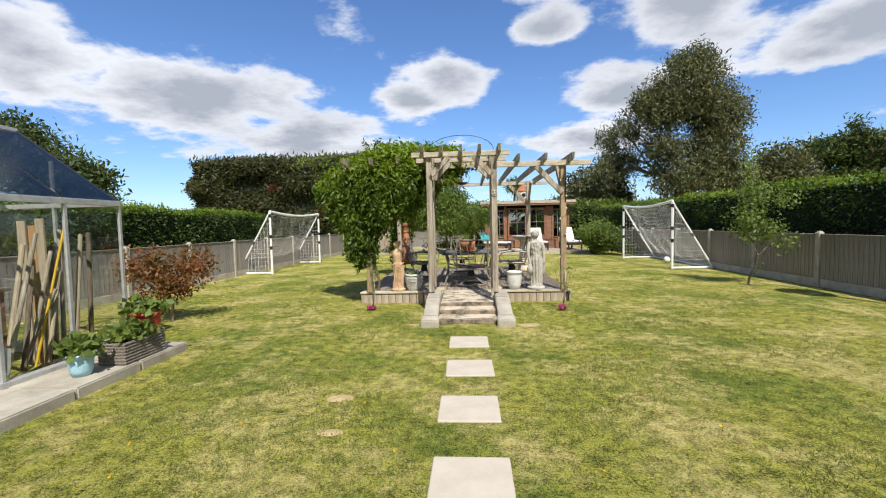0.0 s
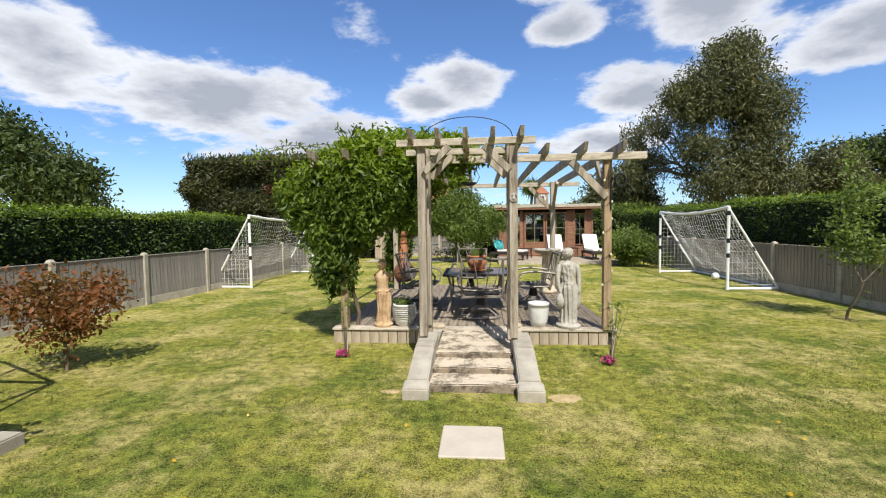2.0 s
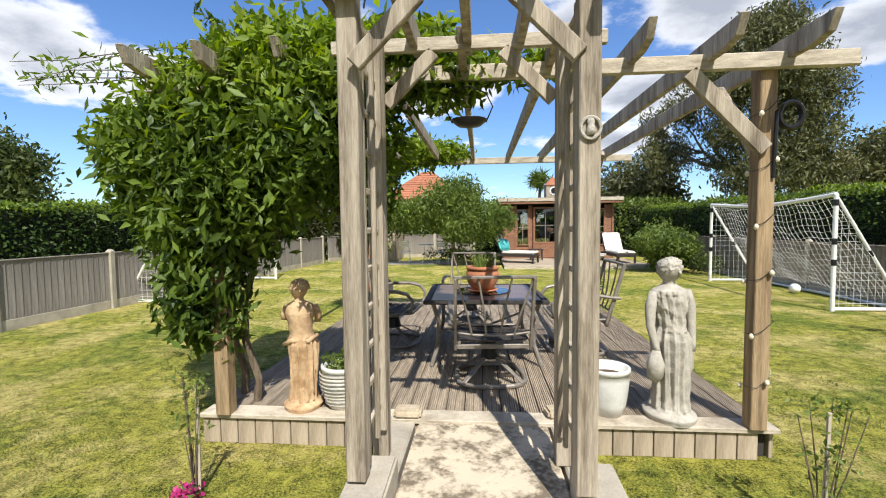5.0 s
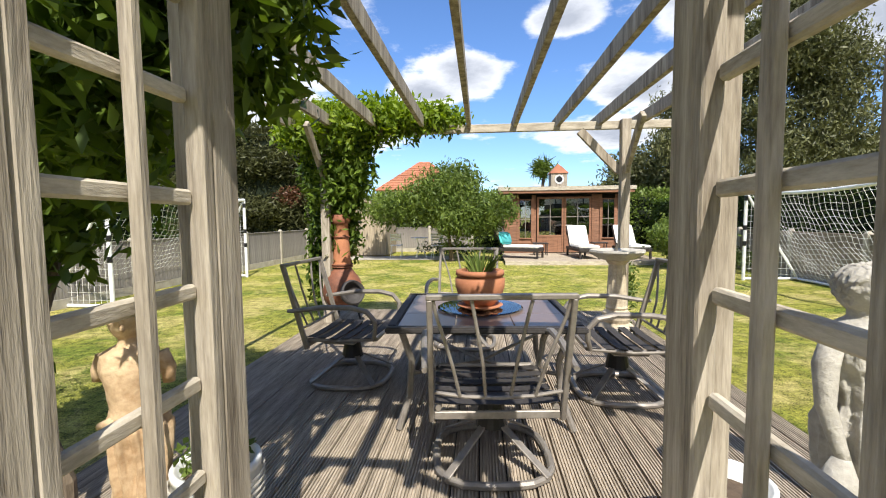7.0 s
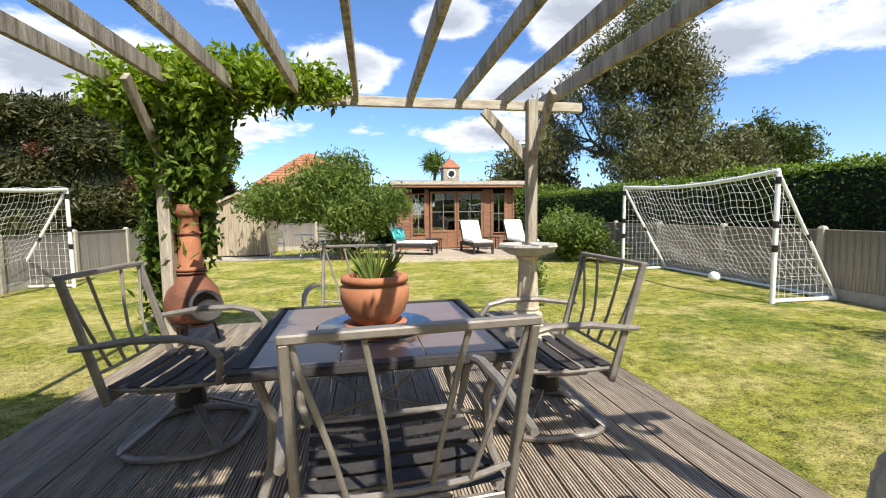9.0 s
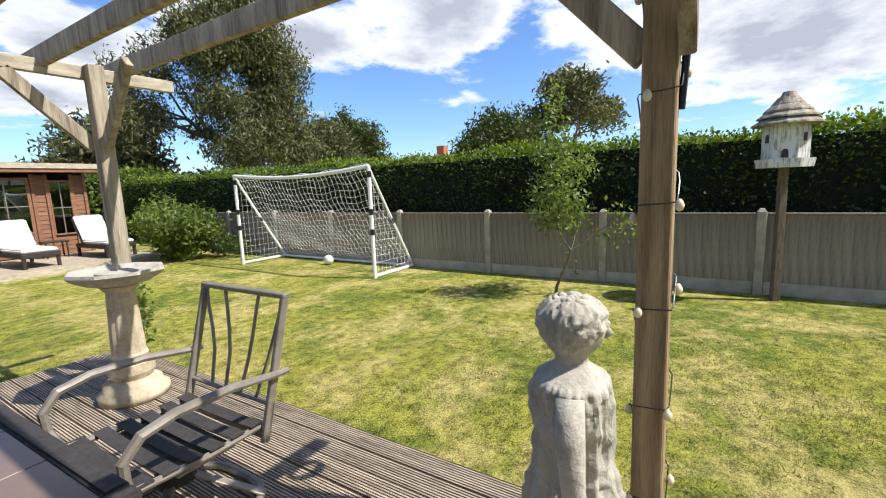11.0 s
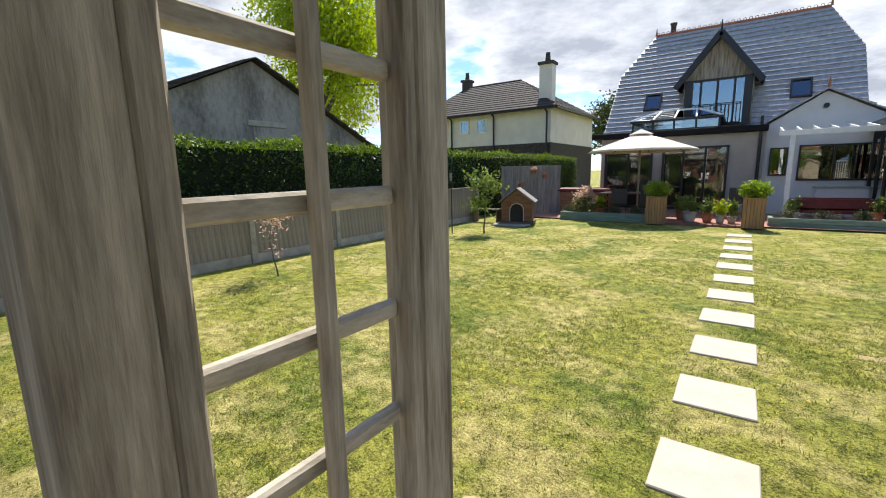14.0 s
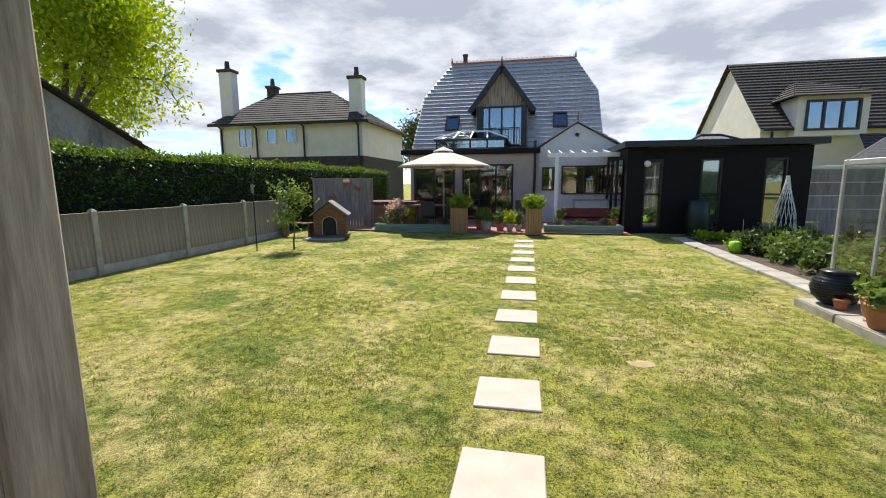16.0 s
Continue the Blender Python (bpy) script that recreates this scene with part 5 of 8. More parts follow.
slab_roof("roof", [C[3], C[0], R1, (-0.95, 0, rz_)], 0.05, M_BTILE, nh, "", 14)
slab_roof("roof", [C[2], C[1], R2, (3.35, 0, rz_)], 0.05, M_BTILE, nh, "", 10)
part("ridge_tiles", tube_bm([R1, R2], 0.10, 8), M_BTILE, nh)
for x, y, h, w in ((4.4, 2.9, 8.4, 0.42), (-3.9, 3.0, 7.6, 0.38), (3.5, -0.4, 8.1, 0.28)):
    ch = new("chimney")
    ch.parent = nh
    part("chimney", soft_box(x - w, x + w, y - 0.3, y + 0.3, 3.0 if w > 0.3 else 6.5, h - 0.25, 0.02), M_CREAM if w > 0.3 else M_BTILE, ch)
    part("cap", soft_box(x - w - 0.08, x + w + 0.08, y - 0.38, y + 0.38, h - 0.27, h - 0.1, 0.02), M_BTILE, ch)
    part("pot", tube_bm([(x, y, h - 0.1), (x, y, h + 0.4)], [0.16, 0.12], 10), M_BTILE, ch)
for x0, x1, z0, z1, mu in ((2.35, 3.25, 3.6, 4.72, 1), (0.75, 1.4, 3.8, 4.65, 0), (-0.5, 0.2, 3.8, 4.65, 0)):
    window(nh, x0, x1, z0, z1, 3.9, M_WHITE, 1, mu, (), 0.07, None, 0.07)
for x in (4.3, 2.0, -1.0, -4.3):
    part("drainpipe", tube_bm([(x, 4.0, 2.2), (x, 4.0, 4.7), (x + 0.1, 4.2, 4.9)], 0.055, 8), M_BLACKF, nh, "black drainpipe")
part("gutter", tube_bm([(-4.9, 4.36, 4.86), (4.9, 4.36, 4.86)], 0.06, 8), M_BLACKF, nh)
part("gutter", tube_bm([(-4.96, 4.3, 4.86), (-4.96, -4.2, 4.86)], 0.06, 8), M_BLACKF, nh)

# stained barn behind the east hedge
BO = (13.6, 0.4, 0)
barn = thing("barn", "old barn with a stained grey rendered gable and mossy tiles", "barn", BO)
bm = prism([(-4.6, 0), (4.3, 0), (4.3, 2.45), (-0.1, 4.55), (-4.6, 2.35)], "x", -2.4, 3.0)
part("wall", bm, M_BARN, barn)
slab_roof("roof", [(-2.62, 4.55, 2.36), (3.2, 4.55, 2.36), (3.2, -0.1, 4.6), (-2.62, -0.1, 4.6)], 0.07, M_BTILE, barn, "mossy brown tiles", 12)
slab_roof("roof", [(-2.62, -4.85, 2.26), (3.2, -4.85, 2.26), (3.2, -0.1, 4.6), (-2.62, -0.1, 4.6)], 0.07, M_BTILE, barn, "", 12)
part("lintel", soft_box(-2.46, -2.38, -1.0, 0.2, 2.85, 3.0, 0.01), M_CONC, barn)
part("hatch_board", soft_box(-2.44, -2.39, -0.85, 0.05, 2.2, 2.84, 0.01), M_BARN, barn)

# pale house at the south west
PO = (-13.9, -17.0, 0)
ph = thing("neighbour_house", "pale rendered house with a brown pantile roof and boxed dormer", "house", PO)
bm = prism([(-4, 0), (3.2, 0), (3.2, 3.9), (-0.2, 7.0), (-4, 3.9)], "x", -9, 4.3)
part("wall", bm, M_CREAM, ph, "pale cream rendered wall")
slab_roof("roof", [(-9.2, 3.6, 3.62), (4.5, 3.6, 3.62), (4.5, -0.2, 7.1), (-9.2, -0.2, 7.1)], 0.07, M_BTILE, ph, "brown pantile roof", 22)
slab_roof("roof", [(-9.2, -4.2, 3.7), (4.5, -4.2, 3.7), (4.5, -0.2, 7.1), (-9.2, -0.2, 7.1)], 0.07, M_BTILE, ph, "", 6)
bm = bmesh.new()
box(bm, 0.8, 3.3, 0.6, 3.75, 3.3, 4.85)
part("dormer_wall", bm, M_CREAM, ph)
slab_roof("dormer_roof", [(0.5, 4.1, 4.8), (3.6, 4.1, 4.8), (2.4, 1.6, 5.75), (1.7, 1.6, 5.75)], 0.07, M_BTILE, ph, "", 6)
slab_roof("dormer_roof", [(3.6, 4.1, 4.8), (3.6, 1.2, 4.8), (2.4, 1.5, 5.75), (2.4, 1.6, 5.75)], 0.07, M_BTILE, ph, "", 6)
window(ph, 1.1, 3.0, 3.5, 4.7, 3.75, M_BLACKF, 1, 2, (), 0.08, None, 0.09)
part("gutter", tube_bm([(-9, 3.66, 3.6), (4.4, 3.66, 3.6)], 0.06, 8), M_BLACKF, ph)
part("drainpipe", tube_bm([(3.9, 3.3, 1.0), (3.9, 3.3, 3.55)], 0.05, 8), M_BLACKF, ph)
slab_roof("porch_roof", [(-1.4, 6.5, 2.3), (2.4, 6.5, 2.3), (1.2, 4.0, 3.3), (-0.2, 4.0, 3.3)], 0.06, M_BTILE, ph, "", 8)

# red tile roof beyond the far hedge
fr = thing("far_house", "distant house with a hipped orange tile roof", "house", (-4.5, 42, 0))
bm = bmesh.new()
box(bm, -3, 3, -3, 3, 0, 3.6)
part("wall", bm, M_CREAM, fr)
for q in (((-3.4, -3.4, 3.5), (3.4, -3.4, 3.5), (0.4, 0, 6.0), (-0.4, 0, 6.0)), ((-3.4, -3.4, 3.5), (-3.4, 3.4, 3.5), (-0.4, 0.05, 6.0), (-0.4, 0, 6.0)), ((3.4, -3.4, 3.5), (3.4, 3.4, 3.5), (0.4, 0.05, 6.0), (0.4, 0, 6.0))):
    slab_roof("roof", q, 0.05, M_OTILE, fr, "orange tile roof", 12)
fr2 = thing("far_house", "distant roofline with two chimneys beyond the hedge", "house", (36, 27, 0))
bm = bmesh.new()
box(bm, -4, 4, -6, 6, 0, 2.6)
part("wall", bm, M_CREAM, fr2)
bm = prism([(-4.3, 2.6), (4.3, 2.6), (0, 4.4)], "y", -6.3, 6.3)
part("roof", bm, M_OTILE, fr2)
for y in (-3, 3):
    part("chimney", soft_box(-0.4, 0.4, y - 0.4, y + 0.4, 4.0, 5.3, 0.02), M_OTILE, fr2)


# ---- deck furniture ----
def make_chair():
    c = thing("swivel_chair", "grey metal swivel rocker garden chair with curved back bars", "garden chair", (0, 0, 0), group="chairs round the garden table")
    W, TOP = 0.292, 0.872

    def back(z):
        return -0.22 - 0.28 * (z - 0.305)
    for s in (-1, 1):
        part("back_upright", beam_bm((s * W, back(0.295), 0.295), (s * W, back(TOP), TOP), 0.024, 0.034, 0.004, up=(0, 1, 0)), M_METAL, c)
        pts = [(s * (W + 0.024), back(0.56) - 0.05, 0.565), (s * (W + 0.026), back(0.56) + 0.02, 0.57), (s * (W + 0.035), -0.08, 0.598), (s * (W + 0.038), 0.12, 0.60), (s * (W + 0.036), 0.23, 0.575), (s * (W + 0.03), 0.285, 0.51), (s * (W + 0.02), 0.28, 0.44), (s * (W - 0.01), 0.255, 0.37)]
        bm = tube_bm(pts, [0.013, 0.016, 0.018, 0.019, 0.019, 0.018, 0.016, 0.013], 8)
        part("armrest", bm, M_METAL, c)
        part("seat_rail", tube_bm([(s * 0.262, back(0.35), 0.355), (s * 0.262, 0.0, 0.35), (s * 0.262, 0.27, 0.372)], 0.014, 8), M_METAL, c)
    part("top_rail", beam_bm((-W - 0.014, back(TOP), TOP + 0.005), (W + 0.014, back(TOP), TOP + 0.005), 0.036, 0.022, 0.004), M_METAL, c)
    part("lower_rail", tube_bm([(-W, back(0.44), 0.44), (-W * 0.5, back(0.43) - 0.022, 0.425), (0, back(0.42) - 0.03, 0.42), (W * 0.5, back(0.43) - 0.022, 0.425), (W, back(0.44), 0.44)], 0.009, 8), M_METAL, c)
    part("cross_rail", beam_bm((-W + 0.012, back(0.32), 0.32), (W - 0.012, back(0.32), 0.32), 0.02, 0.036, 0.004), M_METAL, c)
    for s, (xt, xu, xm, xb) in enumerate(((-0.278, -0.262, -0.20, -0.168), (-0.122, -0.108, -0.072, -0.058), (0.125, 0.108, 0.068, 0.052), (0.278, 0.262, 0.19, 0.158))):
        pts = [(xt, back(0.86), 0.862), (xu, back(0.78) - 0.012, 0.79), ((xu + xm) / 2, back(0.68) - 0.026, 0.69), (xm, back(0.58) - 0.032, 0.58), (xb, back(0.43) - 0.024, 0.43)]
        part("back_bar", tube_bm(pts, 0.008, 7), M_METAL, c)
    part("front_rail", tube_bm([(-0.262, 0.27, 0.372), (0.262, 0.27, 0.372)], 0.014, 8), M_METAL, c)
    for k in range(6):
        y = -0.20 + 0.083 * k
        z = 0.362 + 0.010 * abs(k - 2) / 3
        bm = prism([(-0.278, z + 0.010), (-0.12, z), (0.12, z), (0.278, z + 0.010), (0.278, z + 0.006), (0.12, z - 0.004), (-0.12, z - 0.004), (-0.278, z + 0.006)], "y", y - 0.028, y + 0.028)
        part("strap", bm, M_SLING, c, "dark elastic seat strap")
    part("swivel_hub", tube_bm([(0, 0, 0.17), (0, 0, 0.335)], [0.08, 0.05], 16), M_BLACKF, c)
    part("spring_plate", soft_box(-0.26, 0.26, -0.11, 0.11, 0.325, 0.34, 0.004), M_METAL, c)
    for a in (45, 135, 225, 315):
        ca, sa = math.cos(radians(a)), math.sin(radians(a))
        part("foot_arm", beam_bm((0.03 * ca, 0.03 * sa, 0.20), (0.33 * ca, 0.33 * sa, 0.03), 0.04, 0.012, 0.003), M_METAL, c)
    ring = []
    for k in range(25):
        a = 2 * math.pi * k / 24
        ca, sa = math.cos(a), math.sin(a)
        r = 0.275 / (abs(ca) ** 3.2 + abs(sa) ** 3.2) ** (1 / 3.2)
        ring.append((r * ca, r * sa, 0.018))
    part("base_ring", tube_bm(ring, 0.019, 8), M_METAL, c)
    return c


chair = make_chair()
chair.matrix_world = pose(0.055, 8.63, DZ + 0.001, 0, 0, 5)
copy_thing(chair, pose(-0.96, 9.66, DZ + 0.001, 0, 0, -94))
copy_thing(chair, pose(0.93, 9.50, DZ + 0.001, 0, 0, 91))
copy_thing(chair, pose(-0.14, 10.60, DZ + 0.001, 0, 0, 176))

TX, TY = 0.01, 9.38
tab = thing("garden_table", "square grey metal garden table with a brown tiled glass top", "garden table", (TX, TY, DZ + 0.001), rz=2)
TZ = 0.60
for a in ((-0.55, 0.55, -0.55, -0.49), (-0.55, 0.55, 0.49, 0.55), (-0.55, -0.49, -0.488, 0.488), (0.49, 0.55, -0.488, 0.488)):
    part("top_frame", soft_box(*a, TZ - 0.035, TZ, 0.008, 2), M_SLING, tab, "dark metal edge frame")
for i in range(3):
    for j in range(3):
        x0, y0 = -0.488 + 0.3255 * i, -0.488 + 0.3255 * j
        part("top_tile", soft_box(x0 + 0.002, x0 + 0.3235, y0 + 0.002, y0 + 0.3235, TZ - 0.014, TZ - 0.004, 0.002), M_TTOP, tab)
for sx in (-1, 1):
    for sy in (-1, 1):
        part("leg", tube_bm([(sx * 0.47, sy * 0.47, TZ - 0.035), (sx * 0.42, sy * 0.42, 0.38), (sx * 0.43, sy * 0.43, 0.18), (sx * 0.49, sy * 0.49, 0.0)], 0.02, 8), M_METAL, tab)
for s in (-1, 1):
    part("stretcher", tube_bm([(-0.42 * s, 0.42, 0.3), (0, 0, 0.24), (0.42 * s, -0.42, 0.3)], 0.012, 8), M_METAL, tab)
glass_disc = thing("glass_turntable", "round clear glass turntable lying on the table", "turntable", (0.0, 9.36, DZ + 0.003 + TZ))
part("disc", lathe([(0, 0), (0.27, 0), (0.28, 0.005), (0.27, 0.010), (0, 0.010)], 40), G_CLEAR, glass_disc)


def pot(name, label, loc, r_top, r_bot, h, m, rim=0.02, belly=0.0, soil=True, grp=""):
    t = thing(name, label, "plant pot", loc, group=grp)
    rm = (r_top + r_bot) / 2 + belly
    prof = [(0, 0), (r_bot, 0), (r_bot + (rm - r_bot) * 0.7, h * 0.25), (rm, h * 0.5), ((rm + r_top) / 2 + belly * 0.3, h * 0.76), (r_top - rim * 0.3, h - 0.035), (r_top + rim, h - 0.033), (r_top + rim, h - 0.004), (r_top, h), (r_top - 0.012, h - 0.004), (r_top - 0.022, h * 0.8), (0, h * 0.8)]
    part("pot_body", lathe(prof, 28), m, t, smooth=True)
    if soil:
        part("compost", lathe([(0, h * 0.81), (r_top - 0.024, h * 0.81), (0, h * 0.84)], 20), M_SOIL, t)
    return t


def foliage(name, label, loc, blobs, count, size, m, seed, aspect=0.45, droop=0.1, up=None, per=5, stems=6):
    t = thing(name, label, "plant", loc)
    rng = np.random.default_rng(seed)
    p = clumps(rng, blob_points(rng, blobs, count, 0.1), per, size * 0.5)
    p[:, 2] = np.maximum(p[:, 2], 0.01)
    kw = {}
    if up:
        kw = dict(outward=np.tile([0, 0, up], (len(p), 1)))
    leaf_part("leaves", p, size, m, t, seed + 1, aspect=aspect, droop=droop, **kw)
    bm = bmesh.new()
    for k in range(stems):
        q = p[int(rng.integers(len(p)))]
        tube(bm, [(0.008 * (k % 5) - 0.02, 0.01 * (k % 3), 0), (q[0] * 0.5, q[1] * 0.5, q[2] * 0.55), tuple(q)], [0.0045, 0.003, 0.002], 4)
    part("branching_stem", bm, M_BARK, t)
    return t


TPZ = DZ + 0.016 + TZ
pot("terracotta_pot", "bulbous orange terracotta pot standing on a saucer on the table", (0.0, 9.33, TPZ + 0.018), 0.135, 0.095, 0.225, M_TERRA, 0.022, 0.045)
part("saucer", lathe([(0, 0), (0.12, 0), (0.15, 0.017), (0.14, 0.017), (0, 0.006)], 28), M_TERRA, thing("saucer", "terracotta saucer under the table pot", "saucer", (0.0, 9.33, TPZ)), smooth=True)
sp = thing("spiky_plant", "spiky green and yellow strap-leaved plant in the table pot", "plant", (0.0, 9.33, TPZ + 0.20))
bm = bmesh.new()
rr = random.Random(4)
for k in range(64):
    a, l, t = rr.random() * 6.28, 0.10 + rr.random() * 0.13, 0.15 + rr.random() * 0.7
    p0 = Vector((0.05 * math.cos(a) * rr.random(), 0.05 * math.sin(a) * rr.random(), 0))
    d = Vector((math.cos(a) * t, math.sin(a) * t, 1)).normalized()
    sd = d.orthogonal().normalized() * 0.006
    q1, q2 = p0 + d * l * 0.6, p0 + d * l + Vector((0, 0, -0.02 * t))
    v = [bm.verts.new(x) for x in (p0 - sd, p0 + sd, q1 + sd, q2, q1 - sd)]
    bm.faces.new(v)
part("strap_leaves", bm, L_APPLE, sp)

# statues
def statue_mesh(h, mt, name, label, loc, rz, seed, bare=False):
    """A standing draped figure, as one plain mesh."""
    bm = bmesh.new()
    rnd = np.random.default_rng(seed)
    n, rows = 110, 150
    prof = [(0.0, 0.135, 0.12), (0.035, 0.150, 0.125), (0.06, 0.11, 0.09), (0.12, 0.098, 0.082), (0.25, 0.096, 0.08), (0.40, 0.106, 0.082), (0.50, 0.112, 0.084), (0.58, 0.088, 0.068), (0.66, 0.092, 0.070), (0.74, 0.108, 0.072), (0.80, 0.104, 0.062), (0.822, 0.062, 0.045), (0.838, 0.036, 0.028), (0.86, 0.035, 0.028), (0.875, 0.048, 0.040), (0.90, 0.060, 0.052), (0.935, 0.068, 0.060), (0.97, 0.060, 0.054), (0.99, 0.038, 0.034), (1.0, 0.0, 0.0)]
    rings = []
    for i in range(rows + 1):
        f = i / rows
        for (z0, a0, b0), (z1, a1, b1) in zip(prof, prof[1:]):
            if z0 <= f <= z1:
                u = (f - z0) / (z1 - z0)
                a, b = a0 + (a1 - a0) * u, b0 + (b1 - b0) * u
        ring = []
        sway = 0.012 * math.sin(f * 5.5)
        for k in range(n):
            th = 2 * math.pi * k / n
            fold = 0.0
            if 0.07 < f < 0.78:
                fold = (0.20 if f < 0.55 else 0.10) * (0.45 - abs(math.sin(th * 6.5 + 0.5 * math.sin(f * 7) + f * 1.6 + seed)) ** 0.7) + 0.05 * math.sin(th * 3 - f * 11)
                fold += 0.06 * (0.4 - abs(math.sin(f * 34 + th * 2))) if 0.5 < f < 0.76 else 0
                if bare and f > 0.55:
                    fold *= 0.1
            if f > 0.865:
                fold = 0.16 * noise.noise(Vector((math.cos(th) * 5, math.sin(th) * 7, f * 90))) if f > 0.92 or math.sin(th) > -0.2 else 0
            fold += 0.03 * noise.noise(Vector((math.cos(th) * 3, math.sin(th) * 3, f * 24 + seed)))
            if 0.07 < f < 0.81 and not (bare and f > 0.55):
                crease = abs(noise.noise(Vector((math.cos(th) * 5.5, math.sin(th) * 5.5, f * (2.0 if f < 0.55 else 5) + seed))))
                fold += 0.04 - 0.10 * max(0.0, 0.2 - crease) / 0.2
            ring.append(bm.verts.new((h * (a * (1 + fold) * math.cos(th) + sway), 1.38 * h * b * (1 + fold) * math.sin(th), h * f)))
        rings.append(ring)
    for p, q in zip(rings, rings[1:]):
        for k in range(n):
            bm.faces.new((p[k], p[(k + 1) % n], q[(k + 1) % n], q[k]))

    def arm(pts, rad):
        tube(bm, [tuple(h * v for v in p) for p in pts], [h * r for r in rad], 12)
    if bare:
        arm([(0.10, 0, 0.79), (0.125, 0.0, 0.72), (0.125, 0, 0.66)], [0.030, 0.030, 0.022])
        arm([(-0.10, 0, 0.79), (-0.12, 0.0, 0.73), (-0.125, 0, 0.69)], [0.030, 0.030, 0.022])
        arm([(-0.13, 0, 0.50), (-0.06, -0.075, 0.54), (0.05, -0.08, 0.53), (0.12, -0.02, 0.56)], [0.016, 0.022, 0.022, 0.016])
    else:
        for s in (-1, 1):
            arm([(s * 0.105, 0, 0.79), (s * 0.135, 0.0, 0.70), (s * 0.140, -0.01, 0.58), (s * 0.125, -0.04, 0.47), (s * 0.115, -0.05, 0.42)], [0.032, 0.034, 0.026, 0.021, 0.020])
        arm([(-0.125, -0.05, 0.44), (-0.13, -0.05, 0.36), (-0.125, -0.04, 0.28), (-0.11, -0.04, 0.24)], [0.022, 0.052, 0.046, 0.012])
        arm([(0.13, 0.01, 0.66), (0.15, 0.02, 0.5), (0.145, 0.02, 0.3), (0.13, 0.02, 0.2)], [0.02, 0.030, 0.034, 0.012])
    arm([(0.0, -0.076, 0.925), (0.0, -0.085, 0.910), (0.0, -0.074, 0.900)], [0.006, 0.010, 0.006])
    for k in range(70):
        a, e = rnd.uniform(0, 6.283), rnd.uniform(-0.3, 1.5)
        if math.sin(a) < -0.35 and e < 0.55:
            continue
        c = Vector((0.062 * math.cos(a) * math.cos(e), 0.074 * math.sin(a) * math.cos(e), 0.937 + 0.056 * math.sin(e))) * h
        bmesh.ops.create_icosphere(bm, subdivisions=1, radius=0.014 * h, matrix=Matrix.Translation(c))
    bmesh.ops.recalc_face_normals(bm, faces=bm.faces[:])
    ob = part(name, bm, mt, None, label, smooth=True)
    ob.matrix_world = pose(*loc, 0, 0, rz)
    return tagged(ob, category="statue")


statue_mesh(1.04, M_STONE, "statue", "weathered grey stone draped standing figure holding a jug", (1.20, 7.965, DZ + 0.001), 14, 3)
statue_mesh(0.90, M_SAND, "statue", "sandy stone bare-shouldered draped figure on the deck edge", (-1.27, 7.98, DZ + 0.001), 20, 8, True)

# pots on the deck
sp1 = pot("striped_pot", "ribbed grey and white striped round pot on the deck", (-0.985, 8.01, DZ + 0.001), 0.145, 0.10, 0.30, M_GLAZE, 0.01, 0.03)
for k in range(9):
    z = 0.04 + 0.026 * k
    r = 0.112 + 0.05 * min(1, z / 0.16)
    part("band", tube_bm([(r * math.cos(a), r * math.sin(a), z) for a in (2 * math.pi * j / 28 for j in range(29))], 0.005, 5), M_STONE, sp1, "dark raised band")
foliage("leafy_plant", "low green plant in the striped pot", (-0.985, 8.01, DZ + 0.24), [(0, 0, 0.07, 0.15, 0.15, 0.05)], 60, 0.045, L_BUSH, 51)
pot("white_pot", "tall tapering off-white glazed pot on the deck", (0.82, 7.99, DZ + 0.001), 0.135, 0.09, 0.32, M_GLAZE, 0.006, 0.015)

# chiminea
chm = thing("chiminea", "orange and brown clay chiminea on black iron legs", "chiminea", (-1.60, 11.42, DZ + 0.001))
part("belly", lathe([(0, 0.16), (0.15, 0.17), (0.22, 0.28), (0.235, 0.38), (0.20, 0.50), (0.125, 0.60), (0.10, 0.64), (0.095, 0.64), (0.0, 0.62)], 28), M_TERRA_D, chm, smooth=True)
for z in (0.635, 0.66, 0.98):
    part("collar", lathe([(0.085, z), (0.125 if z < 0.9 else 0.10, z + 0.005), (0.125 if z < 0.9 else 0.10, z + 0.018), (0.085, z + 0.022)], 24), M_TERRA_D, chm, smooth=True)
part("chimney", lathe([(0.105, 0.66), (0.085, 0.98), (0.080, 1.14), (0.098, 1.15), (0.105, 1.19), (0.095, 1.24), (0.07, 1.24), (0.07, 1.1)], 24), M_TERRA, chm, smooth=True)
part("lip", lathe([(0.082, 1.135), (0.102, 1.15), (0.108, 1.19), (0.098, 1.245), (0.068, 1.246)], 24), M_TERRA_D, chm, "smoke-blackened lip", smooth=True)
# closed black piece set on the belly as its mouth
part("mouth", lathe([(0.0, 0.0), (0.13, 0.0), (0.145, 0.05), (0.125, 0.11), (0.115, 0.03), (0, 0.02)], 24), M_SLING, chm, "black mouth on the front of the belly", smooth=True)
LAST[0].matrix_local = Matrix.Translation((0.145, -0.165, 0.36)) @ Matrix.Rotation(radians(75), 4, Vector((0.75, 0.65, 0)))
for a in (30, 150, 270):
    part("leg", tube_bm([(0.14 * math.cos(radians(a)), 0.14 * math.sin(radians(a)), 0.25), (0.20 * math.cos(radians(a)), 0.20 * math.sin(radians(a)), 0.0)], 0.012, 6), M_BLACKF, chm)
part("stand_ring", tube_bm([(0.18 * math.cos(a), 0.18 * math.sin(a), 0.2) for a in (2 * math.pi * j / 20 for j in range(21))], 0.010, 6), M_BLACKF, chm)

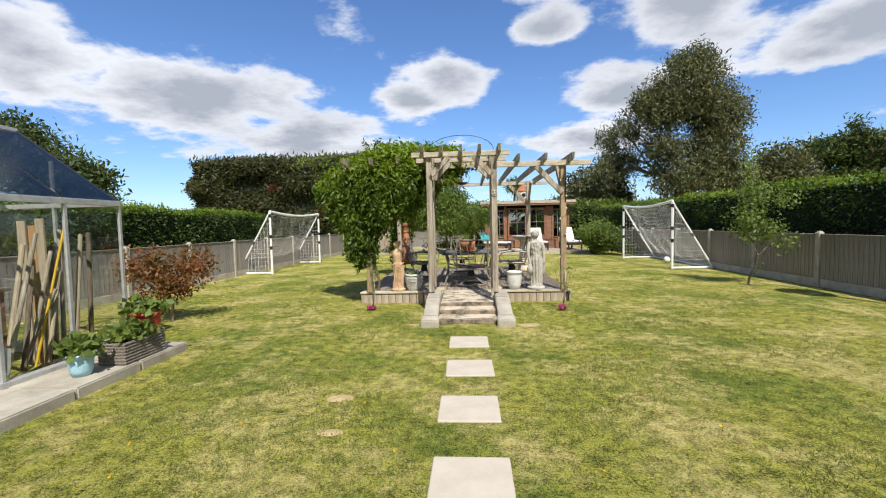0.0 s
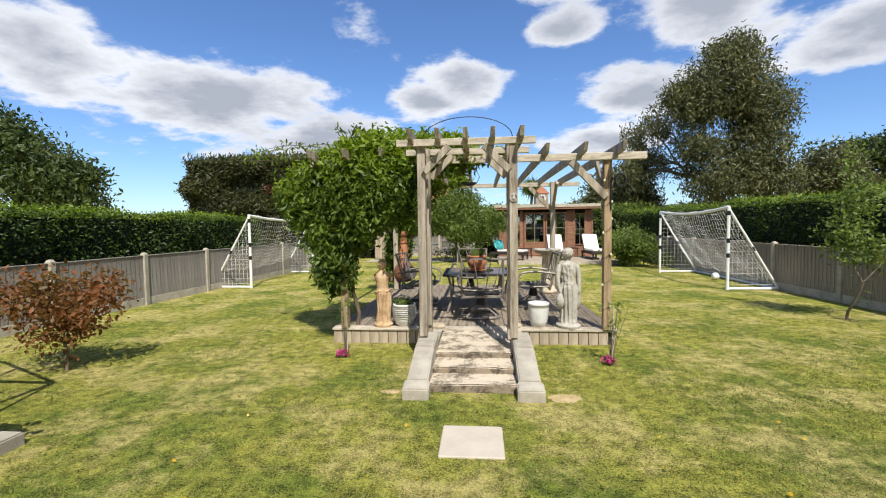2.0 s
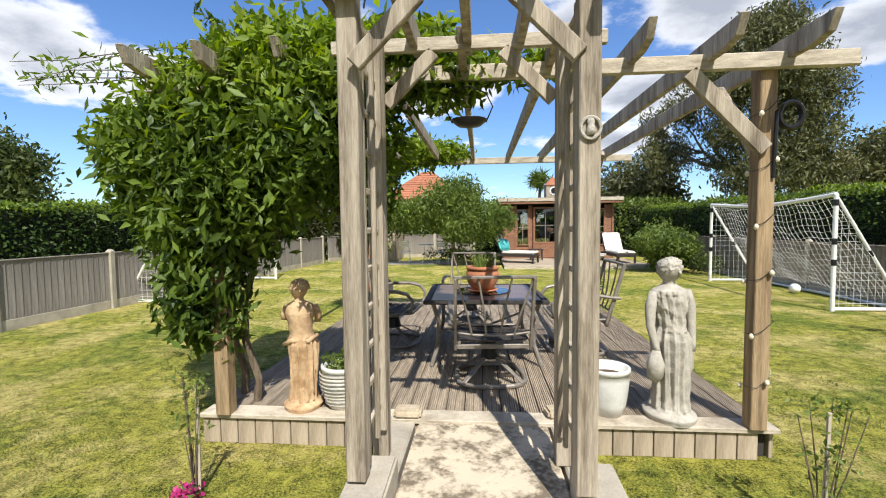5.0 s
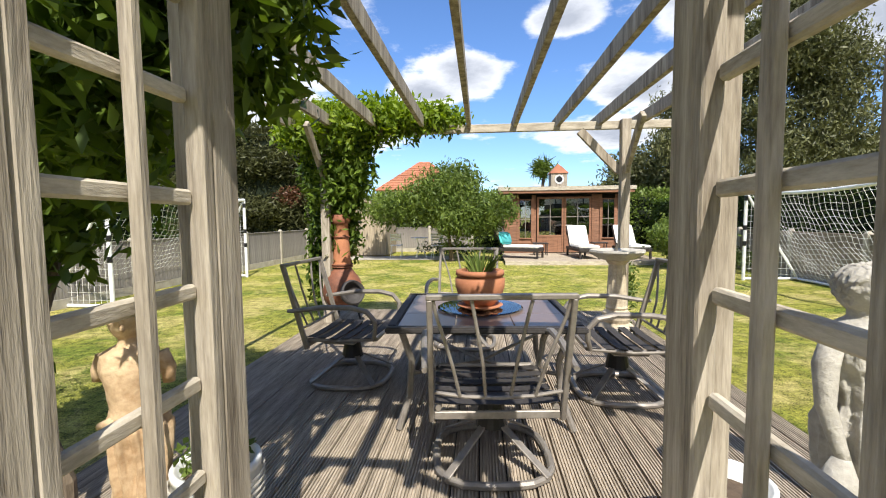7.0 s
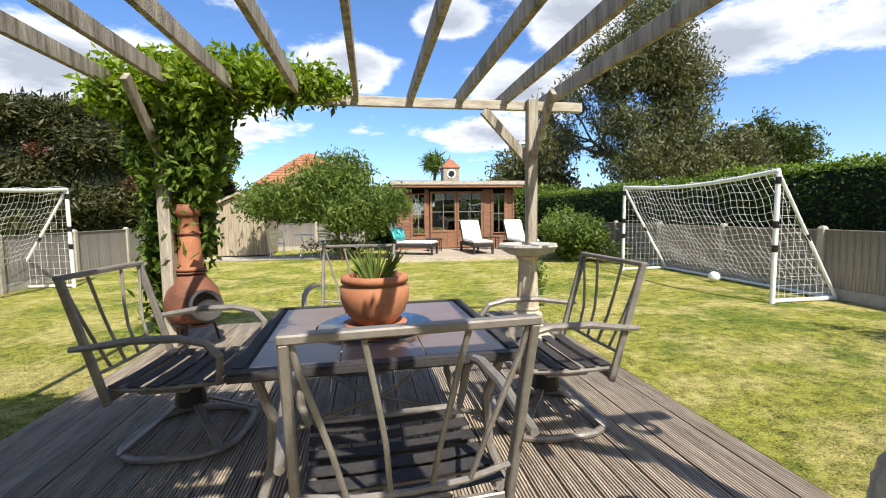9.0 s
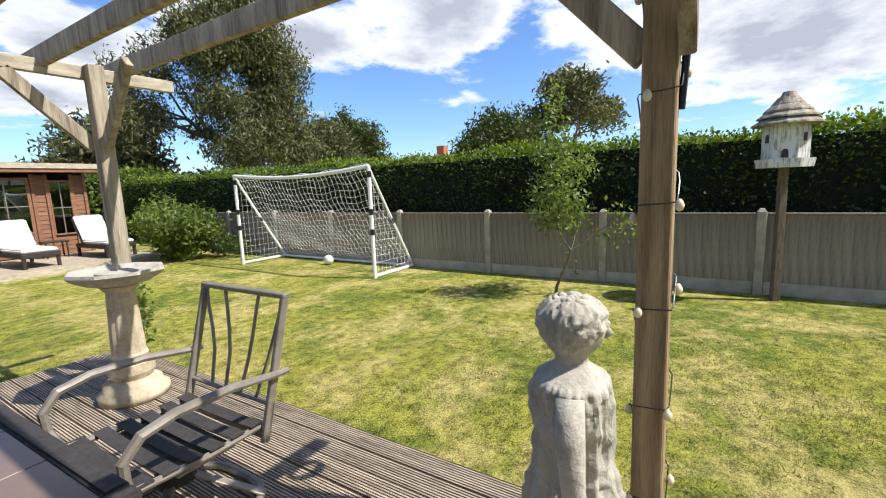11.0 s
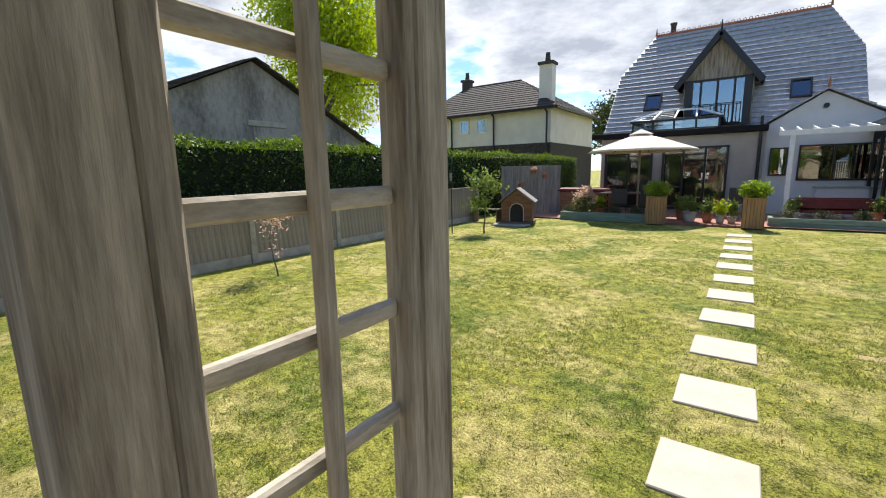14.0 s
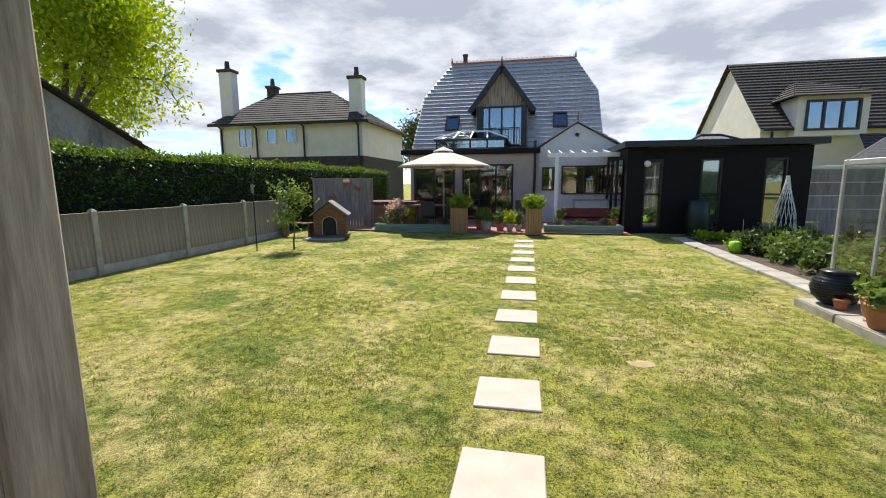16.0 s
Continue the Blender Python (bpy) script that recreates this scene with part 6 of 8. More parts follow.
# bird bath
bb = thing("bird_bath", "cream cast stone bird bath on a fluted column with a sundial", "bird bath", (1.36, 10.93, DZ + 0.001))
part("foot", lathe([(0, 0), (0.20, 0), (0.205, 0.05), (0.17, 0.075), (0.165, 0.11), (0.12, 0.14)], 32), M_CREAMSTONE, bb, smooth=True)
bm = lathe([(0.115, 0.13), (0.135, 0.18), (0.13, 0.24), (0.095, 0.27), (0.105, 0.29), (0.098, 0.31), (0.088, 0.55), (0.080, 0.72), (0.095, 0.735), (0.11, 0.76)], 48)
for v in bm.verts:
    if 0.305 < v.co.z < 0.73:
        a = math.atan2(v.co.y, v.co.x)
        f = 1 - 0.06 * (0.5 + 0.5 * math.cos(a * 12))
        v.co.x *= f
        v.co.y *= f
part("column", bm, M_CREAMSTONE, bb)
part("bowl", lathe([(0.08, 0.755), (0.17, 0.775), (0.25, 0.82), (0.275, 0.845), (0.27, 0.865), (0.245, 0.862), (0.20, 0.84), (0.0, 0.825)], 8), M_STONE, bb, "grey octagonal bowl")
part("sundial_plate", lathe([(0, 0.83), (0.12, 0.83), (0.12, 0.85), (0, 0.852)], 24), M_STONE, bb)
part("gnomon", prism([(0.0, 0.85), (0.10, 0.85), (-0.03, 0.95)], "x", -0.004, 0.004), M_METAL, bb)
foliage("climber_sprays", "thin leafy climber at the rear pergola post", (1.62, 11.45, 0.0), [(0, 0, 0.6, 0.12, 0.12, 0.45)], 120, 0.055, L_APPLE, 53)

# hanging feeder, tyre ring, small things of the pergola
hf = thing("hanging_bowl", "small dark wire bowl hanging from a rafter in two hoops", "hanging bowl", (-0.08, 7.70, 2.045))
part("bowl", lathe([(0, 0), (0.07, 0.012), (0.105, 0.04), (0.11, 0.045), (0.07, 0.02), (0, 0.01)], 20), M_BLACKF, hf, smooth=True)
for s in (-1, 1):
    part("hoop", tube_bm([(s * 0.10, 0, 0.03), (s * 0.14, 0, 0.12), (s * 0.10, 0, 0.20), (0, 0, 0.245)], 0.004, 5), M_BLACKF, hf)
ty = thing("hanging_ring", "dark coiled ring hung from the pergola beam", "hanging ornament", (1.82, 7.86, 2.1))
for k in range(3):
    part("coil", tube_bm([(0.065 * math.cos(a), 0.012 * (k - 1), 0.075 * math.sin(a)) for a in (2 * math.pi * j / 20 for j in range(21))], 0.011, 6), M_BLACKF, ty)
lp = thing("string_lights", "string of pearly bulbs on thin wire wound round the post", "string lights", (PX1, PY0, DZ))
pts = []
for k in range(120):
    t = k / 119
    a = t * 2 * math.pi * 6
    sx, sy = math.cos(a), math.sin(a)
    q = 0.058 / max(abs(sx), abs(sy))
    pts.append((sx * q, sy * q, 0.1 + 1.95 * t + 0.05 * math.sin(a)))
part("wire", tube_bm(pts, 0.0022, 4), M_BLACKF, lp)
for k in range(8, 118, 8):
    x, y, z = pts[k]
    part("bulb", lathe([(0, -0.018), (0.010, -0.013), (0.014, 0), (0.010, 0.011), (0.004, 0.018), (0, 0.020)], 10, (x * 1.14, y * 1.14)), M_BULB, lp, smooth=True)
    LAST[0].location[2] = z - 0.01
hk = thing("iron_hook", "black iron bracket screwed to the pergola post", "bracket", (PX1 + 0.03, PY0 - 0.055, 1.72))
part("bracket", tube_bm([(0, 0, 0), (0, -0.01, 0.2), (0.0, -0.015, 0.38), (0.0, -0.06, 0.40), (0.0, -0.05, 0.37)], [0.010, 0.012, 0.010, 0.008, 0.005], 6), M_BLACKF, hk)

# rose standards beside the steps
for x, y, sd in ((-1.56, 7.22, 1), (1.50, 7.08, 2)):
    foliage("rose_bush", "thin thorny rose on a pale stake with few leaves", (x, y, 0), [(0, 0, 0.42, 0.12, 0.12, 0.22), (0, 0, 0.62, 0.16, 0.12, 0.10)], 34, 0.035, L_APPLE, 60 + sd, stems=8)
    st = thing("plant_stake", "thin pale cane stake in the lawn", "plant stake", (x + 0.01, y + 0.02, 0), group="canes by the deck")
    part("cane", tube_bm([(0, 0, -0.02), (0.01, 0, 0.62)], 0.010, 6), M_SLAB, st)
    foliage("bedding_flowers", "small magenta and purple flowers at the foot of the rose", (x - 0.03, y - 0.02, 0), [(0, 0, 0.05, 0.08, 0.07, 0.04)], 26, 0.032, M_PINK, 70 + sd, aspect=0.9)
    foliage("bedding_leaves", "green leaves among the small flowers", (x - 0.03, y - 0.02, 0), [(0, 0, 0.03, 0.09, 0.08, 0.03)], 24, 0.035, L_BUSH, 80 + sd)

# bird house
bh = thing("bird_house", "weathered white six-sided dovecote with a shingled roof on a pole", "bird house", (6.55, 7.02, 0))
part("pole", soft_box(-0.045, 0.045, -0.045, 0.045, 0, 1.64, 0.006), M_BARK, bh)
M_OLDWHITE = mat("flaking_white_paint", (0.66, 0.66, 0.63), (0.30, 0.28, 0.25), 0.85, 5, (6, 6, 1), 0.5, 30, lo=0.38, hi=0.5)
bm = lathe([(0, 1.70), (0.26, 1.70), (0.26, 2.14), (0, 2.14)], 6)
part("body", bm, M_OLDWHITE, bh)
bm = lathe([(0, 1.64), (0.31, 1.64), (0.33, 1.74), (0.315, 1.74), (0.30, 1.66), (0, 1.66)], 6)
part("gallery", bm, M_OLDWHITE, bh)
for k, (r, z) in enumerate(((0.40, 2.13), (0.34, 2.21), (0.27, 2.28), (0.19, 2.35), (0.11, 2.41))):
    part("roof_course", lathe([(0, z), (r, z), (r * 0.98, z + 0.02), (r * 0.62, z + 0.10), (0, z + 0.11)], 12), M_TIMBER, bh, "grey shingle course")
# dark plates on the solid body paint the shade of the entrance holes
for a, z in ((180, 1.98), (240, 1.80), (120, 1.80), (300, 1.98), (60, 1.98)):
    bm = prism([(-0.045, -0.06), (0.045, -0.06), (0.045, 0.03), (0.022, 0.06), (-0.022, 0.06), (-0.045, 0.03)], "x", 0, 0.008)
    part("entrance_hole", bm, M_SLING, bh)
    LAST[0].matrix_local = Matrix.Rotation(radians(a + 30), 4, "Z") @ Matrix.Translation((0.2255, 0, z)) @ Matrix.Scale(0.8, 4)
bh.rotation_euler[2] = radians(24)
bh.scale = (0.86, 0.86, 0.965)

# ---- summerhouse end ----
sd_deck = thing("summerhouse_deck", "pinkish weathered timber deck before the summerhouse", "deck", (3.1, 20.8, 0))
for k in range(24):
    part("board", soft_box(-2.35, 2.35, -1.48 + 0.124 * k, -1.362 + 0.124 * k, 0.09, 0.115, 0.003), M_SKIRT, sd_deck)
part("fascia", soft_box(-2.35, 2.35, -1.53, -1.50, 0.0, 0.118, 0.003), M_TIMBER_X, sd_deck)
# dark filler under these boards, shade put in as colour
part("deck_frame", soft_box(-2.3, 2.3, -1.48, 1.48, 0.0, 0.085, 0.003), M_INNER_SHADE, sd_deck)
sh = thing("summerhouse", "red-brown boarded summerhouse with glazed double doors and a low roof", "summerhouse", (3.0, 22.35, 0))
SHX0, SHX1 = -2.1, 2.1


def wall_boards(parent, x0, x1, z0, z1, y, m, out=-1, h=0.115):
    z = z0
    while z < z1 - 0.01:
        zt = min(z1, z + h)
        part("board", prism([(y, z), (y + out * 0.022, z), (y + out * 0.010, zt), (y, zt)], "x", x0, x1), m, parent)
        z += h


# solid block, coloured dark as the unlit inside of the summerhouse
part("back_body", soft_box(SHX0 + 0.02, SHX1 - 0.02, 0.25, 2.6, 0.06, 2.25, 0.01), M_INNER_SHADE, sh)
for a, b in ((-2.1, -1.62), (-1.1, -0.98), (0.98, 1.28), (1.80, 2.1)):
    wall_boards(sh, a, b, 0.12, 2.2, 0.0, M_CEDAR)
for a, b in ((-1.62, -1.1), (1.28, 1.80)):
    wall_boards(sh, a, b, 0.12, 0.62, 0.0, M_CEDAR)
for x in (SHX0 + 0.001, SHX1 - 0.03):
    part("side_wall", soft_box(x, x + 0.03, 0.004, 2.6, 0.1, 2.25, 0.004), M_CEDAR, sh)
for x in (-2.08, -1.62, -1.1, 1.0, 1.28, 1.8, 2.08):
    part("corner_post", soft_box(x - 0.035, x + 0.035, -0.055, -0.024, 0.12, 2.2, 0.004), M_CEDAR, sh)


def sh_window(x0, x1, z0, z1, nx, nz, nm, door=False):
    w = new(nm)
    w.parent = sh
    fw = 0.07 if door else 0.04
    low = 0.55 if door else 0.0
    for a in ((x0, x0 + fw, z0, z1), (x1 - fw, x1, z0, z1), (x0 + fw, x1 - fw, z0, z0 + fw), (x0 + fw, x1 - fw, z1 - fw, z1)):
        part("frame", soft_box(a[0], a[1], -0.06, -0.01, a[2], a[3], 0.004), M_CEDAR, w)
    if door:
        part("frame", soft_box(x0 + fw, x1 - fw, -0.06, -0.01, z0 + low, z0 + low + fw, 0.004), M_CEDAR, w)
        for k in range(6):
            a = x0 + fw + (x1 - x0 - 2 * fw) * k / 6
            part("panel_board", soft_box(a + 0.002, a + (x1 - x0 - 2 * fw) / 6 - 0.002, -0.045, -0.02, z0 + fw, z0 + low, 0.003), M_CEDAR, w)
    zl = z0 + fw + low
    for i in range(1, nx):
        x = x0 + fw + (x1 - x0 - 2 * fw) * i / nx
        part("glazing_bar", soft_box(x - 0.012, x + 0.012, -0.05, -0.02, zl, z1 - fw, 0.003), M_METAL, w)
    for j in range(1, nz):
        z = zl + (z1 - fw - zl) * j / nz
        part("glazing_bar", soft_box(x0 + fw, x1 - fw, -0.049, -0.021, z - 0.012, z + 0.012, 0.003), M_METAL, w)
    bm = bmesh.new()
    box(bm, x0 + fw - 0.01, x1 - fw + 0.01, -0.036, -0.030, zl - 0.01, z1 - fw + 0.01)
    part("pane", bm, G_WINDOW, w)
    # dark sheet behind the pane, painted as the room's shade
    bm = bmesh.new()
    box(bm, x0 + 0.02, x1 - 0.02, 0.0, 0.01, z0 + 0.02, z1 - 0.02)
    part("dark_room", bm, M_INNER_SHADE, w)


sh_window(-0.95, -0.01, 0.14, 2.12, 2, 2, "door", True)
sh_window(0.01, 0.95, 0.14, 2.12, 2, 2, "door", True)
sh_window(-1.6, -1.12, 0.62, 2.05, 2, 2, "window")
sh_window(1.30, 1.78, 0.62, 2.05, 2, 2, "window")
part("door_handle", tube_bm([(0.06, -0.07, 1.1), (0.06, -0.09, 1.1), (0.12, -0.09, 1.1)], 0.012, 6), M_ALU, sh)
slab_roof("roof", [(-2.35, -0.45, 2.42), (2.35, -0.45, 2.42), (2.35, 2.8, 2.25), (-2.35, 2.8, 2.25)], 0.05, M_BTILE, sh, "dark felt roof with a timber edge", 1)
part("fascia", soft_box(-2.35, 2.35, -0.48, -0.455, 2.33, 2.46, 0.004), M_TIMBER_X, sh)
part("soffit", soft_box(-2.3, 2.3, -0.45, -0.0, 2.24, 2.33, 0.004), M_CEDAR, sh)
cu = thing("clock_turret", "square grey boarded clock turret with a little red tiled roof", "clock turret", (2.95, 23.3, 2.42))
part("turret_wall", soft_box(-0.3, 0.3, -0.3, 0.3, 0.0, 0.62, 0.01), M_TIMBER, cu)
part("turret_roof", lathe([(0.50, 0.60), (0.47, 0.64), (0.22, 0.84), (0.0, 0.98)], 4), M_OTILE, cu)
LAST[0].rotation_euler[2] = radians(45)
LAST[0].scale = (0.95, 0.95, 1)
dial = part("clock_face", lathe([(0, 0), (0.17, 0), (0.17, 0.012), (0, 0.012)], 28), M_WHITE, cu)
dial.matrix_local = Matrix.Translation((0, -0.302, 0.38)) @ Matrix.Rotation(radians(90), 4, "X")
dial = part("clock_centre", lathe([(0, 0), (0.115, 0), (0.115, 0.004), (0, 0.004)], 20), M_BLACKF, cu)
dial.matrix_local = Matrix.Translation((0, -0.316, 0.38)) @ Matrix.Rotation(radians(90), 4, "X")
for a in range(0, 360, 30):
    m = part("hour_mark", soft_box(-0.006, 0.006, 0, 0.004, 0.125, 0.155, 0.001), M_BLACKF, cu)
    m.matrix_local = Matrix.Translation((0, -0.320, 0.38)) @ Matrix.Rotation(radians(a), 4, "Y")
part("weather_vane", tube_bm([(0, 0, 0.95), (0, 0, 1.08)], 0.008, 5), M_BLACKF, cu)


def make_lounger():
    l = thing("sun_lounger", "dark rattan sun lounger with a thick white cushion and raised back", "sun lounger", (0, 0, 0), group="sun loungers by the summerhouse")
    part("base", soft_box(-0.33, 0.33, -0.95, 0.55, 0.22, 0.32, 0.01), M_RATTAN, l)
    for x in (-0.29, 0.29):
        for y in (-0.9, 0.5):
            part("leg", soft_box(x - 0.03, x + 0.03, y - 0.03, y + 0.03, 0.0, 0.22, 0.004), M_RATTAN, l)
    b = part("backrest", soft_box(-0.33, 0.33, 0, 0.72, 0, 0.04, 0.01), M_RATTAN, l)
    b.matrix_local = pose(0, 0.22, 0.32, 58)
    part("mattress", soft_box(-0.31, 0.31, -0.93, 0.24, 0.325, 0.41, 0.03, 3), M_CUSHION, l)
    b = part("back_cushion", soft_box(-0.31, 0.31, 0.02, 0.74, 0.045, 0.12, 0.03, 3), M_CUSHION, l)
    b.matrix_local = pose(0, 0.22, 0.33, 58)
    return l


lo = make_lounger()
lo.matrix_world = pose(3.25, 20.75, 0.116, 0, 0, 4)
copy_thing(lo, pose(4.75, 20.8, 0.116, 0, 0, 4))
copy_thing(lo, pose(1.05, 20.55, 0.116, 0, 0, 66))
cu2 = thing("cushion", "bright turquoise cushion lying on the sun lounger", "cushion", (0.86, 20.42, 0.55))
part("cover", soft_box(-0.24, 0.24, -0.07, 0.07, 0.0, 0.42, 0.06, 3), M_TURQ, cu2, smooth=True)
cu2.rotation_euler = (radians(-22), 0, radians(38))
for x, y in ((4.05, 21.6), (2.05, 21.4)):
    t = thing("side_table", "small dark rattan side table on the timber deck", "side table", (x, y, 0.116), group="rattan side tables")
    part("top", soft_box(-0.25, 0.25, -0.2, 0.2, 0.38, 0.42, 0.01), M_RATTAN, t)
    for a in (-0.22, 0.19):
        for b in (-0.17, 0.14):
            part("leg", soft_box(a, a + 0.03, b, b + 0.03, 0, 0.379, 0.003), M_RATTAN, t)

shed = thing("garden_shed", "small pale apex shed of vertical boards with a felt roof", "shed", (-4.2, 22.3, 0))
for k in range(13):
    x = -0.74 + 0.114 * k
    top = 1.72 + (0.74 - abs(x + 0.055)) * 0.42
    part("board", soft_box(x, x + 0.110, -0.012 - 0.006 * (k % 2), 0.012, 0.05, top, 0.003), M_SHED, shed)
part("body", prism([(-0.74, 0.04), (0.74, 0.04), (0.74, 1.70), (0, 2.0), (-0.74, 1.70)], "y", 0.014, 1.9), M_SHED, shed)
for s in (-1, 1):
    slab_roof("roof", [(s * 0.86, -0.12, 1.70), (s * 0.86, 2.0, 1.70), (0, 2.0, 2.10), (0, -0.12, 2.10)], 0.025, M_BTILE, shed, "grey felt roof", 1)
    part("bargeboard", beam_bm((s * 0.86, -0.13, 1.69), (0, -0.13, 2.09), 0.02, 0.08, 0.003), M_SHED, shed)
    part("door_edge", soft_box(s * 0.36 - 0.012, s * 0.36 + 0.012, -0.035, -0.02, 0.08, 1.75, 0.003), M_SHED, shed)
plane_ob("shed_paving", -5.1, -1.0, 20.9, 22.28, 0.012, M_CONC, "pale dusty paving before the shed")
bt = thing("bistro_table", "round white metal bistro table with scrolled legs", "garden table", (-2.1, 21.5, 0.013))
part("top", lathe([(0, 0.70), (0.30, 0.70), (0.30, 0.72), (0, 0.72)], 24), M_WHITE, bt)
for a in (0, 120, 240):
    ca, sa = math.cos(radians(a)), math.sin(radians(a))
    part("leg", tube_bm([(0.22 * ca, 0.22 * sa, 0.70), (0.05 * ca, 0.05 * sa, 0.4), (0.26 * ca, 0.26 * sa, 0.0)], 0.010, 6), M_WHITE, bt)
bc = thing("bistro_chair", "folding white metal bistro chair with slatted back", "garden chair", (-2.95, 21.6, 0.013), group="bistro chairs")
for s in (-0.19, 0.19):
    part("back_leg", tube_bm([(s, 0.22, 0), (s, -0.14, 0.88)], 0.010, 6), M_WHITE, bc)
    part("front_leg", tube_bm([(s, -0.22, 0), (s, 0.2, 0.46)], 0.010, 6), M_WHITE, bc)
for k in range(5):
    part("slat", soft_box(-0.19, 0.19, -0.18 + 0.08 * k, -0.12 + 0.08 * k, 0.44, 0.455, 0.003), M_WHITE, bc)
for k in range(3):
    part("back_slat", soft_box(-0.19, 0.19, -0.10 - 0.03 * k, -0.085 - 0.03 * k, 0.62 + 0.09 * k, 0.68 + 0.09 * k, 0.003), M_WHITE, bc)
copy_thing(bc, pose(-1.45, 21.3, 0.013, 0, 0, 200))
foliage("low_shrub", "low green border shrubs under the loquat", (-0.9, 21.9, 0), [(0, 0, 0.3, 1.4, 0.4, 0.25)], 300, 0.10, L_DTREE, 91)
foliage("flowering_shrub", "bushy shrub with pale flowers beside the summerhouse", (6.0, 20.3, 0), [(0, 0, 0.9, 0.55, 0.5, 0.75)], 420, 0.10, L_APPLE, 92)
foliage("low_shrub", "dark low shrubs along the end of the brown fence", (6.2, 17.9, 0), [(0, 0, 0.35, 0.5, 0.9, 0.3)], 260, 0.09, L_DTREE, 93)

# ---- patio end ----
plane_ob("patio", -2.9, 6.8, -9.15, -5.52, 0.045, M_BRICK, "red brick patio behind the sleeper edge")
for k in range(14):
    for j in range(2):
        b = part("brick", soft_box(-0.1, 0.1, -0.048, 0.048, -0.04, 0.012, 0.004), M_BRICK, bpy.data.objects["patio"])
        b.location = (-0.3 + 0.212 * k * 0.75, -5.47 + 0.104 * j, 0.045)
for x0, x1, y in ((2.05, 4.6, -5.5), (-0.55, -2.75, -5.75)):
    xa, xb = min(x0, x1), max(x0, x1)
    bed = thing("sleeper_bed", "raised bed edged with sage green painted sleepers", "raised bed", ((xa + xb) / 2, y, 0), group="sleeper beds along the patio")
    w = (xb - xa) / 2
    for k in range(2):
        part("sleeper", soft_box(-w, w, -0.05, 0.05, 0.125 * k + 0.002, 0.125 * k + 0.122, 0.008), M_GREENP, bed)
        part("end_sleeper", soft_box(-w, -w + 0.1, -0.55, -0.052, 0.125 * k + 0.002, 0.125 * k + 0.122, 0.008), M_GREENP, bed)
        part("end_sleeper", soft_box(w - 0.1, w, -0.55, -0.052, 0.125 * k + 0.002, 0.125 * k + 0.122, 0.008), M_GREENP, bed)
    part("soil", soft_box(-w + 0.1, w - 0.1, -0.55, -0.052, 0.0, 0.2, 0.004), M_SOIL, bed)


def make_planter():
    p = thing("slatted_planter", "tall square planter of golden vertical slats", "planter", (0, 0, 0), group="tall slatted planters at the patio gap")
    part("liner", soft_box(-0.19, 0.19, -0.19, 0.19, 0.0, 0.72, 0.005), M_SOIL, p)
    for k in range(6):
        a = -0.2 + 0.0685 * k
        for s in (-1, 1):
            part("slat", soft_box(a, a + 0.062, s * 0.205 - 0.011, s * 0.205 + 0.011, 0.03, 0.74, 0.003), M_PLANTER, p)
            part("slat", soft_box(s * 0.216 - 0.011, s * 0.216 + 0.011, a - 0.006, a + 0.056, 0.03, 0.74, 0.003), M_PLANTER, p)
    part("rim", soft_box(-0.235, 0.235, 0.18, 0.235, 0.742, 0.762, 0.004), M_PLANTER, p)
    part("rim", soft_box(-0.235, 0.235, -0.235, -0.18, 0.742, 0.762, 0.004), M_PLANTER, p)
    return p


pl = make_planter()
pl.matrix_world = pose(1.9, -5.3, 0)
copy_thing(pl, pose(-0.24, -5.3, 0))
for x, s in ((1.9, 94), (-0.24, 95)):
    foliage("variegated_bush", "rounded yellow and green variegated bush in the tall planter", (x, -5.3, 0.74), [(0, 0, 0.2, 0.33, 0.3, 0.2)], 330, 0.075, L_VINE_Y, s)
um = thing("parasol", "large cream cantilever parasol open over the patio table", "parasol", (2.65, -6.7, 0.05))
bm = bmesh.new()
N8 = 8
apex = bm.verts.new((0, 0, 2.50))
mid = [bm.verts.new((0.8 * math.cos(2 * math.pi * k / 16), 0.8 * math.sin(2 * math.pi * k / 16), 2.24 - 0.02 * (k % 2))) for k in range(16)]
rim_ = [bm.verts.new((1.52 * (1 if k % 2 == 0 else 0.93) * math.cos(2 * math.pi * k / 16), 1.52 * (1 if k % 2 == 0 else 0.93) * math.sin(2 * math.pi * k / 16), 1.98 + 0.015 * (k % 2))) for k in range(16)]
hem = [bm.verts.new(v.co + Vector((0, 0, -0.05))) for v in rim_]
for k in range(16):
    k2 = (k + 1) % 16
    bm.faces.new((apex, mid[k], mid[k2]))
    bm.faces.new((mid[k], rim_[k], rim_[k2], mid[k2]))
    bm.faces.new((rim_[k], hem[k], hem[k2], rim_[k2]))
part("canopy", bm, M_CANVAS, um)
part("vent", lathe([(0.34, 2.44), (0.30, 2.47), (0.0, 2.60)], 8), M_CANVAS, um)
for k in range(8):
    a = 2 * math.pi * k / 8
    part("rib", tube_bm([(0, 0, 2.47), (0.8 * math.cos(a), 0.8 * math.sin(a), 2.20), (1.5 * math.cos(a), 1.5 * math.sin(a), 1.95)], 0.010, 5), M_BLACKF, um)
part("pole", tube_bm([(0, 0, 0), (0, 0, 2.45)], 0.028, 10), M_TIMBER, um)
pt = thing("patio_table", "dark outdoor table under the parasol with chairs", "garden table", (2.9, -6.7, 0.05))
part("top", soft_box(-0.8, 0.8, -0.45, 0.45, 0.70, 0.73, 0.006), M_TTOP, pt)
for a in (-0.74, 0.70):
    for b in (-0.4, 0.36):
        part("leg", soft_box(a, a + 0.04, b, b + 0.04, 0, 0.699, 0.004), M_BLACKF, pt)
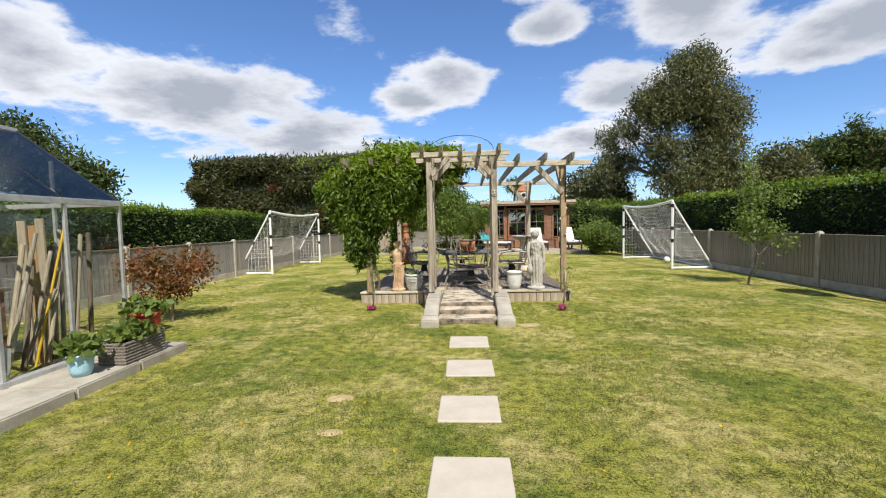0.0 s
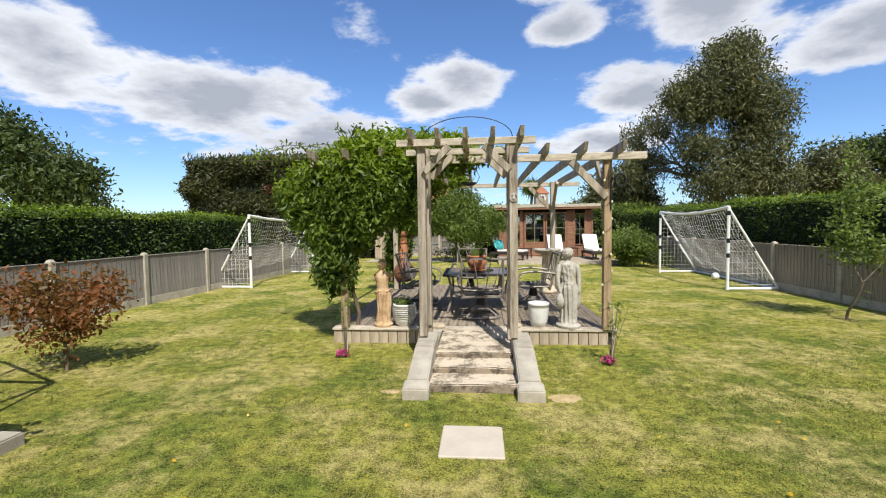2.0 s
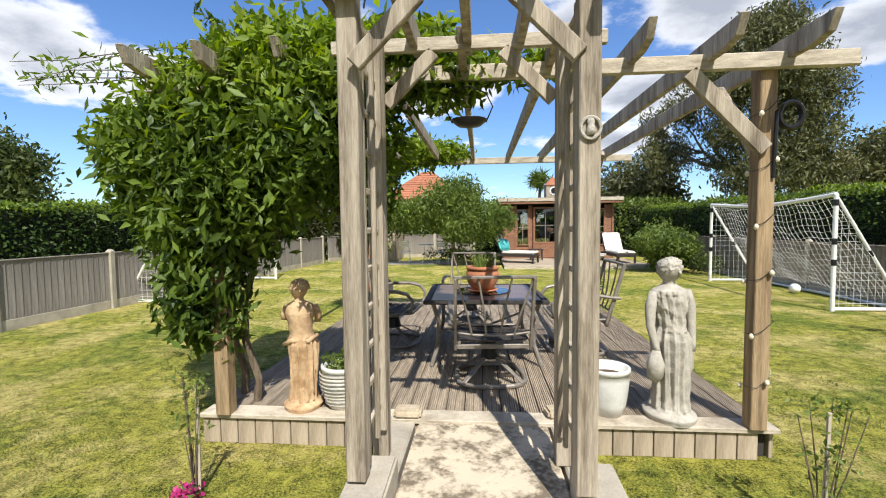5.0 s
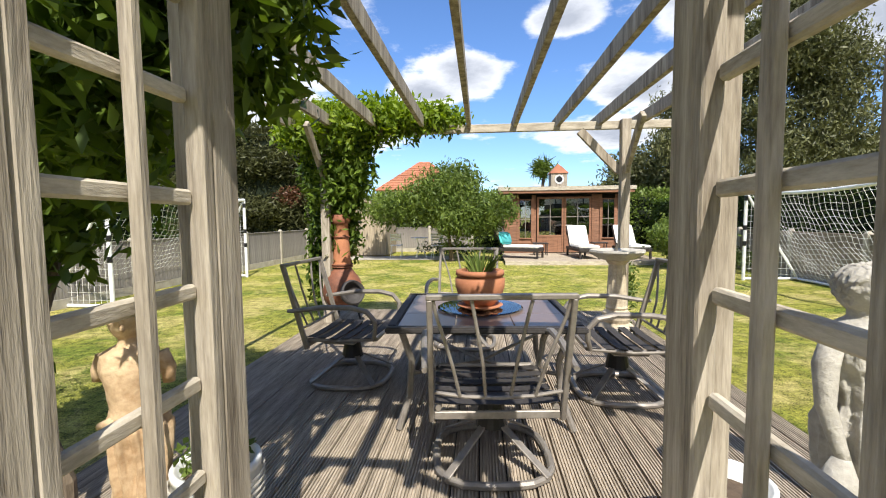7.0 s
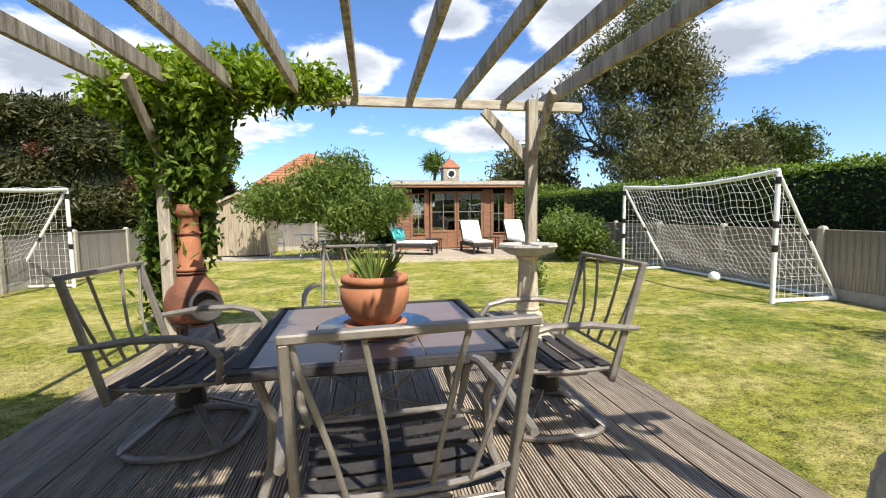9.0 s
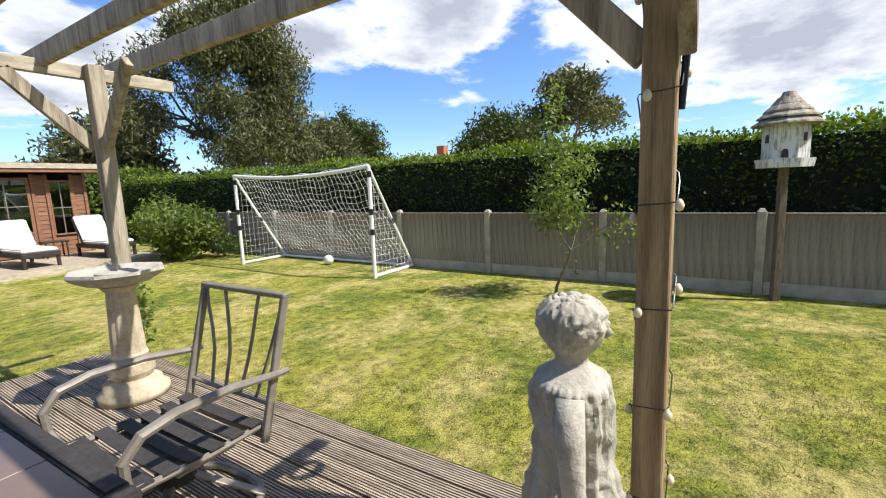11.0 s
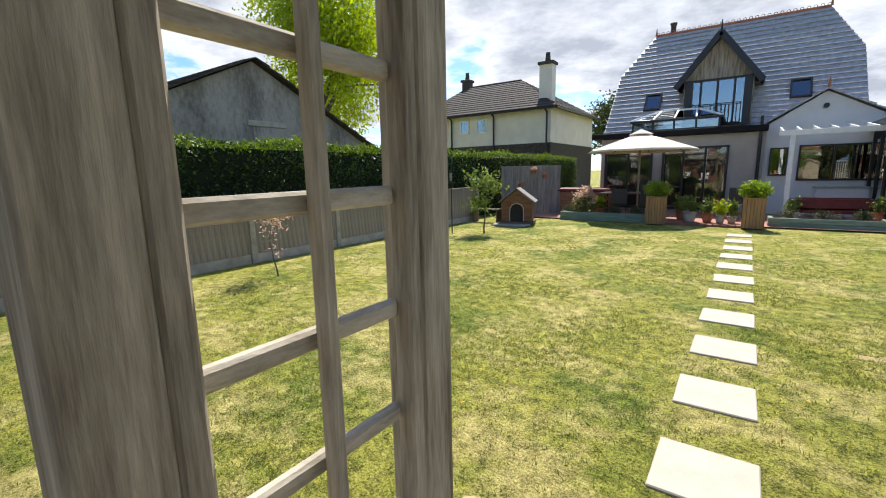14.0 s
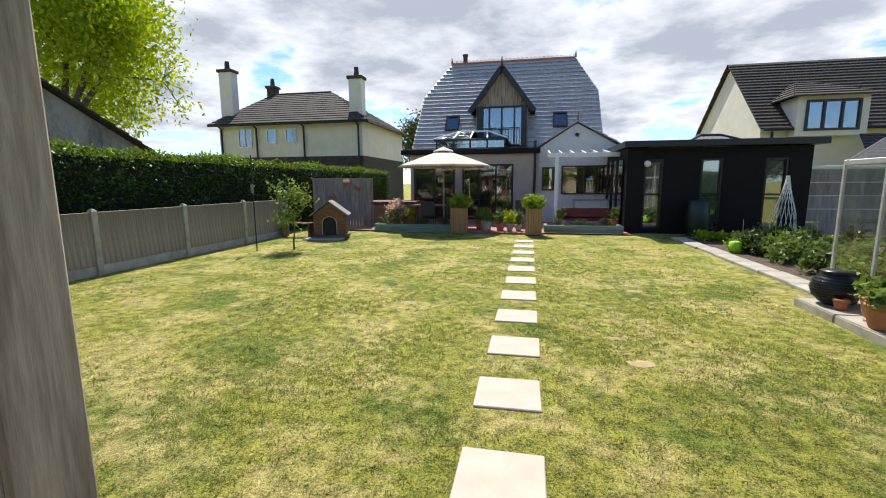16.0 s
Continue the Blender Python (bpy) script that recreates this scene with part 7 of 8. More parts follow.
pc = thing("patio_chair", "dark metal patio chair with a curved back", "garden chair", (2.2, -6.1, 0.05), group="chairs on the patio")
part("seat", soft_box(-0.22, 0.22, -0.22, 0.22, 0.42, 0.45, 0.01), M_SLING, pc)
part("backrest", soft_box(-0.22, 0.22, 0.2, 0.225, 0.46, 0.88, 0.01), M_SLING, pc)
for a in (-0.2, 0.18):
    for b in (-0.2, 0.18):
        part("leg", soft_box(a, a + 0.025, b, b + 0.025, 0, 0.42, 0.003), M_BLACKF, pc)
for x, y, r in ((3.0, -6.05, 5), (3.7, -6.3, -70), (0.25, -7.3, 30)):
    copy_thing(pc, pose(x, y, 0.05, 0, 0, r))
sf = thing("garden_sofa", "low maroon garden sofa under the veranda", "sofa", (-1.9, -7.6, 0.05))
part("seat", soft_box(-0.75, 0.75, -0.3, 0.3, 0.2, 0.42, 0.04, 2), M_MAROON, sf)
part("backrest", soft_box(-0.75, 0.75, 0.2, 0.34, 0.30, 0.62, 0.04, 2), M_MAROON, sf)
part("armrest", soft_box(-0.86, -0.755, -0.3, 0.34, 0.05, 0.55, 0.02, 2), M_MAROON, sf)
part("armrest", soft_box(0.755, 0.86, -0.3, 0.34, 0.05, 0.55, 0.02, 2), M_MAROON, sf)
cb = thing("sideboard", "pale sideboard against the veranda wall with ornaments", "sideboard", (-2.3, -9.1, 0.0))
part("carcass", soft_box(-0.6, 0.6, -0.2, 0.2, 0.0, 0.85, 0.01), M_WRENDER, cb)
part("worktop", soft_box(-0.66, 0.66, -0.24, 0.24, 0.852, 0.89, 0.008), M_TIMBER_X, cb)

rngp = random.Random(8)
spots = [(1.15, -5.75, 0.16, 0.30), (0.75, -6.0, 0.13, 0.26), (0.45, -5.8, 0.10, 0.22), (1.4, -6.3, 0.14, 0.28), (0.2, -6.0, 0.10, 0.18), (3.6, -6.2, 0.14, 0.3), (-1.1, -7.0, 0.13, 0.25), (-2.7, -6.9, 0.12, 0.3)]
for k, (x, y, r, h) in enumerate(spots):
    pot("flower_pot", ("red clay" if k % 2 else "grey stone") + " flower pot standing on the patio bricks", (x, y, 0.047 if y < -5.52 else 0.01), r, r * 0.7, h, M_TERRA if k % 2 else M_STONE, 0.012, 0.01, grp="flower pots on the patio")
    foliage("potted_plant", "leafy green plant growing in a patio pot", (x, y, 0.05 + h * 0.8), [(0, 0, 0.22, r * 1.3, r * 1.3, 0.24)], 70, 0.08, (L_APPLE, L_BUSH, L_YTREE)[k % 3], 100 + k)
foliage("white_flowered_shrub", "airy shrub with white flowers in the sleeper bed", (3.95, -5.75, 0.2), [(0, 0, 0.45, 0.32, 0.2, 0.40)], 190, 0.09, L_PINKW, 120)
foliage("white_flowered_shrub", "green leaves under the white flowers", (3.95, -5.7, 0.2), [(0, 0, 0.3, 0.36, 0.2, 0.3)], 190, 0.08, L_BUSH, 121)
for x, w in ((3.1, 0.3), (2.5, 0.25), (4.45, 0.25), (-1.6, 0.4), (-2.3, 0.2), (-0.95, 0.2)):
    foliage("lavender_clump", "soft grey-green lavender clump in the sleeper bed", (x, -5.8 if x > 0 else -6.05, 0.2), [(0, 0, 0.12, w, 0.16, 0.13)], 160, 0.06, L_TREE, int(130 + x * 10), aspect=0.2, up=0.8)
# boarded grey wall with pots at the corner of the patio
gw = thing("boarded_screen", "grey boarded screen hung with wall pots and ornaments", "garden screen", (6.1, -6.6, 0))
for k in range(20):
    part("board", soft_box(-1.0 + 0.1 * k, -0.904 + 0.1 * k, -0.012, 0.012, 0.0, 1.62, 0.003), M_FENCE, gw)
part("capping", soft_box(-1.02, 1.02, -0.03, 0.03, 1.622, 1.66, 0.004), M_FENCE, gw)
gw.rotation_euler[2] = radians(20)
for x, z in ((5.6, 1.25), (6.35, 0.95), (5.95, 1.4)):
    pot("wall_pot", "small pink wall pot fixed to the grey screen", (x, -6.6 + (x - 6.1) * 0.36 + 0.12, z), 0.08, 0.05, 0.12, M_TERRA, 0.01, grp="pots on the boarded screen")
    foliage("wall_pot_flowers", "pale pink flowers spilling from a wall pot", (x, -6.6 + (x - 6.1) * 0.36 + 0.12, z + 0.09), [(0, 0, 0.06, 0.11, 0.09, 0.07)], 40, 0.05, L_PINKW, int(x * 30))
ut = thing("hot_tub_cover", "flat maroon covered hot tub beyond the bed", "hot tub", (4.6, -7.6, 0.05))
part("cover", soft_box(-0.95, 0.95, -0.7, 0.7, 0.72, 0.82, 0.03, 2), M_MAROON, ut)
part("cabinet", soft_box(-0.9, 0.9, -0.65, 0.65, 0.0, 0.718, 0.02), M_CEDAR, ut)
bn = thing("bench", "low dark slatted bench beside the fence", "bench", (6.3, -3.9, 0))
for k in range(4):
    part("slat", soft_box(-0.45, 0.45, -0.16 + 0.085 * k, -0.09 + 0.085 * k, 0.38, 0.40, 0.004), M_BARK, bn)
for x in (-0.42, 0.38):
    part("leg", soft_box(x, x + 0.04, -0.15, 0.15, 0, 0.379, 0.004), M_BARK, bn)
# kennel
kn = thing("dog_kennel", "brown boarded dog kennel with grey felt roof and arched opening", "dog kennel", (5.3, -3.95, 0))
M_KENNEL = mat("kennel_board", (0.24, 0.12, 0.06), (0.13, 0.065, 0.035), 0.8, 4, (1, 1, 8), 0.3, 30, per_object=0.12)
for k in range(6):
    z = 0.10 + 0.095 * k
    part("side_board", soft_box(-0.42, -0.40, -0.30, 0.38, z, z + 0.09, 0.003), M_KENNEL, kn)
    part("side_board", soft_box(0.40, 0.42, -0.30, 0.38, z, z + 0.09, 0.003), M_KENNEL, kn)
bm = bmesh.new()
part("front", prism([(-0.40, 0.1), (-0.19, 0.1), (-0.19, 0.45), (-0.13, 0.56), (0, 0.61), (0.13, 0.56), (0.19, 0.45), (0.19, 0.1), (0.40, 0.1), (0.40, 0.66), (0, 0.98), (-0.40, 0.66)], "y", 0.36, 0.38, bm), M_KENNEL, kn)
part("arch_trim", tube_bm([(-0.19, 0.385, 0.1), (-0.19, 0.385, 0.45), (-0.13, 0.385, 0.56), (0, 0.385, 0.61), (0.13, 0.385, 0.56), (0.19, 0.385, 0.45), (0.19, 0.385, 0.1)], 0.012, 6), M_SLAB, kn)
# solid dark block paints the shade within the kennel opening
part("inside", soft_box(-0.39, 0.39, -0.29, 0.30, 0.1, 0.62, 0.004), M_INNER_SHADE, kn)
part("floor_board", soft_box(-0.48, 0.48, -0.36, 0.46, 0.02, 0.09, 0.006), M_BARK, kn)
for s in (-1, 1):
    slab_roof("roof", [(s * 0.50, -0.38, 0.62), (s * 0.50, 0.46, 0.62), (0, 0.46, 1.02), (0, -0.38, 1.02)], 0.03, M_FENCE, kn, "grey roofing felt", 1)
kn.rotation_euler[2] = radians(18)
sl = thing("paving_slab", "loose dark slab under the front of the kennel", "paving slab", (5.25, -3.35, 0))
part("slab", soft_box(-0.5, 0.5, -0.22, 0.22, 0.0, 0.04, 0.01), M_CONC, sl)
fp = thing("feeding_pole", "thin black pole with feeder arms and a stake foot", "bird feeder", (5.86, -1.34, 0))
part("pole", tube_bm([(0, 0, 0), (0, 0, 2.1)], 0.013, 8), M_BLACKF, fp)
part("arm", tube_bm([(-0.12, 0, 1.25), (0.12, 0, 1.25)], 0.008, 6), M_BLACKF, fp)
part("feeder", tube_bm([(0.02, 0.0, 1.28), (0.02, 0.0, 1.48)], 0.035, 10), M_METAL, fp)
# dark fence and barrels at the annex
df = thing("dark_fence", "dark grey panelled fence beyond the vegetable bed", "fence", (-8.9, -6.4, 0))
for k in range(5):
    part("slat", soft_box(-1.2, 1.6, -0.02, 0.02, 0.02 + 0.36 * k, 0.36 + 0.36 * k, 0.006), M_FENCE, df)
part("post", soft_box(-1.3, -1.202, -0.05, 0.05, 0, 1.9, 0.006), M_BLACKF, df)
part("coping", soft_box(-1.2, 1.6, -0.06, 0.06, 1.83, 1.9, 0.01), M_WHITE, df)
wb = thing("water_butt", "dark green plastic water butt by the annex wall", "water butt", (-4.65, -5.75, 0))
part("barrel", lathe([(0, 0), (0.24, 0), (0.29, 0.25), (0.29, 0.6), (0.25, 0.95), (0.20, 1.0), (0, 1.02)], 20), mat("dark_green_plastic", (0.012, 0.028, 0.022), None, 0.4, 6, bump=0.05), wb, smooth=True)

# ---- greenhouse side ----
KX = -3.27
pth = thing("concrete_path", "pale cast concrete path slabs beside the greenhouse", "path", (-3.6, 3.0, 0), kind="structure")
for k in range(5):
    y0 = 1.45 + 0.72 * k
    part("path_slab", soft_box(-0.33, 0.33, y0 - 3.0, y0 + 0.705 - 3.0, -0.05, 0.095, 0.012, 2), M_CONC, pth)
pth2 = thing("garden_path", "low narrow concrete edging path beside the vegetable bed", "path", (-3.95, -1.8, 0), kind="structure")
for k in range(7):
    y0 = -5.0 + 0.90 * k
    b = part("path_slab", soft_box(-0.17, 0.17, 0, 0.89, -0.05, 0.05, 0.01), M_CONC, pth2)
    b.location = (0.0 + 0.02 * math.sin(k * 2.3), y0 + 1.8, 0)
plane_ob("vegetable_bed", -8.6, -4.13, -5.4, 1.2, 0.012, M_SOIL, "dark dug soil of the vegetable bed", 10, 10, 0.02)
rv = random.Random(12)
for k in range(34):
    x, y = -4.6 - rv.random() * 2.9, -4.6 + rv.random() * 4.9
    w = 0.22 + 0.14 * rv.random()
    hgt = 0.16 + 0.18 * rv.random()
    foliage("vegetable_plant", "leafy green vegetable plant in the soil bed", (x, y, 0.01), [(0, 0, hgt * 0.7, w, w, hgt * 0.7)], 70, 0.10, (L_BUSH, L_DTREE, L_APPLE)[k % 3], 200 + k, aspect=0.6)
for k in range(4):
    foliage("lettuce_row", "bright lime green low salad leaves in a row", (-4.5 - 0.35 * k, -4.75 + 0.1 * k, 0.01), [(0, 0, 0.1, 0.2, 0.2, 0.1)], 80, 0.09, L_YTREE, 260 + k, aspect=0.7, up=0.6)
wc = thing("watering_can", "lime green plastic watering can standing by the path", "watering can", (-4.35, -2.7, 0.015))
part("can_body", lathe([(0, 0), (0.12, 0), (0.13, 0.10), (0.11, 0.22), (0.05, 0.24), (0.04, 0.235), (0, 0.2)], 20), M_LIME, wc, smooth=True)
part("spout", tube_bm([(0.10, 0, 0.06), (0.24, 0, 0.24)], [0.025, 0.015], 8), M_LIME, wc)
part("handle", tube_bm([(-0.11, 0, 0.06), (-0.19, 0, 0.16), (-0.10, 0, 0.27), (0.04, 0, 0.25)], 0.012, 6), M_LIME, wc)
for k in range(7):
    st = thing("cane", "thin bamboo cane standing in the vegetable bed", "garden cane", (-5.0 - 0.5 * k, -3.9 + 0.35 * (k % 3), 0), group="canes in the vegetable bed")
    part("cane", tube_bm([(0, 0, 0), (0.02, 0, 0.62 + 0.05 * (k % 2))], 0.006, 5), M_SHED, st)
wl_ = thing("wire_cloche", "tall narrow cone of tangled white wire and mesh", "plant support", (-6.3, -4.9, 0.0))
for k in range(16):
    a = 2 * math.pi * k / 16
    part("wire", tube_bm([(0.30 * math.cos(a), 0.24 * math.sin(a), 0.15), (0.24 * math.cos(a + 0.3), 0.2 * math.sin(a + 0.3), 0.7), (0.08 * math.cos(a + 0.8), 0.08 * math.sin(a + 0.8), 1.3), (0.03 * math.cos(a), 0.03 * math.sin(a), 1.62)], 0.007, 4), M_WHITE, wl_)

gh = thing("greenhouse", "aluminium framed glass greenhouse full of tools and pots", "greenhouse", (-5.1, 2.95, 0))
GW, GL, GE, GR = 1.17, 2.0, 1.70, 2.55
for sx in (-1, 1):
    part("base_rail", soft_box(sx * GW - 0.04, sx * GW + 0.04, -GL, GL, 0.02, 0.14, 0.006), M_ALU, gh)
    part("eaves_rail", soft_box(sx * GW - 0.025, sx * GW + 0.025, -GL, GL, GE - 0.03, GE + 0.03, 0.004), M_ALU, gh)
    for k in range(7):
        y = -GL + 2 * GL * k / 6
        part("glazing_bar", beam_bm((sx * GW, y, 0.14), (sx * GW, y, GE - 0.03), 0.03, 0.035, 0.003), M_ALU, gh)
        part("roof_bar", beam_bm((sx * GW, y, GE), (0, y, GR), 0.03, 0.035, 0.003), M_BLACKF, gh)
    for k in range(6):
        y0, y1 = -GL + 2 * GL * k / 6 + 0.016, -GL + 2 * GL * (k + 1) / 6 - 0.016
        bm = bmesh.new()
        bm.faces.new([bm.verts.new(p) for p in ((sx * GW, y0, 0.145), (sx * GW, y1, 0.145), (sx * GW, y1, GE - 0.03), (sx * GW, y0, GE - 0.03))])
        part("pane", bm, G_CLEAR, gh)
        bm = bmesh.new()
        v = [bm.verts.new(p) for p in ((sx * GW, y0, GE + 0.03), (sx * GW, y1, GE + 0.03), (sx * 0.02, y1, GR), (sx * 0.02, y0, GR))]
        bm.faces.new(v)
        part("pane", bm, G_ROOF, gh)
part("ridge_bar", soft_box(-0.03, 0.03, -GL, GL, GR - 0.02, GR + 0.03, 0.004), M_ALU, gh)
for y in (-GL, GL):
    part("base_rail", soft_box(-GW, GW, y - 0.035, y + 0.035, 0.02, 0.14, 0.006), M_ALU, gh)
    part("tie_rail", soft_box(-GW, GW, y - 0.02, y + 0.02, GE - 0.03, GE + 0.02, 0.004), M_ALU, gh)
    for x in (-0.4, 0.4):
        part("glazing_bar", beam_bm((x, y, 0.14), (x, y, GE + 0.5), 0.03, 0.035, 0.003), M_ALU, gh)
    bm = bmesh.new()
    v = [bm.verts.new((x, y, z)) for x, z in ((-GW, 0.14), (GW, 0.14), (GW, GE), (0, GR), (-GW, GE))]
    bm.faces.new(v)
    part("pane", bm, G_CLEAR, gh)
for ob in gh.children:
    if ob.name.startswith("pane"):
        ob.visible_shadow = False
bnch = thing("potting_bench", "cluttered dark wooden potting bench in the greenhouse", "bench", (-5.2, 3.4, 0))
part("top", soft_box(-0.3, 0.3, -1.2, 1.2, 0.78, 0.82, 0.005), M_BARK, bnch)
for x in (-0.26, 0.22):
    for y in (-1.1, 0, 1.1):
        part("leg", soft_box(x, x + 0.05, y, y + 0.05, 0, 0.779, 0.004), M_CEDAR, bnch)
part("shelf", soft_box(-0.28, 0.28, -1.15, 1.15, 0.30, 0.33, 0.004), M_BARK, bnch)
tubb = thing("trug", "flexible yellow bucket on the bench shelf", "bucket", (-5.05, 3.3, 0.335))
part("bucket", lathe([(0, 0), (0.14, 0), (0.19, 0.28), (0.18, 0.28), (0.13, 0.02), (0, 0.02)], 24), M_YELLOW, tubb, smooth=True)
tubb = thing("plastic_tub", "shallow blue plastic tub with a lid", "tub", (-4.85, 3.75, 0.335))
part("tub_body", lathe([(0, 0), (0.18, 0), (0.21, 0.09), (0.23, 0.10), (0.22, 0.13), (0, 0.14)], 24), M_BLUE, tubb, smooth=True)
rt = random.Random(3)
for k in range(8):
    tr = thing("seed_tray", "black plastic seed tray or pot on the bench", "seed tray", (-5.2 + 0.15 * rt.random(), 2.4 + 0.28 * k, 0.822), rz=rt.random() * 40, group="trays on the potting bench")
    part("tray_body", soft_box(-0.12, 0.12, -0.09, 0.09, 0, 0.05 + 0.1 * rt.random(), 0.006), M_BLACKF, tr)


def tool(name, label, foot, top, shaft_m, r=0.014, head=None):
    t = thing(name, label, "garden tool", foot, group="tools leaning in the greenhouse")
    d = Vector(top) - Vector(foot)
    part("shaft", tube_bm([(0, 0, 0.05), tuple(d)], r, 8), shaft_m, t)
    if head == "spade":
        part("blade", prism([(-0.09, 0.30), (0.09, 0.30), (0.09, 0.08), (0.0, 0.0), (-0.09, 0.08)], "x", -0.004, 0.004), M_ALU, t)
        LAST[0].matrix_local = Matrix.Rotation(radians(70), 4, "Z") @ Matrix.Rotation(0.1, 4, "Y")
    return t


tool("spade", "spade with a blue shaft and pale handle leaning in the greenhouse", (-4.25, 3.9, 0.05), (-4.6, 4.1, 1.05), M_BLUEP, 0.016, "spade")
tool("shovel", "wide pale metal shovel leaning by the glass", (-4.12, 3.55, 0.05), (-4.4, 3.75, 0.95), M_SHED, 0.015, "spade")
tool("broom", "yellow-handled broom leaning by the glass", (-4.2, 4.15, 0.05), (-4.25, 4.6, 1.45), M_YELLOW, 0.012)
for k in range(11):
    tool("wooden_batten", "rough grey timber batten leaning inside the greenhouse", (-4.15 - 0.25 * rt.random(), 3.9 + 0.09 * k, 0.03), (-4.25 - 0.25 * rt.random(), 4.3 + 0.06 * k, 0.7 + 0.8 * rt.random()), (M_TIMBER, M_SHED, M_BARK, M_METAL)[k % 4], 0.016 + 0.008 * rt.random())
for k, (x, h) in enumerate(((-4.62, 1.5), (-4.50, 1.45), (-4.42, 1.52))):
    pk = thing("plank", "tall pale plank standing in the greenhouse", "plank", (x, 4.5, 0.02), group="planks in the greenhouse")
    part("board", soft_box(-0.045, 0.045, -0.012, 0.012, 0, h, 0.003), (M_SHED, M_PLANTER, M_SHED)[k], pk)

for k, (x, y, r, h, m, lab) in enumerate(((-3.42, 2.62, 0.17, 0.24, M_TERRA, "orange terracotta"), (-3.62, 2.25, 0.17, 0.22, M_TERRA, "orange terracotta"), (-3.45, 1.95, 0.06, 0.12, M_TERRA, "small terracotta"), (-3.72, 1.62, 0.11, 0.22, M_TERRA, "tall terracotta"), (-3.52, 3.92, 0.10, 0.20, M_BLUEP, "pale blue tin"), (-3.52, 4.72, 0.15, 0.20, M_TERRA, "dark red clay"))):
    z = 0.097
    if k == 4:
        z = 0.097
    if k == 5:
        z = 0.34
    pot("plant_pot", lab + " pot standing on the concrete path", (x, y, z if k != 5 else 0.097), r, r * 0.72, h if k != 5 else 0.42, m if k != 5 else M_REDP, 0.012, 0.008, grp="pots on the greenhouse path")
    hh = h if k != 5 else 0.42
    if k != 2:
        foliage("strawberry_plant", "leafy pot plant with rounded mid-green leaves", (x, y, z + hh * 0.8 if k != 5 else 0.45), [(0, 0, 0.09, r * 1.25, r * 1.25, 0.09)], 60, 0.085, (L_APPLE, L_BUSH, L_APPLE, L_BUSH, L_APPLE, L_BUSH)[k], 300 + k, aspect=0.8)
fl = thing("yellow_flowers", "few bright yellow flowers among the pot plant leaves", "plant", (-3.6, 2.75, 0.45))
rr2 = np.random.default_rng(4)
leaf_part("petals", rr2.normal(size=(24, 3)) * 0.05, 0.04, M_YELLOW, fl, 6, aspect=0.9)
wk = thing("wicker_trough", "grey woven wicker trough planter full of strawberries", "planter", (-3.45, 4.42, 0.097))
for k in range(7):
    part("weave_band", tube_bm([(-0.13, -0.24, 0.02 + 0.03 * k), (0.13, -0.24, 0.02 + 0.03 * k), (0.13, 0.30, 0.02 + 0.03 * k), (-0.13, 0.30, 0.02 + 0.03 * k), (-0.13, -0.24, 0.02 + 0.03 * k)], 0.016, 6), M_WICKER, wk)
part("liner", soft_box(-0.12, 0.12, -0.23, 0.29, 0.0, 0.19, 0.005), M_SOIL, wk)
foliage("strawberry_plant", "strawberry leaves filling the wicker trough", (-3.45, 4.45, 0.29), [(0, 0, 0.07, 0.16, 0.27, 0.08)], 120, 0.08, L_APPLE, 320, aspect=0.8)
vs = thing("ribbed_vase", "black glossy ribbed round lantern vase on the path", "vase", (-3.52, 1.72, 0.097))
prof = [(0, 0), (0.10, 0), (0.20, 0.10), (0.225, 0.19), (0.20, 0.28), (0.13, 0.345), (0.12, 0.36), (0.15, 0.365), (0.15, 0.385), (0.0, 0.385)]
part("body", lathe(prof, 28), M_BLACKF, vs, smooth=True)
for k in range(11):
    z = 0.04 + 0.029 * k
    r = np.interp(z, [0, 0.10, 0.19, 0.28, 0.345], [0.105, 0.205, 0.23, 0.205, 0.135])
    part("rib", tube_bm([(r * math.cos(a), r * math.sin(a), z) for a in (2 * math.pi * j / 24 for j in range(25))], 0.006, 5), M_BLACKF, vs)

# ---- lawn growth ----
rl_ = np.random.default_rng(77)
n_c = 150000
gx, gy = rl_.uniform(-6.5, 6.6, n_c), rl_.uniform(-5.0, 15, n_c)
near = np.exp(-((gx / 5.0) ** 2 + ((gy - 4.5) / 6.0) ** 2))
w1 = np.sin(gx * 1.7 + 1.3 * np.sin(gy * 1.1)) * np.sin(gy * 1.9 + np.sin(gx * 2.3))
keep = (rl_.random(n_c) < near * (0.25 + 0.75 * (w1 > 0.1)))
keep &= ~((gx > -2.1) & (gx < 2.0) & (gy > 7.75) & (gy < 12.3)) & ~((abs(gx) < 0.68) & (gy > 5.9) & (gy < 8)) & ~((gx < -3.15) & (gy < 5.2))
for y in SLAB_Y:
    keep &= ~((abs(gx) < 0.235) & (abs(gy - y) < 0.235))
base = np.stack([gx[keep], gy[keep], np.full(keep.sum(), 0.006)], 1)
tuft = np.repeat(base, 6, axis=0)
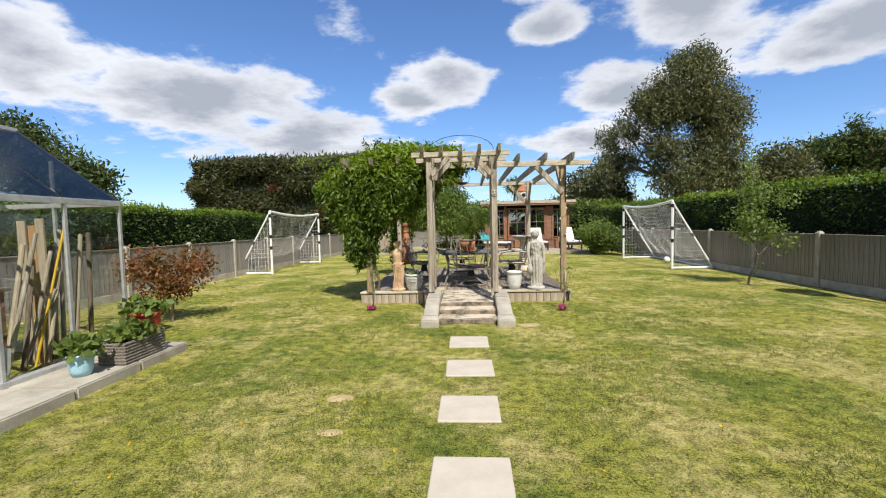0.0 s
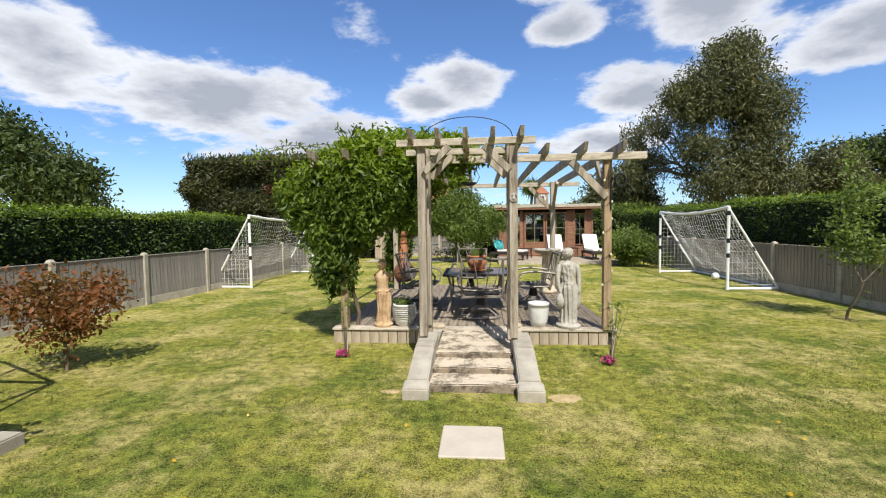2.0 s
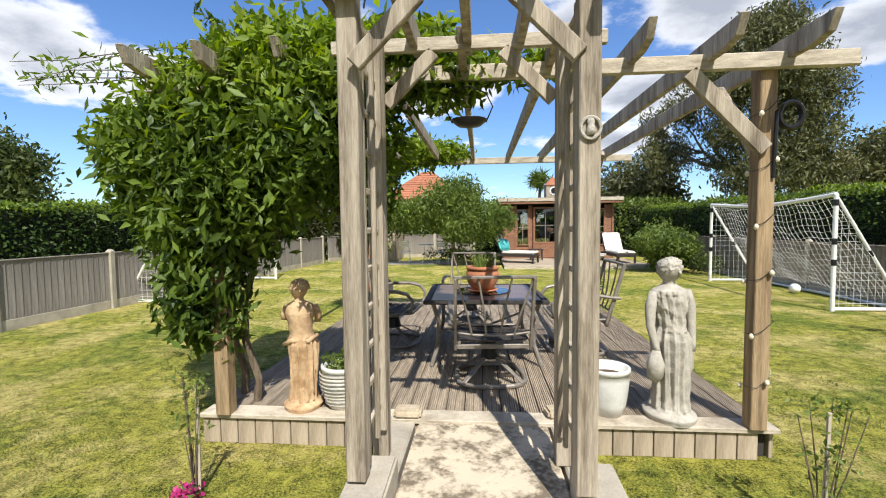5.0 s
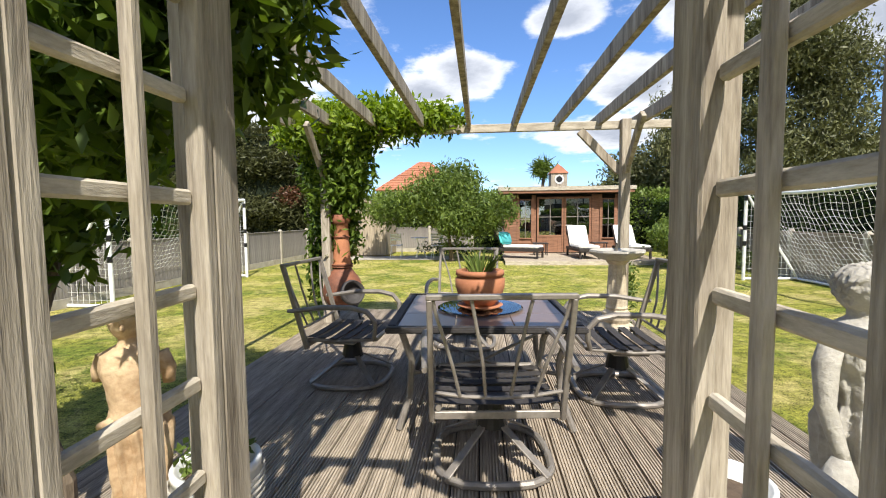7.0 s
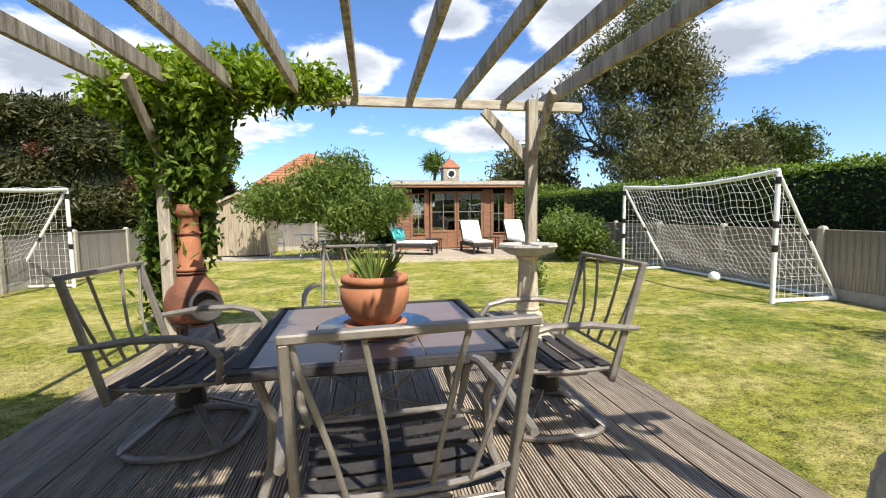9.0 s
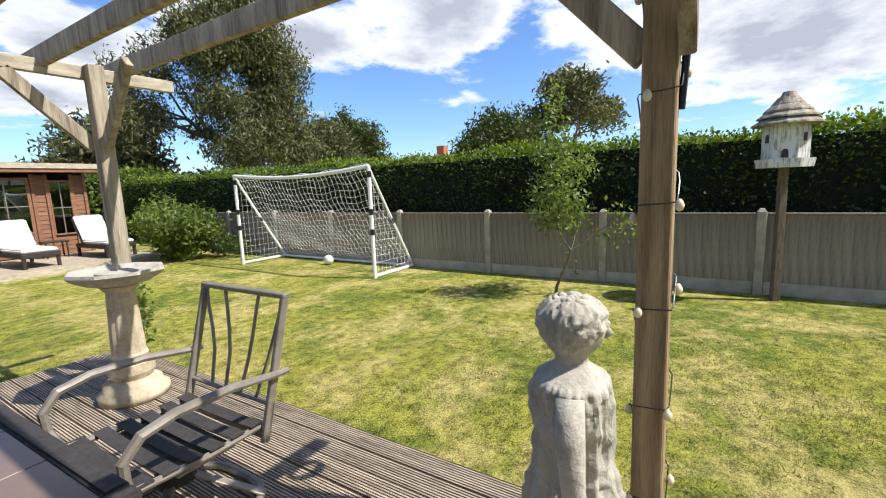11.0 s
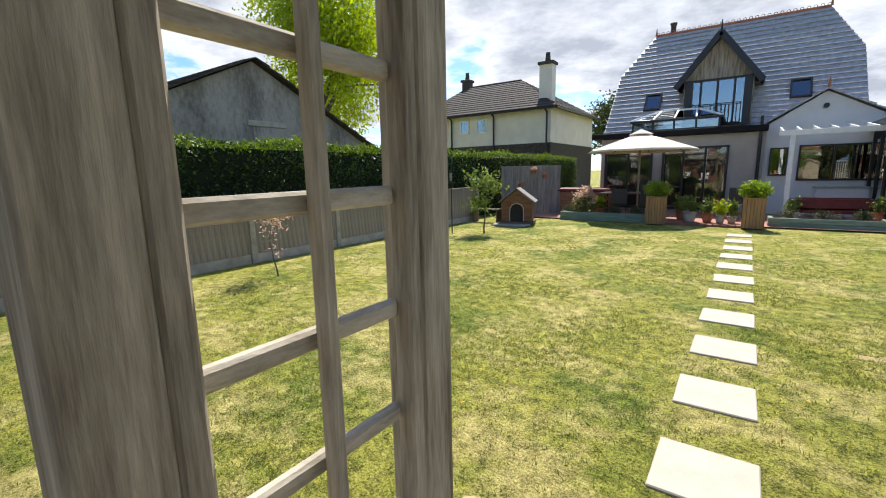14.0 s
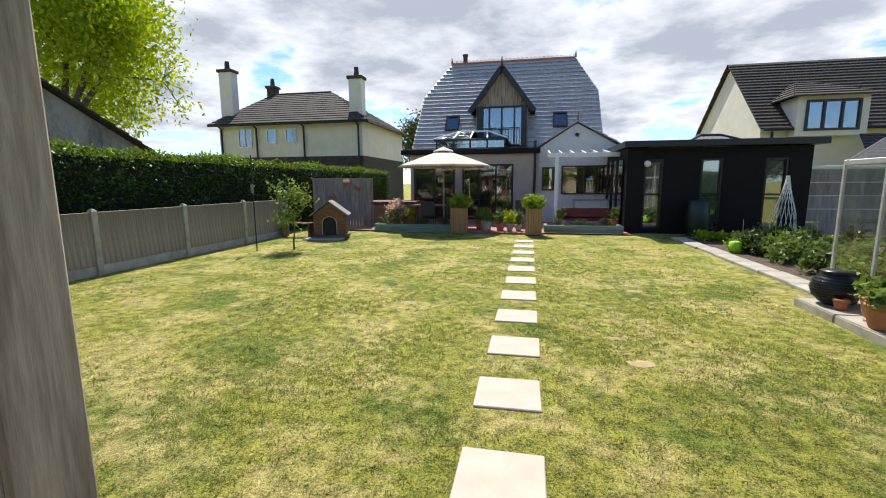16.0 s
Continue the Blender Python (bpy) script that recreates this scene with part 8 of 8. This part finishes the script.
tuft[:, :2] += rl_.normal(size=(len(tuft), 2)) * 0.018
for y in SLAB_Y:
    inside = (abs(tuft[:, 0] + 0.008) < 0.232) & (abs(tuft[:, 1] - y) < 0.232)
    tuft = tuft[~inside]
gt = new("grass_tufts", leaves_mesh("grass_tufts", tuft, 0.034, L_GRASS, rl_, aspect=0.13, outward=np.tile([0, 0, 1.1], (len(tuft), 1)), spread=0.6))
tagged(gt, "short uneven tufts and weeds standing in the lawn", "grass", kind="stuff")
nd = 90
dx, dy = rl_.uniform(-2.5, 3.5, nd), rl_.uniform(-3, 6.3, nd)
ok = (abs(dx) > 0.3)
dn = new("dandelions", leaves_mesh("dandelions", np.stack([dx[ok], dy[ok], np.full(ok.sum(), 0.03)], 1).repeat(3, axis=0) + rl_.normal(size=(ok.sum() * 3, 3)) * 0.004, 0.022, M_YELLOW, rl_, aspect=0.9))
tagged(dn, "few small yellow flowers scattered in the lawn", "grass", kind="stuff")
# bare worn patches of earth
for x, y, w, l in ((-1.05, 3.62, 0.11, 0.08), (0.80, 6.08, 0.14, 0.10), (-0.78, 6.16, 0.10, 0.05), (-0.95, 3.05, 0.09, 0.05), (-1.55, 1.1, 0.12, 0.06), (1.35, 2.2, 0.10, 0.06)):
    bm = bmesh.new()
    c0 = bm.verts.new((0, 0, 0.012))
    rg = [bm.verts.new((w * math.cos(a) * (1 + 0.35 * noise.noise(Vector((math.cos(a) * 2, math.sin(a) * 2, x)))), l * math.sin(a) * (1 + 0.35 * noise.noise(Vector((math.cos(a) * 2, math.sin(a) * 2, y)))), 0.002)) for a in (2 * math.pi * k / 20 for k in range(20))]
    for k in range(20):
        bm.faces.new((c0, rg[k], rg[(k + 1) % 20]))
    ob = part("bare_patch", bm, mat("sandy_bare_earth", (0.52, 0.38, 0.21), (0.34, 0.27, 0.11), 1.0, 9, bump=0.5, fine=60) if "sandy_bare_earth" not in bpy.data.materials else bpy.data.materials["sandy_bare_earth"], None, "sandy bare earth patch worn in the lawn")
    ob.location = (x, y, 0)
    ob["kind"] = "structure"
